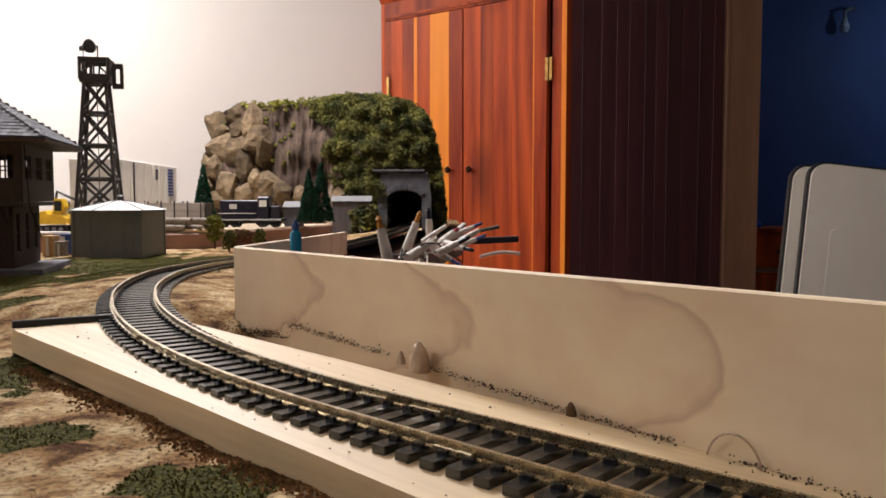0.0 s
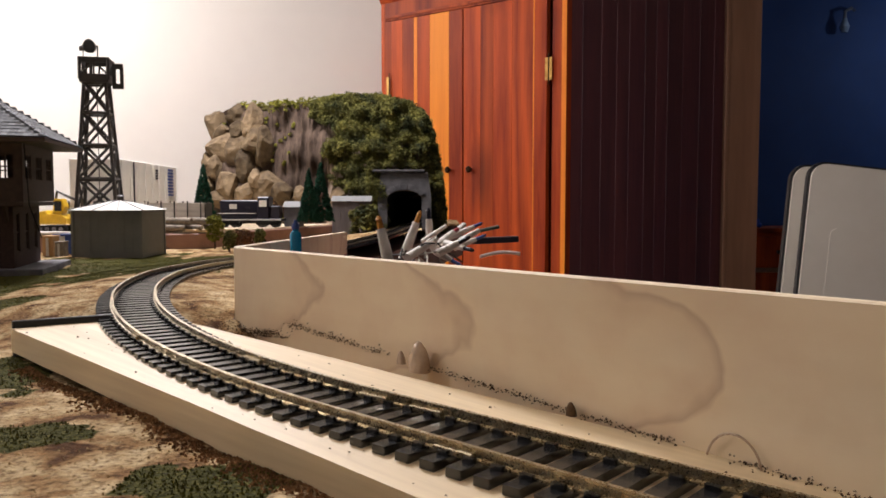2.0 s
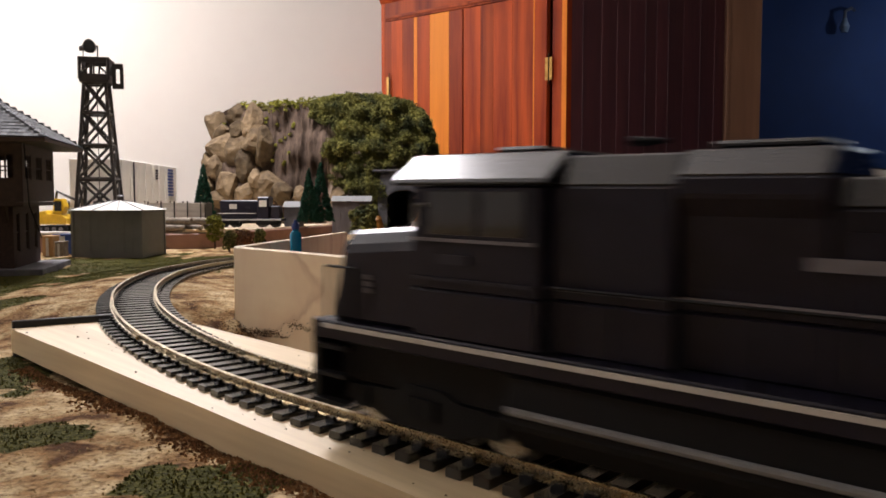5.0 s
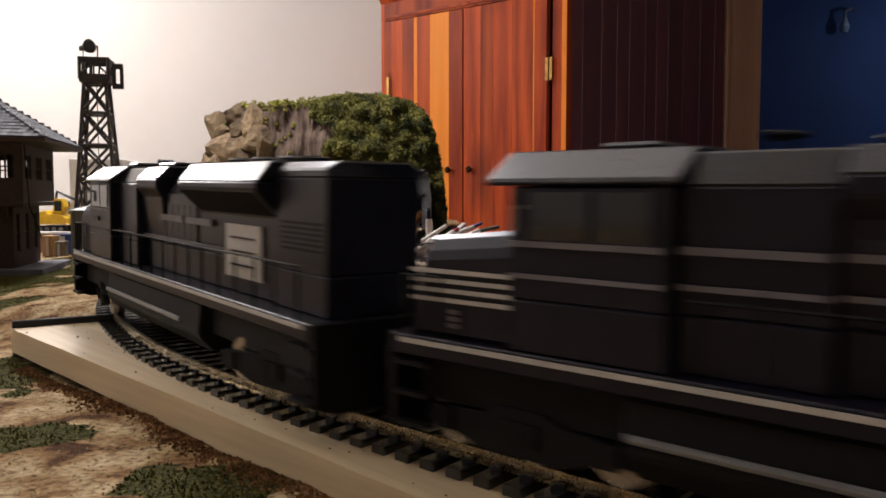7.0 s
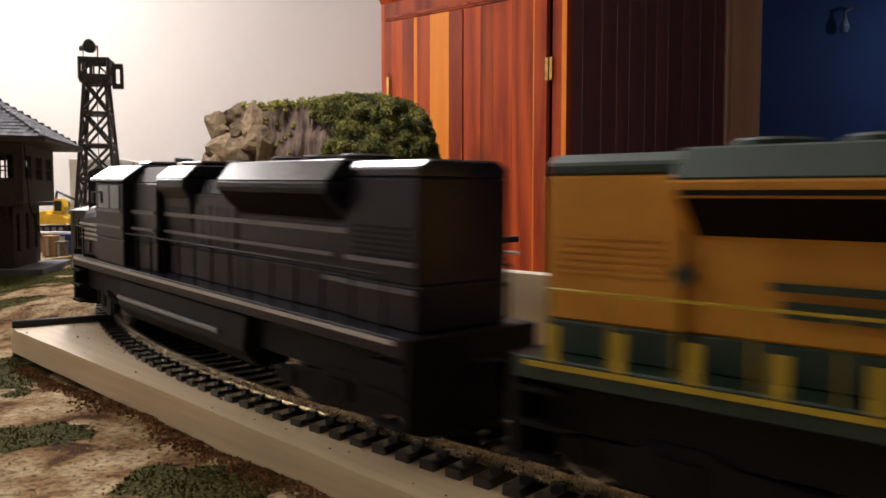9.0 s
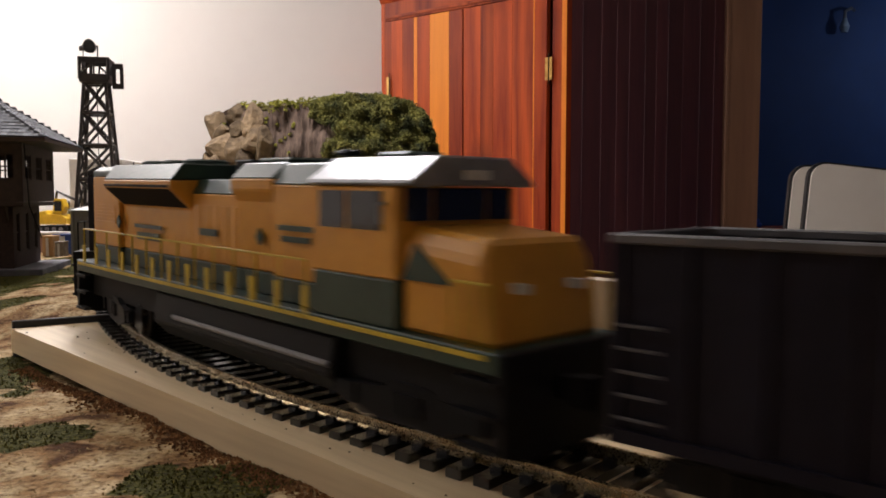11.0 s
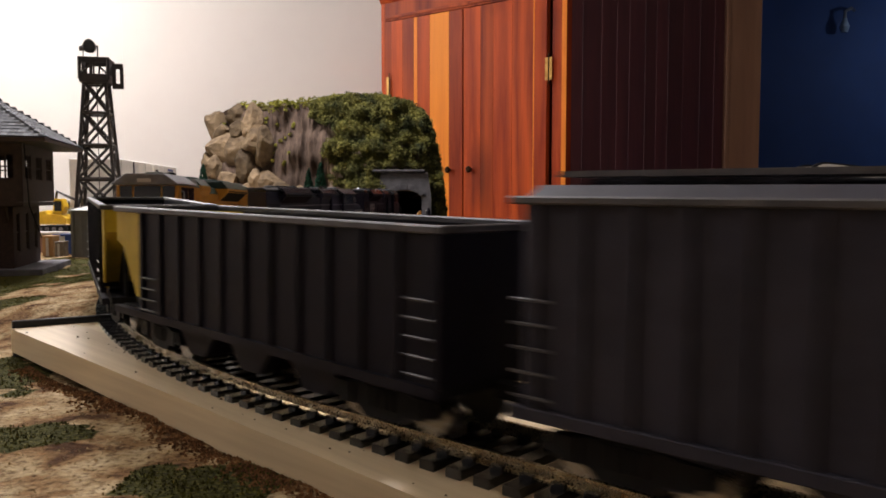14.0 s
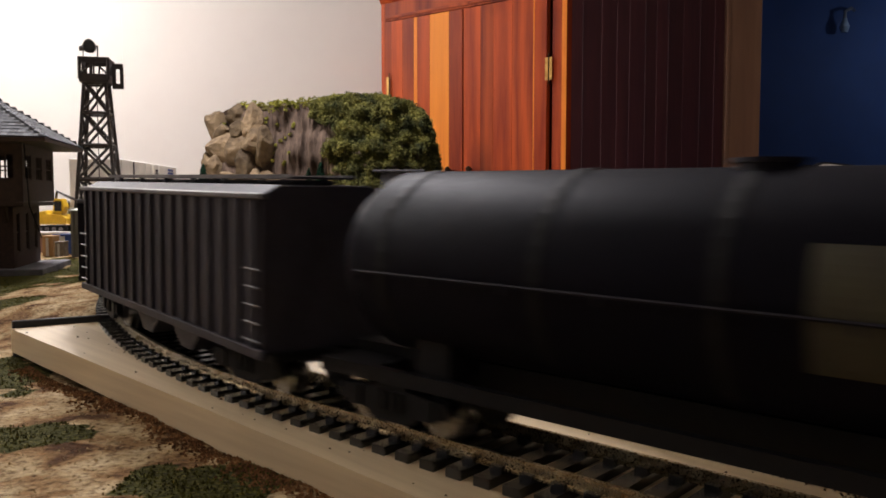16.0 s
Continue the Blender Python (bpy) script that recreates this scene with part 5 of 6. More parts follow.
M["slate"] = mat("grey_shingle", (0.17, 0.175, 0.185), (0.07, 0.072, 0.08), 0.7, scale=500, island=0.5)
M["machineyellow"] = mat("yellow_machine_plastic", (0.75, 0.46, 0.02), (0.6, 0.36, 0.015), 0.4, scale=90)
M["bluepl"] = mat("blue_plastic", (0.03, 0.08, 0.3), None, 0.45, scale=90)
M["carton"] = mat("tan_carton", (0.5, 0.30, 0.13), (0.4, 0.23, 0.1), 0.8, scale=60)
M["logs"] = mat("grey_bark_logs", (0.30, 0.25, 0.19), (0.13, 0.10, 0.075), 0.9, scale=180, bump=0.0006, bscale=500)
M["wagonwood"] = mat("weathered_grey_planks", (0.74, 0.70, 0.65), (0.52, 0.48, 0.44), 0.8, scale=90, stretch=(0.2, 1, 3))
M["tubewhite"] = mat("white_wire_sleeve", (0.66, 0.62, 0.56), (0.5, 0.46, 0.4), 0.5, scale=120)
M["gold"] = mat("amber_plastic_tip", (0.55, 0.24, 0.03), (0.3, 0.11, 0.01), 0.25, scale=100)
M["red"] = mat("red_plastic", (0.35, 0.03, 0.04), None, 0.4, scale=100)

D_HILL = 1.25


# raised yard board behind the shed
M["yardtop"] = mat("pale_yard_surface", (0.60, 0.50, 0.36), (0.36, 0.27, 0.17), 0.9, scale=30, bump=0.0008, bscale=400)
bm = bmesh.new()
extrude_profile(bm, [(-1.2, 0.86), (-0.42, 0.87), (-0.285, 0.93), (-0.20, 1.12), (-0.17, 1.235), (-0.17, 2.1), (-1.2, 2.1)], "z", -0.006, 0.0135)
tagged(part("yard_board", bm, M["pinkply"], bevel=0.0008), "raised wooden yard board with brown edge", "board")
bm = bmesh.new()
extrude_profile(bm, [(-1.19, 0.864), (-0.421, 0.874), (-0.289, 0.933), (-0.204, 1.121), (-0.174, 1.235), (-0.174, 2.09), (-1.19, 2.09)], "z", 0.0137, 0.0150)
tagged(part("yard_surface", bm, M["yardtop"]), "pale sandy surface on the yard board", "ground", kind="structure")


# ---- the hill with its tunnel ----
HILL_X = [-0.395, -0.385, -0.375, -0.366, -0.355, -0.33, -0.29, -0.25, -0.20, -0.15, -0.10, -0.06, -0.035, -0.022, -0.012, -0.004, 0.004]
HILL_Z = [0.045, 0.115, 0.150, 0.196, 0.202, 0.206, 0.205, 0.210, 0.215, 0.220, 0.218, 0.210, 0.196, 0.175, 0.135, 0.090, 0.020]
TUN_X, TUN_W, TUN_H, TUN_Z = -0.0605, 0.0270, 0.064, 0.012


def hill_front(x, z):
    """Depth of the hill's front face."""
    u = (x + 0.195) / 0.2
    y = D_HILL + 0.004 + 0.05 * max(0.0, abs(u)) ** 4 + 0.05 * (max(0, z) / 0.21) ** 2
    if x < -0.18:
        y += 0.012 * noise.noise(Vector((x * 60, 0.0, z * 9))) + 0.012 * noise.noise(Vector((x * 18, 3.0, z * 18)))
    y += 0.006 * noise.noise(Vector((x * 45, 1.0, z * 45)))
    if -0.30 < x < -0.15:
        y += 0.010 * abs(noise.noise(Vector((x * 85 + z * 9, 5.0, z * 7)))) + 0.004 * noise.noise(Vector((x * 230, 6.0, z * 22)))
    if abs(x - TUN_X) < 0.05 and z < 0.1:
        y = max(y, D_HILL + 0.007)
    return y


def make_hill():
    e = thing("hill", pose(0, 0, 0), "plaster rock hill with green foliage and a tunnel", "hill")
    cols, rows = 110, 46
    for name, xa, xb, material in (("cliff", -0.395, -0.185, M["strata"]), ("slope", -0.185, 0.004, M["rock"])):
        n = cols
        bm = bmesh.new()
        grid = []
        for i in range(n + 1):
            x = xa + (xb - xa) * i / n
            zt = float(np.interp(x, HILL_X, HILL_Z))
            col = []
            for j in range(rows + 13):
                if j <= rows:
                    z = -0.002 + (zt + 0.002) * j / rows
                    p = (x, hill_front(x, z), z)
                else:
                    k = (j - rows) / 12
                    y0 = hill_front(x, zt)
                    p = (x, y0 + (1.72 - y0) * k, zt * (1 - k ** 4) + 0.004 * noise.noise(Vector((x * 40, y0 + k * 8, 0))))
                col.append(bm.verts.new(p))
            grid.append(col)
        for i in range(n):
            for j in range(rows + 12):
                c = [grid[i][j], grid[i + 1][j], grid[i + 1][j + 1], grid[i][j + 1]]
                cx, cz = sum(v.co.x for v in c) / 4, sum(v.co.z for v in c) / 4
                if j < rows and abs(cx - TUN_X) < TUN_W + 0.004 and cz < TUN_Z + TUN_H + 0.004:
                    continue
                bm.faces.new(c)
        part(name, bm, material, e, smooth=True)
    # boulders piled on the cliff's open end
    r = random.Random(8)
    spots = [(365, 215, 22, 34), (405, 200, 26, 22), (440, 215, 20, 36), (385, 262, 34, 30), (420, 265, 30, 30), (462, 262, 18, 40), (430, 300, 20, 34),
             (400, 330, 22, 32), (370, 300, 16, 26), (355, 285, 14, 18), (470, 335, 42, 32), (445, 250, 22, 28), (352, 335, 16, 26), (390, 355, 30, 20),
             (430, 345, 22, 24), (500, 345, 20, 22), (530, 350, 16, 20), (597, 350, 16, 22), (415, 232, 18, 22), (380, 232, 20, 20), (450, 320, 16, 22)]
    for su, sv, rx, rz in spots:
        x = (su - 784) * D_HILL / 1400
        z = 0.054 + (353 - sv) * D_HILL / 1400
        bm = bmesh.new()
        bmesh.ops.create_icosphere(bm, subdivisions=3, radius=1.0)
        seed = r.uniform(0, 99)
        planes = [(Vector((r.gauss(0, 1), r.gauss(0, 1) - 0.6, r.gauss(0, 1))).normalized(), r.uniform(0.62, 0.88)) for _ in range(13)]
        for v in bm.verts:
            for nn, dd in planes:
                over = v.co.dot(nn) - dd
                if over > 0:
                    v.co -= nn * over * 0.95
            v.co *= 1 + 0.12 * noise.noise(v.co * 2.2 + Vector((seed, 0, 0)))
            v.co = Vector((v.co.x * rx * 0.00096, v.co.y * 0.020, v.co.z * rz * 0.00096))
        ob = part("boulder", bm, M["boulder"], e, m=pose(x, hill_front(x, z) - 0.004, z, 0, r.uniform(-12, 12), 0))
    # tunnel portal and lining
    def arch(w, h, z0, n=12):
        pts = [(TUN_X - w, z0), (TUN_X - w, z0 + h - w * 0.55)]
        for k in range(1, n):
            a = math.pi - math.pi * k / n
            pts.append((TUN_X + w * math.cos(a), z0 + h - w * 0.55 + w * 0.55 * math.sin(a)))
        return pts + [(TUN_X + w, z0 + h - w * 0.55), (TUN_X + w, z0)]
    inner = arch(TUN_W, TUN_H, 0.004)
    bm = bmesh.new()
    outer = []
    for x, z in inner:
        outer.append((TUN_X + (0.042 if x > TUN_X else -0.042) * min(1, abs(x - TUN_X) / TUN_W * 1.0), 0.0965) if z > 0.06 else
                     (TUN_X + (0.042 if x > TUN_X else -0.042), max(z, 0.0)))
    for y0, y1 in ((D_HILL - 0.006, D_HILL + 0.008),):
        va, vb = [bm.verts.new((x, y0, z)) for x, z in inner], [bm.verts.new((x, y0, z)) for x, z in outer]
        vc, vd = [bm.verts.new((x, y1, z)) for x, z in inner], [bm.verts.new((x, y1, z)) for x, z in outer]
        for i in range(len(inner) - 1):
            bm.faces.new((va[i], va[i + 1], vb[i + 1], vb[i]))
            bm.faces.new((vc[i], vd[i], vd[i + 1], vc[i + 1]))
            bm.faces.new((va[i], vc[i], vc[i + 1], va[i + 1]))
            bm.faces.new((vb[i], vb[i + 1], vd[i + 1], vd[i]))
    portal = part("portal", bm, M["portalgrey"], e, "grey moulded tunnel portal")
    boxpart("coping", portal, M["portalgrey"], (TUN_X - 0.050, D_HILL - 0.010, 0.0967), (TUN_X + 0.032, D_HILL + 0.010, 0.1000), bevel=0.0006)
    for k in range(-3, 4):
        a = k * 0.32
        bm = bmesh.new()
        box(bm, -0.0042, -0.0018, 0.0, 0.0042, 0.0015, 0.0085, pose(TUN_X + math.sin(a) * 0.0275, D_HILL - 0.006, 0.053 + math.cos(a) * 0.0155, 0, math.degrees(a), 0))
        part("arch_stone", bm, M["portalgrey"], portal, bevel=0.0004)
    bm = bmesh.new()
    ring = arch(TUN_W + 0.001, TUN_H + 0.001, 0.002)
    va = [bm.verts.new((x, D_HILL + 0.0085, z)) for x, z in ring]
    vb = [bm.verts.new((x + 0.022, D_HILL + 0.44, z)) for x, z in ring]
    for i in range(len(ring) - 1):
        bm.faces.new((va[i], va[i + 1], vb[i + 1], vb[i]))
    bm.faces.new(vb)
    part("tunnel_lining", bm, M["darkhole"], e)
    return e


hill = make_hill()


def leaf_clumps(name, spots, size, material, parent, seed=1, per=14, label=""):
    """Clumps of small crossed flakes; every spot is (x, y, z, radius)."""
    r = random.Random(seed)
    verts, faces = [], []
    for x, y, z, rad in spots:
        for _ in range(per):
            v = Vector((r.gauss(0, 1), r.gauss(0, 1), r.gauss(0, 1))).normalized() * rad * r.uniform(0.5, 1.0)
            c = Vector((x, y, z)) + v
            a = Vector((r.gauss(0, 1), r.gauss(0, 1), r.gauss(0, 1))).normalized() * size * r.uniform(0.6, 1.3)
            b = a.cross(Vector((r.gauss(0, 1), r.gauss(0, 1), r.gauss(0, 1)))).normalized() * size * r.uniform(0.5, 1.1)
            d = a.cross(b).normalized() * size * 0.5
            n = len(verts)
            verts += [tuple(c - a), tuple(c + b), tuple(c + a), tuple(c - b), tuple(c + d)]
            faces += [(n, n + 1, n + 4), (n + 1, n + 2, n + 4), (n + 2, n + 3, n + 4), (n + 3, n, n + 4)]
    me = bpy.data.meshes.new(name)
    me.from_pydata([tuple(v) for v in verts], [], faces)
    me.materials.append(material)
    ob = new(name, me)
    if parent:
        ob.parent = parent
    if label:
        ob["label"] = label
    return ob


r = random.Random(31)
dark_spots, moss_spots = [], []
while len(dark_spots) < 1900:
    x = r.uniform(-0.215, 0.002)
    zt = float(np.interp(x, HILL_X, HILL_Z))
    z = zt * (1 - r.random() ** 1.3 * 0.95)
    edge = -0.168 + 0.045 * noise.noise(Vector((z * 28, 0, 4))) - 0.06 * (z / 0.2 - 0.45)
    if x < edge:
        continue
    if abs(x - TUN_X) < 0.044 and z < 0.106 and not (x < TUN_X - 0.028 and r.random() < 0.7) and not (x > TUN_X + 0.034 and r.random() < 0.5):
        continue
    lump = 0.026 * max(0.0, noise.noise(Vector((x * 48, 9.0, z * 48))) + 0.2)
    dark_spots.append((x, hill_front(x, z) - 0.003 - lump - r.random() * 0.004, z, r.uniform(0.004, 0.008)))
for _ in range(420):
    x = r.uniform(-0.19, -0.005)
    zt = float(np.interp(x, HILL_X, HILL_Z))
    dark_spots.append((x, hill_front(x, zt) + r.uniform(-0.004, 0.06), zt + r.uniform(-0.002, 0.005), r.uniform(0.004, 0.008)))
for _ in range(700):
    x = r.uniform(-0.345, -0.09)
    zt = float(np.interp(x, HILL_X, HILL_Z))
    moss_spots.append((x, hill_front(x, zt) + r.uniform(-0.006, 0.05), zt + r.uniform(-0.010, 0.005), r.uniform(0.003, 0.007)))
for _ in range(60):
    x, z = r.uniform(-0.36, -0.24), r.uniform(0.02, 0.19)
    moss_spots.append((x, hill_front(x, z) - 0.003, z, 0.003))
tagged(leaf_clumps("foliage", dark_spots, 0.0019, M["foliage"], hill, 2, 30, "dark olive foliage clumps"), kind="stuff")
tagged(leaf_clumps("moss", moss_spots, 0.0020, M["moss"], hill, 3, 14, "yellow-green moss on the hill's top"), kind="stuff")


def conifer(x, y, z, h, label):
    e = thing("conifer_tree", pose(x, y, z), label, "tree", "conifer trees")
    bm = bmesh.new()
    cyl(bm, (0, 0, 0), (0, 0, h * 0.95), h * 0.022, h * 0.004, n=8)
    part("trunk", bm, M["bark"], e)
    spots = []
    r = random.Random(int(h * 1e5) + int(abs(x) * 1e4))
    for i in range(900):
        u = r.random() ** 0.7
        u = 1 - u
        rad = h * (0.205 * (1 - u) + 0.008) * r.uniform(0.75, 1.05)
        a = r.uniform(0, 6.283)
        spots.append((rad * math.cos(a), rad * math.sin(a), h * (0.07 + 0.93 * u) - rad * 0.15, h * 0.014))
    leaf_clumps("crown", spots, h * 0.018, M["conifer"], e, 5, 8)
    return e


def sight(su, sv, d):
    """The place at depth d on a line of sight, given in steps of 1/1400 from the level line ahead."""
    return (su - 784) * d / 1400, d, 0.054 + (353 - sv) * d / 1400


for su, yb, yt, d in ((547, 396, 300, 1.10), (568, 396, 288, 1.13), (361, 388, 292, 1.13)):
    x, y, z = sight(su, yb, d)
    conifer(x, y, 0.0148 if su < 500 else max(-0.004, z), (yb - yt) * d / 1400 + (z - 0.0148 if su < 500 else 0), "dark green bottle-brush model conifer")


def bush(su, sv, rpx, d, material, label, base):
    x, y, z = sight(su, sv, d)
    e = thing("bush", pose(x, y, base), label, "bush", "bushes")
    bm = bmesh.new()
    cyl(bm, (0, 0, -0.001), (0, 0, 0.008), 0.0012, 0.0006, n=6)
    part("stem", bm, M["bark"], e)
    rad = rpx * d / 1400
    r = random.Random(int(su))
    spots = []
    for _ in range(70):
        a, u = r.uniform(0, 6.28), r.random()
        spots.append((rad * 0.75 * math.cos(a) * math.sqrt(u), rad * 0.75 * math.sin(a) * math.sqrt(u), max(0.002, (z - base) * r.uniform(0.3, 1.5)), rad * 0.3))
    leaf_clumps("crown", spots, rad * 0.14, material, e, 6, 12)


M["rust_leaf"] = mat("rusty_red_bush", (0.20, 0.075, 0.03), (0.09, 0.05, 0.02), 0.95, scale=60, island=0.5)
bush(380, 402, 18, 0.88, M["moss"], "olive green model bush", 0.0)
bush(432, 418, 18, 0.93, M["rust_leaf"], "rusty red model bush", 0.0)
bush(458, 416, 14, 0.95, M["foliage"], "low dark green model bush", 0.0)
bush(405, 422, 14, 0.86, M["foliage"], "low green model bush beside the shed", -0.003)
bush(640, 385, 26, 1.16, M["foliage"], "dark shrub beside the tunnel portal", 0.0)


# ---- signal tower house ----
def signal_house():
    e = thing("signal_house", pose(-0.386, 0.63, -0.003, 0, 0, 14), "dark two-storey model signal house with hipped shingle roof", "house")
    W, D = 0.050, 0.040
    z1, z2 = 0.055, 0.1025
    boxpart("foundation", e, M["concrete"], (-W - 0.02, -D - 0.010, -0.002), (W + 0.022, D + 0.01, 0.004), bevel=0.0006)

    def wall_with_openings(name, a, b, z0, z1, openings, material, thick=0.0022):
        """A wall from a to b as strips round its openings (u0, u1, v0, v1 in metres)."""
        a, b = Vector(a), Vector(b)
        d = b - a
        L_ = d.length
        m = pose(a.x, a.y, z0, 0, 0, math.degrees(math.atan2(d.y, d.x)))
        h = z1 - z0
        us = sorted({0.0, L_, *[o[0] for o in openings], *[o[1] for o in openings]})
        vs = sorted({0.0, h, *[o[2] for o in openings], *[o[3] for o in openings]})
        bm = bmesh.new()
        for u0, u1 in zip(us, us[1:]):
            for v0, v1 in zip(vs, vs[1:]):
                uc, vc = (u0 + u1) / 2, (v0 + v1) / 2
                if any(o[0] < uc < o[1] and o[2] < vc < o[3] for o in openings):
                    continue
                box(bm, u0, 0, v0, u1, thick, v1)
        bmesh.ops.remove_doubles(bm, verts=bm.verts, dist=1e-6)
        wob = part(name, bm, material, e, m=m)
        for o in openings:
            nx = max(1, round((o[1] - o[0]) / 0.0065))
            for k in range(nx + 1):
                u = o[0] + (o[1] - o[0]) * k / nx
                boxpart("window_bar", wob, M["brownwood"], (max(o[0], u - 0.0006), 0.0006, o[2]), (min(o[1], u + 0.0006), 0.0016, o[3]))
            for v in (o[2] + 0.0004, (o[2] + o[3]) / 2, o[3] - 0.0004):
                boxpart("window_bar", wob, M["brownwood"], (o[0], 0.0007, v - 0.0005), (o[1], 0.0015, v + 0.0005))
        return wob

    lowc = [(-W, -D), (W, -D), (W, D), (-W, D)]
    up = 0.010
    upc = [(-W - up, -D - up), (W + up, -D - up), (W + up, D + up), (-W - up, D + up)]
    for i in range(4):
        a, b = lowc[i], lowc[(i + 1) % 4]
        L_ = (Vector(b) - Vector(a)).length
        n = 4 if i % 2 == 0 else 3
        op = [(L_ * (k + 0.5) / n - 0.0042, L_ * (k + 0.5) / n + 0.0042, 0.012, 0.042) for k in range(n)]
        wall_with_openings("lower_wall", a, b, 0.004, z1, op, M["brick"])
        a, b = upc[i], upc[(i + 1) % 4]
        L_ = (Vector(b) - Vector(a)).length
        n = 4 if i % 2 == 0 else 3
        op = [(L_ * (k + 0.5) / n - 0.0095, L_ * (k + 0.5) / n + 0.0095, 0.017, 0.036) for k in range(n)]
        wall_with_openings("upper_wall", a, b, z1, z2, op, M["brownwood"])
    boxpart("upper_floor", e, M["brownwood"], (-W - up, -D - up, z1 - 0.0035), (W + up, D + up, z1 - 0.0002), bevel=0.0004)
    for k in range(6):
        for sy in (-1, 1):
            xx = -W + 0.004 + k * (2 * W - 0.008) / 5
            bm = bmesh.new()
            extrude_profile(bm, [(sy * D, z1 - 0.0036), (sy * (D + up), z1 - 0.0036), (sy * D, z1 - 0.016)], "x", xx - 0.001, xx + 0.001)
            part("bracket", bm, M["brownwood"], e)
    # roof of shingle courses
    ev = 0.031
    ex, ey = W + ev, D + ev
    rise, ridge = 0.044, 0.014
    bm = bmesh.new()
    base = [(-ex, -ey, z2), (ex, -ey, z2), (ex, ey, z2), (-ex, ey, z2)]
    bv = [bm.verts.new(p) for p in base]
    rv = [bm.verts.new((-ridge, 0, z2 + rise)), bm.verts.new((ridge, 0, z2 + rise))]
    bm.faces.new((bv[0], bv[1], rv[1], rv[0]))
    bm.faces.new((bv[1], bv[2], rv[1]))
    bm.faces.new((bv[2], bv[3], rv[0], rv[1]))
    bm.faces.new((bv[3], bv[0], rv[0]))
    bm.faces.new(bv[::-1])
    roof = part("roof", bm, M["slate"], e)
    bm = bmesh.new()
    r = random.Random(2)
    courses = 16
    for c in range(courses):
        u = c / courses
        x1 = ex + (ridge - ex) * u
        y1 = ey * (1 - u)
        z = z2 + rise * u
        for sx0, sy0, sx1, sy1 in ((-x1, -y1, x1, -y1), (x1, -y1, x1, y1), (x1, y1, -x1, y1), (-x1, y1, -x1, -y1)):
            a, b = Vector((sx0, sy0)), Vector((sx1, sy1))
            L_ = (b - a).length
            n = max(2, int(L_ / 0.005))
            d = (b - a) / n
            inn = Vector((-d.y, d.x)).normalized()
            run = (ey if abs(d.y) < 1e-9 else ex - ridge) / courses
            for k in range(n):
                p, q = a + d * (k + 0.04), a + d * (k + 0.96)
                lift = r.uniform(0.0004, 0.0009)
                pts = [(p.x, p.y, z + lift), (q.x, q.y, z + lift), (q.x + inn.x * run * 1.1, q.y + inn.y * run * 1.1, z + rise / courses * 1.1 + 0.0002),
                       (p.x + inn.x * run * 1.1, p.y + inn.y * run * 1.1, z + rise / courses * 1.1 + 0.0002)]
                bm.faces.new([bm.verts.new(v) for v in pts])
    tagged(part("shingles", bm, M["slate"], roof), kind="stuff")
    boxpart("fascia", e, M["brownwood"], (-ex, -ey, z2 - 0.0035), (ex, ey, z2 - 0.0004), bevel=0.0004)
    bm = bmesh.new()
    tube(bm, [(W + up + 0.002, -D - up - 0.001, z2 - 0.004), (W + up + 0.003, -D - up - 0.002, z2 - 0.02), (W + up + 0.004, -D - up, z2 - 0.05),
              (W + up + 0.012, -D - up, z2 - 0.075)], 0.0005, 5)
    part("drain_pipe", bm, M["under"], e)
    return e


signal_house()


# ---- grey shed with a pyramid roof ----
def shed():
    x0, x1, y0 = -0.366, -0.2985, 0.78
    e = thing("shed", pose((x0 + x1) / 2, y0 + 0.034, -0.0045, 0, 0, 1.0), "plain grey model shed with pale pyramid roof", "shed")
    h, w = 0.0475, 0.0337
    boxpart("body", e, M["shedgrey"], (-w, -w, 0), (w, w, h), bevel=0.0004)
    for sx in (-1, 1):
        for sy in (-1, 1):
            boxpart("corner_post", e, M["shedgrey"], (sx * w - 0.0012, sy * w - 0.0012, 0), (sx * w + 0.0012, sy * w + 0.0012, h))
    for k in range(1, 8):
        boxpart("cladding_joint", e, M["shedgrey"], (-w + k * 2 * w / 8 - 0.0003, -w - 0.0004, 0.001), (-w + k * 2 * w / 8 + 0.0003, -w + 0.0002, h - 0.001))
    bm = bmesh.new()
    o = 0.0035
    b = [bm.verts.new(p) for p in ((-w - o, -w - o, h), (w + o, -w - o, h), (w + o, w + o, h), (-w - o, w + o, h))]
    t = bm.verts.new((0, 0, h + 0.0105))
    for i in range(4):
        bm.faces.new((b[i], b[(i + 1) % 4], t))
    bm.faces.new(b[::-1])
    roof = part("roof", bm, M["white"], e, "pale roof")
    for sx, sy in ((-1, -1), (1, -1), (1, 1), (-1, 1), (-0.33, -1), (0.33, -1)):
        bm = bmesh.new()
        tube(bm, [(sx * (w + o), sy * (w + o), h + 0.0003), (0, 0, h + 0.0108)], 0.0005, 5)
        part("roof_seam", bm, M["shedgrey"], roof)
    bm = bmesh.new()
    cyl(bm, (0.001, 0, h + 0.008), (0.001, 0, h + 0.014), 0.0030, 0.0036, n=10)
    cyl(bm, (0.001, 0, h + 0.014), (0.001, 0, h + 0.0155), 0.0042, 0.002, n=10)
    part("vent", bm, M["ironblack"], roof)


shed()


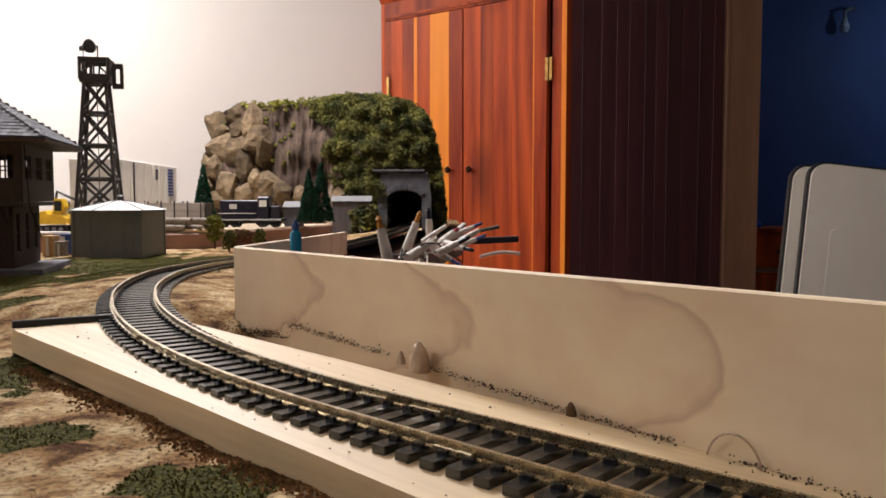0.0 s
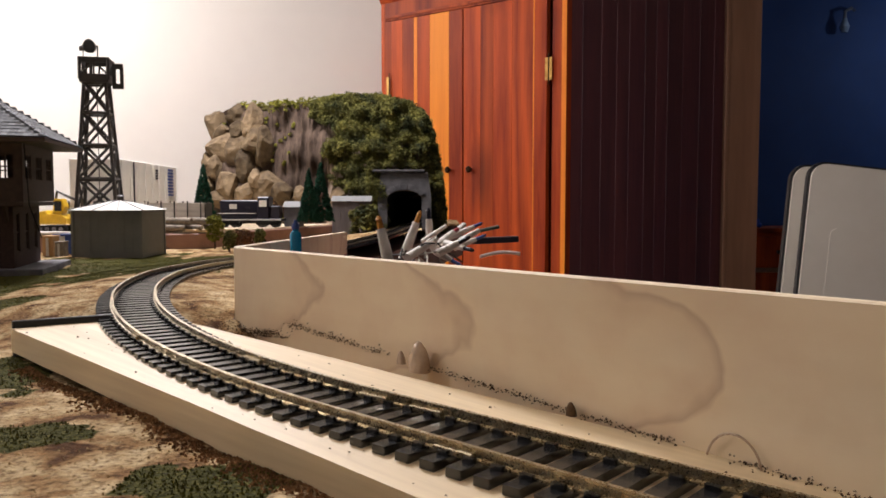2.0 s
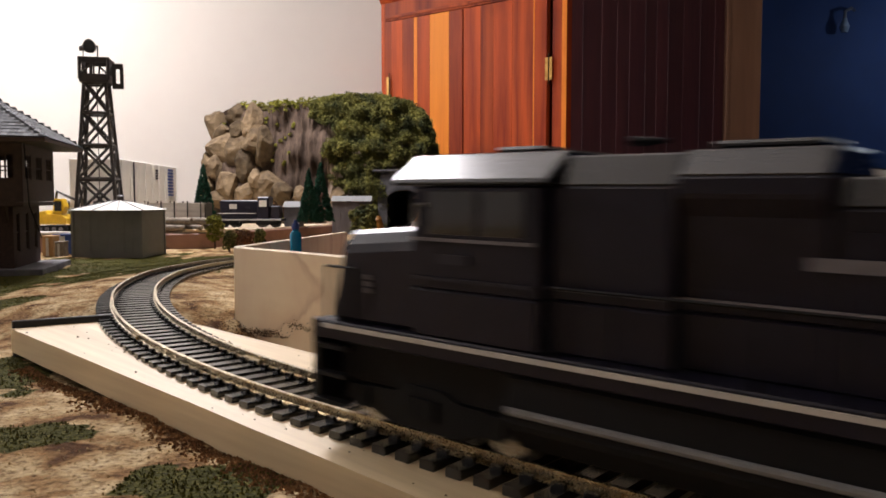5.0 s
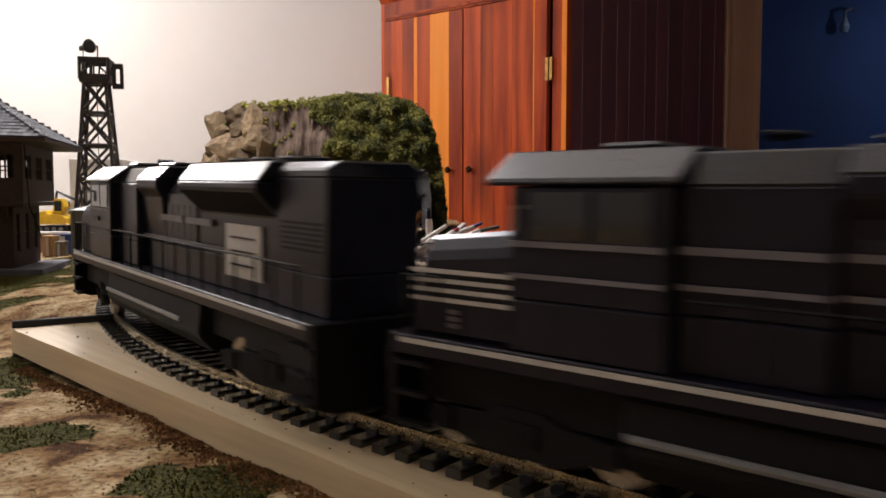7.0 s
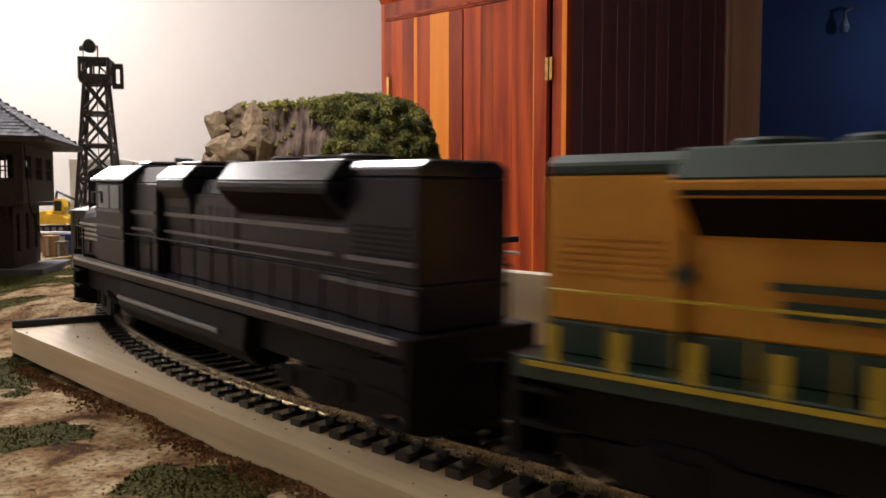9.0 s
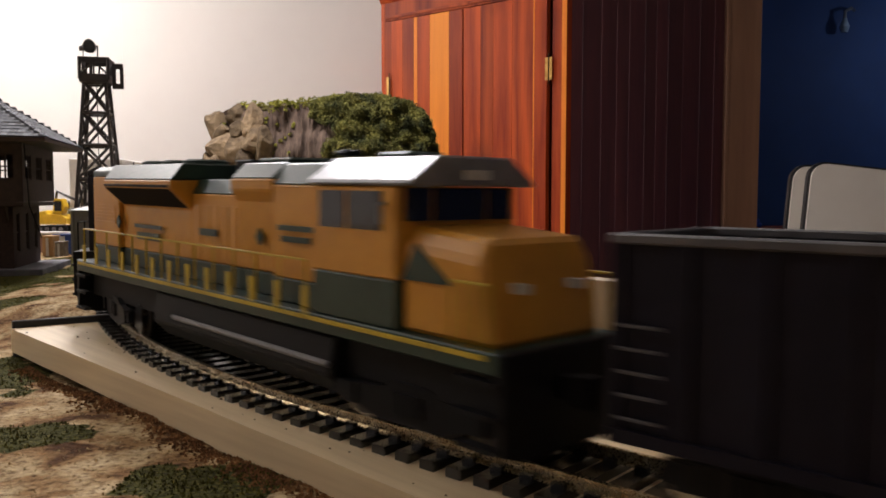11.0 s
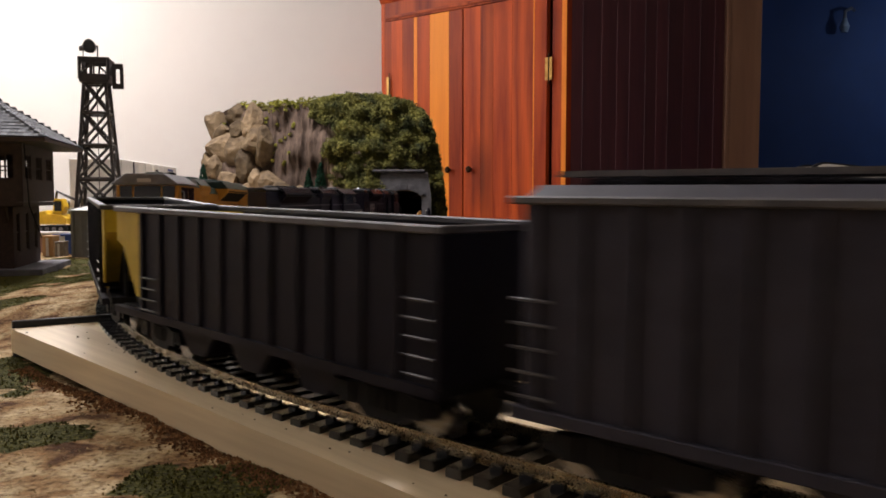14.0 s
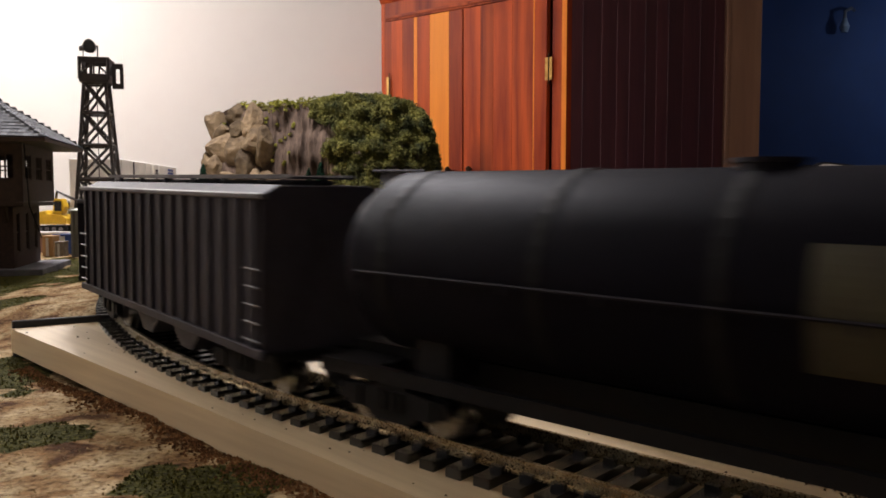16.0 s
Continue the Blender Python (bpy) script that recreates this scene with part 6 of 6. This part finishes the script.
# ---- floodlight tower ----
def light_tower():
    d = 0.90
    x, _, _ = sight(178, 353, d)
    e = thing("light_tower", pose(x, d, -0.0045, 0, 0, 12), "dark lattice floodlight tower with a searchlight", "tower")
    H = 0.188
    wb, wt = 0.0285, 0.0135

    def corner(sx, sy, u):
        w = wb + (wt - wb) * u
        return Vector((sx * w, sy * w, H * u))

    def bar(p, q, r, name, w=0.0018):
        bm = bmesh.new()
        cyl(bm, p, q, w, n=4)
        return part(name, bm, M["ironblack"], e)
    for sx in (-1, 1):
        for sy in (-1, 1):
            bm = bmesh.new()
            cyl(bm, corner(sx, sy, 0), corner(sx, sy, 1), 0.0030, 0.0024, n=4)
            part("leg", bm, M["ironblack"], e)
            boxpart("foot", e, M["concrete"], (sx * wb - 0.005, sy * wb - 0.005, -0.001), (sx * wb + 0.005, sy * wb + 0.005, 0.003))
    levels = [0, 0.22, 0.43, 0.63, 0.82, 1.0]
    for a, b in zip(levels, levels[1:]):
        for (s0, s1) in (((-1, -1), (1, -1)), ((1, -1), (1, 1)), ((1, 1), (-1, 1)), ((-1, 1), (-1, -1))):
            bar(corner(*s0, a), corner(*s1, b), 0, "brace", 0.0017)
            bar(corner(*s1, a), corner(*s0, b), 0, "brace", 0.0017)
            bar(corner(*s0, b), corner(*s1, b), 0, "girt", 0.0020)
    bar((0, 0, 0.002), (0, 0, H), 0, "ladder", 0.0006)
    pl = boxpart("platform", e, M["ironblack"], (-0.0180, -0.0180, H), (0.0180, 0.0180, H + 0.003))
    zr = H + 0.0275
    for s0, s1 in (((-1, -1), (1, -1)), ((1, -1), (1, 1)), ((1, 1), (-1, 1)), ((-1, 1), (-1, -1))):
        a, b = Vector((s0[0] * 0.0175, s0[1] * 0.0175, 0)), Vector((s1[0] * 0.0175, s1[1] * 0.0175, 0))
        for z0, z1 in ((H + 0.003, H + 0.009), (zr - 0.006, zr)):
            bm = bmesh.new()
            dd = b - a
            box(bm, 0, -0.0008, z0, dd.length, 0.0008, z1, pose(a.x, a.y, 0, 0, 0, math.degrees(math.atan2(dd.y, dd.x))))
            part("rail_panel", bm, M["ironblack"], pl)
        for u0, u1 in ((0.0, 1.0), (1.0, 0.0)):
            bm = bmesh.new()
            cyl(bm, a + (b - a) * u0 * 0.5 + (b - a) * 0.25 * 0 + Vector((0, 0, H + 0.008)), a + (b - a) * (0.5 if u0 == 0 else 0.5 * u0 + 0.5 * 0) + Vector((0, 0, zr - 0.006)), 0.0012, n=4)
            part("strut", bm, M["ironblack"], pl)
        bm = bmesh.new()
        cyl(bm, a + Vector((0, 0, H + 0.003)), a + Vector((0, 0, zr)), 0.0022, n=4)
        part("corner_post", bm, M["ironblack"], pl)
    # side cage
    for dx, dz in ((0.0235, 0), (0.033, 0)):
        boxpart("cage_post", pl, M["ironblack"], (dx - 0.0022, -0.008, H - 0.006), (dx + 0.0022, -0.0055, H + 0.019))
    for z in (H - 0.006, H + 0.016):
        boxpart("cage_rail", pl, M["ironblack"], (0.0212, -0.0082, z), (0.0345, -0.0052, z + 0.0060))
    # searchlight on its yoke
    lx, lz = -0.007, zr + 0.013
    bm = bmesh.new()
    cyl(bm, (lx, -0.008, lz), (lx, 0.006, lz + 0.001), 0.0078, 0.0066, n=20)
    cyl(bm, (lx, 0.006, lz + 0.001), (lx, 0.009, lz + 0.001), 0.0066, 0.003, n=20)
    drum = part("searchlight", bm, M["ironblack"], e, "round searchlight drum")
    bm = bmesh.new()
    cyl(bm, (lx, -0.0084, lz), (lx, -0.0078, lz), 0.0066, n=20)
    part("lens", bm, M["glassdark"], drum)
    bm = bmesh.new()
    tube(bm, [(lx - 0.009, 0, lz + 0.002), (lx - 0.009, 0, zr + 0.001), (lx + 0.009, 0, zr + 0.001), (lx + 0.009, 0, lz + 0.002)], 0.0012, 6)
    cyl(bm, (lx, 0, H + 0.003), (lx, 0, zr + 0.002), 0.002, n=8)
    cyl(bm, (lx - 0.013, -0.002, lz - 0.002), (lx - 0.007, -0.002, lz - 0.002), 0.003, n=8)
    part("yoke", bm, M["ironblack"], drum)
    for o in e.children_recursive:
        for v in o.data.vertices:
            v.co.x *= 0.84
            v.co.y *= 0.84


light_tower()


# ---- rolling stock and machines standing in the yard ----
def box_trailer():
    a, b = Vector((-0.4065, 1.0)), Vector((-0.434, 1.295))
    d = b - a
    e = thing("trailer", pose(a.x, a.y, 0.0150, 0, 0, math.degrees(math.atan2(d.y, d.x))), "white box trailer standing in the yard", "trailer")
    L_ = d.length
    body = boxpart("body", e, M["white"], (0, 0, 0.032), (L_, 0.062, 0.090), bevel=0.001)
    for k in range(9):
        boxpart("side_post", body, M["white"], (0.005 + k * (L_ - 0.012) / 8, -0.0008, 0.034), (0.007 + k * (L_ - 0.012) / 8, -0.0001, 0.088))
    boxpart("dark_stripe", body, M["carblack"], (0.055, -0.0012, 0.034), (0.059, -0.0002, 0.088))
    for k in range(9):
        boxpart("lettering_bar", body, M["bluepl"], (L_ - 0.06, -0.0014, 0.044 + k * 0.0048), (L_ - 0.03, -0.0003, 0.047 + k * 0.0048))
    for k in range(4):
        boxpart("lettering_bar", body, M["cargrey"], (L_ - 0.13, -0.0014, 0.068 + k * 0.0038), (L_ - 0.12, -0.0003, 0.0705 + k * 0.0038))
    for xx in (0.04, 0.07, L_ - 0.05):
        for yy in (0.006, 0.05):
            bm = bmesh.new()
            cyl(bm, (xx, yy - 0.004, 0.0125), (xx, yy + 0.006, 0.0125), 0.0125, n=18)
            part("wheel", bm, M["under"], e)
    boxpart("chassis", e, M["under"], (0.01, 0.012, 0.022), (L_ - 0.01, 0.05, 0.0318))


box_trailer()


def flat_car():
    x0, _, _ = sight(118, 380, 0.96)
    x1, _, _ = sight(362, 380, 0.96)
    e = thing("gondola_car", pose((x0 + x1) / 2, 0.975, 0.0170), "weathered grey plank-sided model gondola car", "train car")
    h = (x1 - x0) / 2
    for sy in (-1, 1):
        for k in range(5):
            boxpart("side_plank", e, M["wagonwood"], (-h, sy * 0.015 - 0.0008, 0.0105 + k * 0.0044), (h, sy * 0.015 + 0.0008, 0.0146 + k * 0.0044))
        for k in range(11):
            xx = -h + 0.004 + k * (2 * h - 0.008) / 10
            boxpart("stake", e, M["ironblack"], (xx - 0.0007, sy * 0.0162 - 0.0006, 0.009), (xx + 0.0007, sy * 0.0162 + 0.0006, 0.0345))
    for sx in (-1, 1):
        boxpart("end_board", e, M["ironblack"], (sx * h - 0.001, -0.0142, 0.0105), (sx * h + 0.001, 0.0142, 0.032))
    boxpart("deck", e, M["wagonwood"], (-h + 0.001, -0.0142, 0.009), (h - 0.001, 0.0142, 0.0104))
    boxpart("underframe", e, M["under"], (-h + 0.002, -0.012, 0.0055), (h - 0.002, 0.012, 0.0089))
    for xx in (-h + 0.02, h - 0.02):
        for ax in (-0.009, 0.009):
            for sy in (-1, 1):
                bm = bmesh.new()
                cyl(bm, (xx + ax, sy * 0.0085 - 0.001, 0.0042), (xx + ax, sy * 0.0085 + 0.001, 0.0042), 0.0052, n=16)
                part("wheel", bm, M["steel"], e)
        boxpart("side_frame", e, M["under"], (xx - 0.014, -0.0125, 0.0028), (xx + 0.014, -0.0105, 0.0065))


flat_car()


def yard_engine():
    x0, _, _ = sight(388, 380, 1.10)
    x1, _, _ = sight(503, 380, 1.10)
    e = thing("switch_engine", pose((x0 + x1) / 2, 1.10, 0.0165), "small dark diesel switch engine standing in the yard", "locomotive")
    h = (x1 - x0) / 2
    boxpart("frame", e, M["carblack"], (-h, -0.016, 0.007), (h, 0.016, 0.0105), bevel=0.0004)
    boxpart("sill_stripe", e, M["carwhite"], (-h + 0.001, -0.0165, 0.0085), (h - 0.001, -0.0161, 0.0096))
    boxpart("hood", e, M["carblack"], (-h + 0.004, -0.0095, 0.0105), (h - 0.034, 0.0095, 0.036), bevel=0.0012)
    boxpart("low_hood", e, M["cargrey"], (h - 0.018, -0.0095, 0.0105), (h - 0.004, 0.0095, 0.028), bevel=0.0012)
    cab = boxpart("cab", e, M["carblack"], (h - 0.0338, -0.0145, 0.0105), (h - 0.0182, 0.0145, 0.0405), bevel=0.0012)
    boxpart("cab_window", cab, M["white"], (h - 0.031, -0.0150, 0.027), (h - 0.021, -0.0146, 0.036))
    boxpart("logo_bar", e, M["carwhite"], (-0.028, -0.0101, 0.024), (-0.018, -0.0096, 0.0305))
    boxpart("number_bar", e, M["cargrey"], (-0.024, -0.0101, 0.0195), (-0.019, -0.0096, 0.0225))
    boxpart("number_bar", e, M["cargrey"], (-0.006, -0.0101, 0.0245), (0.0, -0.0096, 0.0275))
    bm = bmesh.new()
    tube(bm, [(-h + 0.002, -0.0158, 0.0105), (-h + 0.002, -0.0158, 0.0180), (h - 0.036, -0.0158, 0.0180)], 0.0004, 5)
    part("handrail", bm, M["carwhite"], e)
    for xx in (-0.03, 0.025):
        for ax in (-0.009, 0.009):
            bm = bmesh.new()
            cyl(bm, (xx + ax, -0.0105, 0.0042), (xx + ax, -0.008, 0.0042), 0.0058, n=16)
            cyl(bm, (xx + ax, 0.008, 0.0042), (xx + ax, 0.0105, 0.0042), 0.0058, n=16)
            part("wheelset", bm, M["steel"], e)
        boxpart("side_frame", e, M["under"], (xx - 0.0155, -0.0132, 0.002), (xx + 0.0155, -0.0112, 0.0068))


yard_engine()


def hut(su0, su1, ytop, ybot, d, dep, wall, roofm, label, slope=0.004):
    x0, _, zb = sight(su0, ybot, d)
    x1, _, zt = sight(su1, ytop, d)
    e = thing("hut", pose((x0 + x1) / 2, d, min(zb, 0.015) if su0 < 560 else -0.004), label, "hut")
    b = e.location.z
    w = (x1 - x0) / 2
    boxpart("body", e, wall, (-w, 0, 0), (w, dep, zt - b - slope), bevel=0.0005)
    bm = bmesh.new()
    extrude_profile(bm, [(-0.002, zt - b - slope), (dep / 2, zt - b + slope), (dep + 0.002, zt - b - slope), (dep / 2, zt - b - slope - 0.0005)], "x", -w - 0.002, w + 0.002)
    part("roof", bm, roofm, e)
    n = max(2, int(w * 2 / 0.008))
    for k in range(n):
        xx = -w + (k + 0.5) * 2 * w / n
        boxpart("batten", e, wall, (xx - 0.0004, -0.0006, 0.001), (xx + 0.0004, 0.0001, zt - b - slope - 0.001))


M["hutgrey"] = mat("weathered_grey_wood", (0.14, 0.115, 0.11), (0.085, 0.07, 0.065), 0.85, scale=120, stretch=(1, 1, 0.2))
hut(503, 531, 362, 396, 1.12, 0.03, M["concrete"], M["shedgrey"], "small pale grey model hut in the yard")
hut(588, 655, 352, 397, 1.19, 0.035, M["hutgrey"], M["shedgrey"], "long grey wooden model hut near the tunnel")

# excavator
def excavator():
    x, y, _ = sight(98, 400, 0.93)
    e = thing("excavator", pose(x, y, 0.0150), "yellow toy excavator with black tracks", "excavator")
    for sy in (-1, 1):
        bm = bmesh.new()
        pts = [(-0.018, 0.003), (-0.015, 0.0), (0.015, 0.0), (0.018, 0.003), (0.018, 0.006), (0.014, 0.0085), (-0.014, 0.0085), (-0.018, 0.006)]
        y0, y1 = sorted((sy * 0.006, sy * 0.012))
        extrude_profile(bm, pts, "y", y0, y1)
        tr = part("track_belt", bm, M["under"], e)
        for k in range(4):
            bm = bmesh.new()
            cyl(bm, (-0.012 + k * 0.008, sy * 0.0121, 0.0042), (-0.012 + k * 0.008, sy * 0.0126, 0.0042), 0.0026, n=12)
            part("road_wheel", bm, M["concrete"], tr)
    bm = bmesh.new()
    extrude_profile(bm, [(-0.019, 0.0095), (0.018, 0.0095), (0.018, 0.0165), (0.012, 0.0215), (-0.004, 0.0215), (-0.006, 0.026), (-0.019, 0.0225)], "y", -0.011, 0.011)
    part("body", bm, M["machineyellow"], e, bevel=0.0008)
    bm = bmesh.new()
    extrude_profile(bm, [(0.002, 0.0217), (0.013, 0.0217), (0.016, 0.030), (0.013, 0.0395), (0.003, 0.0395)], "y", -0.010, 0.002)
    cab = part("cab", bm, M["machineyellow"], e, bevel=0.0006)
    boxpart("cab_window", cab, M["glassdark"], (0.0045, -0.0104, 0.025), (0.0125, -0.0100, 0.0365))
    bm = bmesh.new()
    tube(bm, [(-0.004, 0.006, 0.0225), (0.0, 0.006, 0.048), (0.022, 0.006, 0.038), (0.032, 0.006, 0.034)], 0.0018, 6)
    part("boom", bm, M["ironblack"], e)
    bm = bmesh.new()
    extrude_profile(bm, [(0.030, 0.036), (0.038, 0.032), (0.036, 0.024), (0.030, 0.027)], "y", 0.001, 0.011)
    part("bucket", bm, M["ironblack"], e)


excavator()


def crate(su0, su1, y0, y1, d, dep, material, label, base=-0.0045):
    xa, _, zb = sight(su0, y1, d)
    xb, _, zt = sight(su1, y0, d)
    e = thing("crate", pose((xa + xb) / 2, d, base), label, "crate", "crates")
    w, h = (xb - xa) / 2, zt - base
    boxpart("body", e, material, (-w, 0, 0), (w, dep, h), bevel=0.0006)
    boxpart("lid", e, material, (-w - 0.0004, -0.0004, h), (w + 0.0004, dep + 0.0004, h + 0.0012), bevel=0.0003)
    boxpart("band", e, M["carwhite"], (-w * 0.25, -0.0006, 0.001), (w * 0.25, -0.0001, h - 0.001))


crate(73, 92, 420, 452, 0.80, 0.015, M["carton"], "reddish tan carton on the green scatter")
crate(95, 110, 430, 452, 0.79, 0.012, M["logs"], "small pale wooden crate beside the shed")
crate(92, 127, 417, 450, 0.83, 0.02, M["bluepl"], "dark blue box behind the crates")

# white plank and logs at the yard's edge
tagged(boxpart("plank", None, M["white"], (-0.50, 0.868, 0.0152), (-0.395, 0.885, 0.0180), bevel=0.0005), "white painted strip along the yard edge", "plank")
tagged(boxpart("plank", None, M["pine"], (0, 0, 0), (0.075, 0.008, 0.0035), bevel=0.0004, m=pose(-0.305, 0.885 + 0.04, 0.0152, 0, 0, 20)), "pale wooden strip along the yard edge", "plank")
r = random.Random(17)
for k, (su, sv, ln, an) in enumerate(((300, 398, 0.035, 8), (320, 400, 0.045, -4), (345, 402, 0.03, 12), (315, 392, 0.03, -10), (335, 396, 0.035, 6))):
    x, y, z = sight(su, sv, 0.925)
    bm = bmesh.new()
    cyl(bm, (-ln / 2, 0, 0), (ln / 2, 0, 0), 0.0048, 0.0040, n=12)
    zc = 0.0152 + 0.0047 if k < 3 else 0.0152 + 0.0125
    yy = (0.925, 0.936, 0.947, 0.931, 0.942)[k]
    tagged(part("log", bm, M["logs"], m=pose(x, yy, zc, r.uniform(0, 90), 0, an), smooth=True), "grey model log with rough bark", "log", "log pile")

# ---- small things in and round the wiring pit ----
def bottle():
    x, y, _ = sight(523, 440, 0.42)
    e = thing("bottle", pose(x, y, -0.06), "small translucent blue plastic bottle with dark cap", "bottle")
    prof = [(0.0, 0.0), (0.0028, 0.0), (0.0031, 0.001), (0.0031, 0.0945), (0.0026, 0.0966), (0.0016, 0.0972), (0.0016, 0.0980)]
    n = 20
    bm = bmesh.new()
    rings = [[bm.verts.new((rr * math.cos(2 * math.pi * k / n), rr * math.sin(2 * math.pi * k / n), z)) for k in range(n)] for rr, z in prof[1:]]
    for a, b in zip(rings, rings[1:]):
        for k in range(n):
            bm.faces.new((a[k], a[(k + 1) % n], b[(k + 1) % n], b[k]))
    bm.faces.new(rings[0][::-1])
    bm.faces.new(rings[-1])
    part("body", bm, M["bottleblue"], e, smooth=True)
    bm = bmesh.new()
    cyl(bm, (0, 0, 0.0980), (0, 0, 0.1010), 0.0021, 0.0019, n=14)
    cyl(bm, (0, 0, 0.1010), (0, 0, 0.1030), 0.0012, 0.0009, n=10)
    part("cap", bm, M["bluepl"], e)


M["bottleblue"] = mat("translucent_blue_plastic", (0.01, 0.30, 0.52), (0.008, 0.22, 0.42), 0.2, scale=60, spec=0.7)
bottle()


# shelf in the pit, on which the wire ends lie
tagged(boxpart("shelf", None, M["pinkply"], (-0.0955, 0.56, -0.060), (0.16, 0.80, -0.050), bevel=0.001), "low plywood shelf inside the wiring pit", "shelf")


def wire_end(a, b, r0, tip, label, tip_len=0.010, d=0.62):
    """A white sleeved wire end from a to b with a coloured tip."""
    a, b = Vector(a), Vector(b)
    e = thing("wire_end", pose(*a), label, "wire", "bundle of wire ends")
    v = b - a
    bm = bmesh.new()
    cyl(bm, (0, 0, 0), v * 0.55, r0, r0 * 0.92, n=12)
    cyl(bm, v * 0.55, v, r0 * 0.92, r0 * 0.72, n=12)
    part("sleeve", bm, M["tubewhite"], e, smooth=True)
    u = v.normalized()
    if tip:
        bm = bmesh.new()
        cyl(bm, v, v + u * tip_len * 0.7, r0 * 0.55, r0 * 0.5, n=10)
        cyl(bm, v + u * tip_len * 0.7, v + u * tip_len, r0 * 0.62, r0 * 0.2, n=10)
        part("tip", bm, tip, e, smooth=True)
    return e


def pp(su, sv, d):
    return Vector(sight(su, sv, d))


for (ax, ay), (bx, by), d0, d1, rad, tip, lab in (
        ((690, 478), (674, 405), 0.60, 0.60, 0.0060, "gold", "white sleeved wire end with amber tip, upright"),
        ((712, 462), (737, 394), 0.64, 0.64, 0.0052, "gold", "white sleeved wire end with golden tip, slanted"),
        ((762, 440), (759, 388), 0.70, 0.70, 0.0050, "carblack", "white sleeved wire end with black tip"),
        ((700, 470), (772, 424), 0.58, 0.62, 0.0042, "", "white sleeved wire end lying in the heap"),
        ((752, 452), (802, 412), 0.62, 0.66, 0.0044, "red", "white wire end with dark red tip"),
        ((770, 432), (838, 402), 0.66, 0.68, 0.0034, "bluepl", "thin white wire end with blue tip"),
        ((800, 436), (848, 408), 0.62, 0.63, 0.0034, "", "thin white wire end in the heap"),
        ((765, 455), (812, 430), 0.60, 0.60, 0.0042, "carblack", "white wire end with black tip, lying"),
        ((760, 440), (800, 462), 0.61, 0.60, 0.0036, "bluepl", "white wire end with blue tip, hanging down"),
        ((800, 420), (822, 398), 0.68, 0.70, 0.0038, "", "short white wire end standing up"),
        ((775, 428), (822, 440), 0.64, 0.62, 0.0040, "carblack", "short white wire end with black tip"),
        ((730, 440), (790, 400), 0.68, 0.69, 0.0030, "", "thin white wire end behind the others"),
        ((790, 446), (842, 424), 0.64, 0.65, 0.0032, "bluepl", "white wire end with dark blue tip")):
    pa, pb = pp(ax, ay, d0), pp(bx, by, d1)
    if rad < 0.0050:
        pa = pb + (pa - pb) * 0.72
    wire_end(pa, pb, rad * 0.78, M[tip] if tip else None, lab)
r = random.Random(9)
for k in range(9):
    a = pp(r.uniform(690, 760), r.uniform(440, 470), 0.6)
    pts = [a]
    for _ in range(6):
        pts.append(pts[-1] + Vector((r.uniform(-0.004, 0.012), r.uniform(-0.004, 0.006), r.uniform(-0.007, 0.006))))
    bm = bmesh.new()
    tube(bm, pts, 0.0008, 6)
    tagged(part("wire", bm, M[("tubewhite", "tubewhite", "ironblack")[k % 3]], smooth=True), "thin loose wire curled in the heap", "wire", "loose wires")
# twisted cord
bm = bmesh.new()
for ph in (0, math.pi):
    pts = []
    for k in range(40):
        u = k / 39
        p = pp(850 + 70 * u, 455 - 8 * math.sin(u * 2.5), 0.66)
        pts.append(p + Vector((0, math.cos(u * 40 + ph) * 0.0008, math.sin(u * 40 + ph) * 0.0010)))
    tube(bm, pts, 0.0008, 5)
tagged(part("cord", bm, M["tubewhite"], smooth=True), "twisted pale cord with a frayed end", "cord")
# dark strips of track leaning out of the pit
for (x0, y0), (x1, y1), d, th_, mt, lab in (((835, 428), (918, 424), 0.72, 0.0055, "carblack", "dark flat strip lying over the pit"),
                                          ((838, 412), (884, 402), 0.75, 0.0030, "green", "dark green flat strip lying over the pit")):
    a, b = pp(x0, y0, d), pp(x1, y1, d)
    v = b - a
    bm = bmesh.new()
    box(bm, 0, 0, -th_ / 2, v.length, 0.012, th_ / 2)
    tagged(part("strip", bm, M[mt], bevel=0.0004, m=pose(*a, 0, -math.degrees(math.asin(v.z / v.length)), 0)), lab, "strip")


def motions():
    poses = {}
    for car, mid, half, flip in CARS:
        rows = [(i * 0.25, body_pose(gap_place(i * 0.25) + mid, half, flip)) for i in range(65)]
        walk(car, rows)
        poses[car] = (mid, half, flip)
    for truck, car, x, s_rel in TRUCKS:
        mid, half, flip = poses[car]
        rows = []
        for i in range(33):
            t = i * 0.5
            p, th = on_line(gap_place(t) + s_rel)
            local = body_pose(gap_place(t) + mid, half, flip).inverted() @ pose(p.x, p.y, p.z, 0, 0, math.degrees(th))
            yaw = math.degrees(math.atan2(local[1][0], local[0][0]))
            if flip:
                yaw = (yaw + 180 + 180) % 360 - 180
            rows.append((t, pose(x, local.translation.y, local.translation.z * 0.5, 0, 0, yaw)))
        walk(truck, rows)


motions()
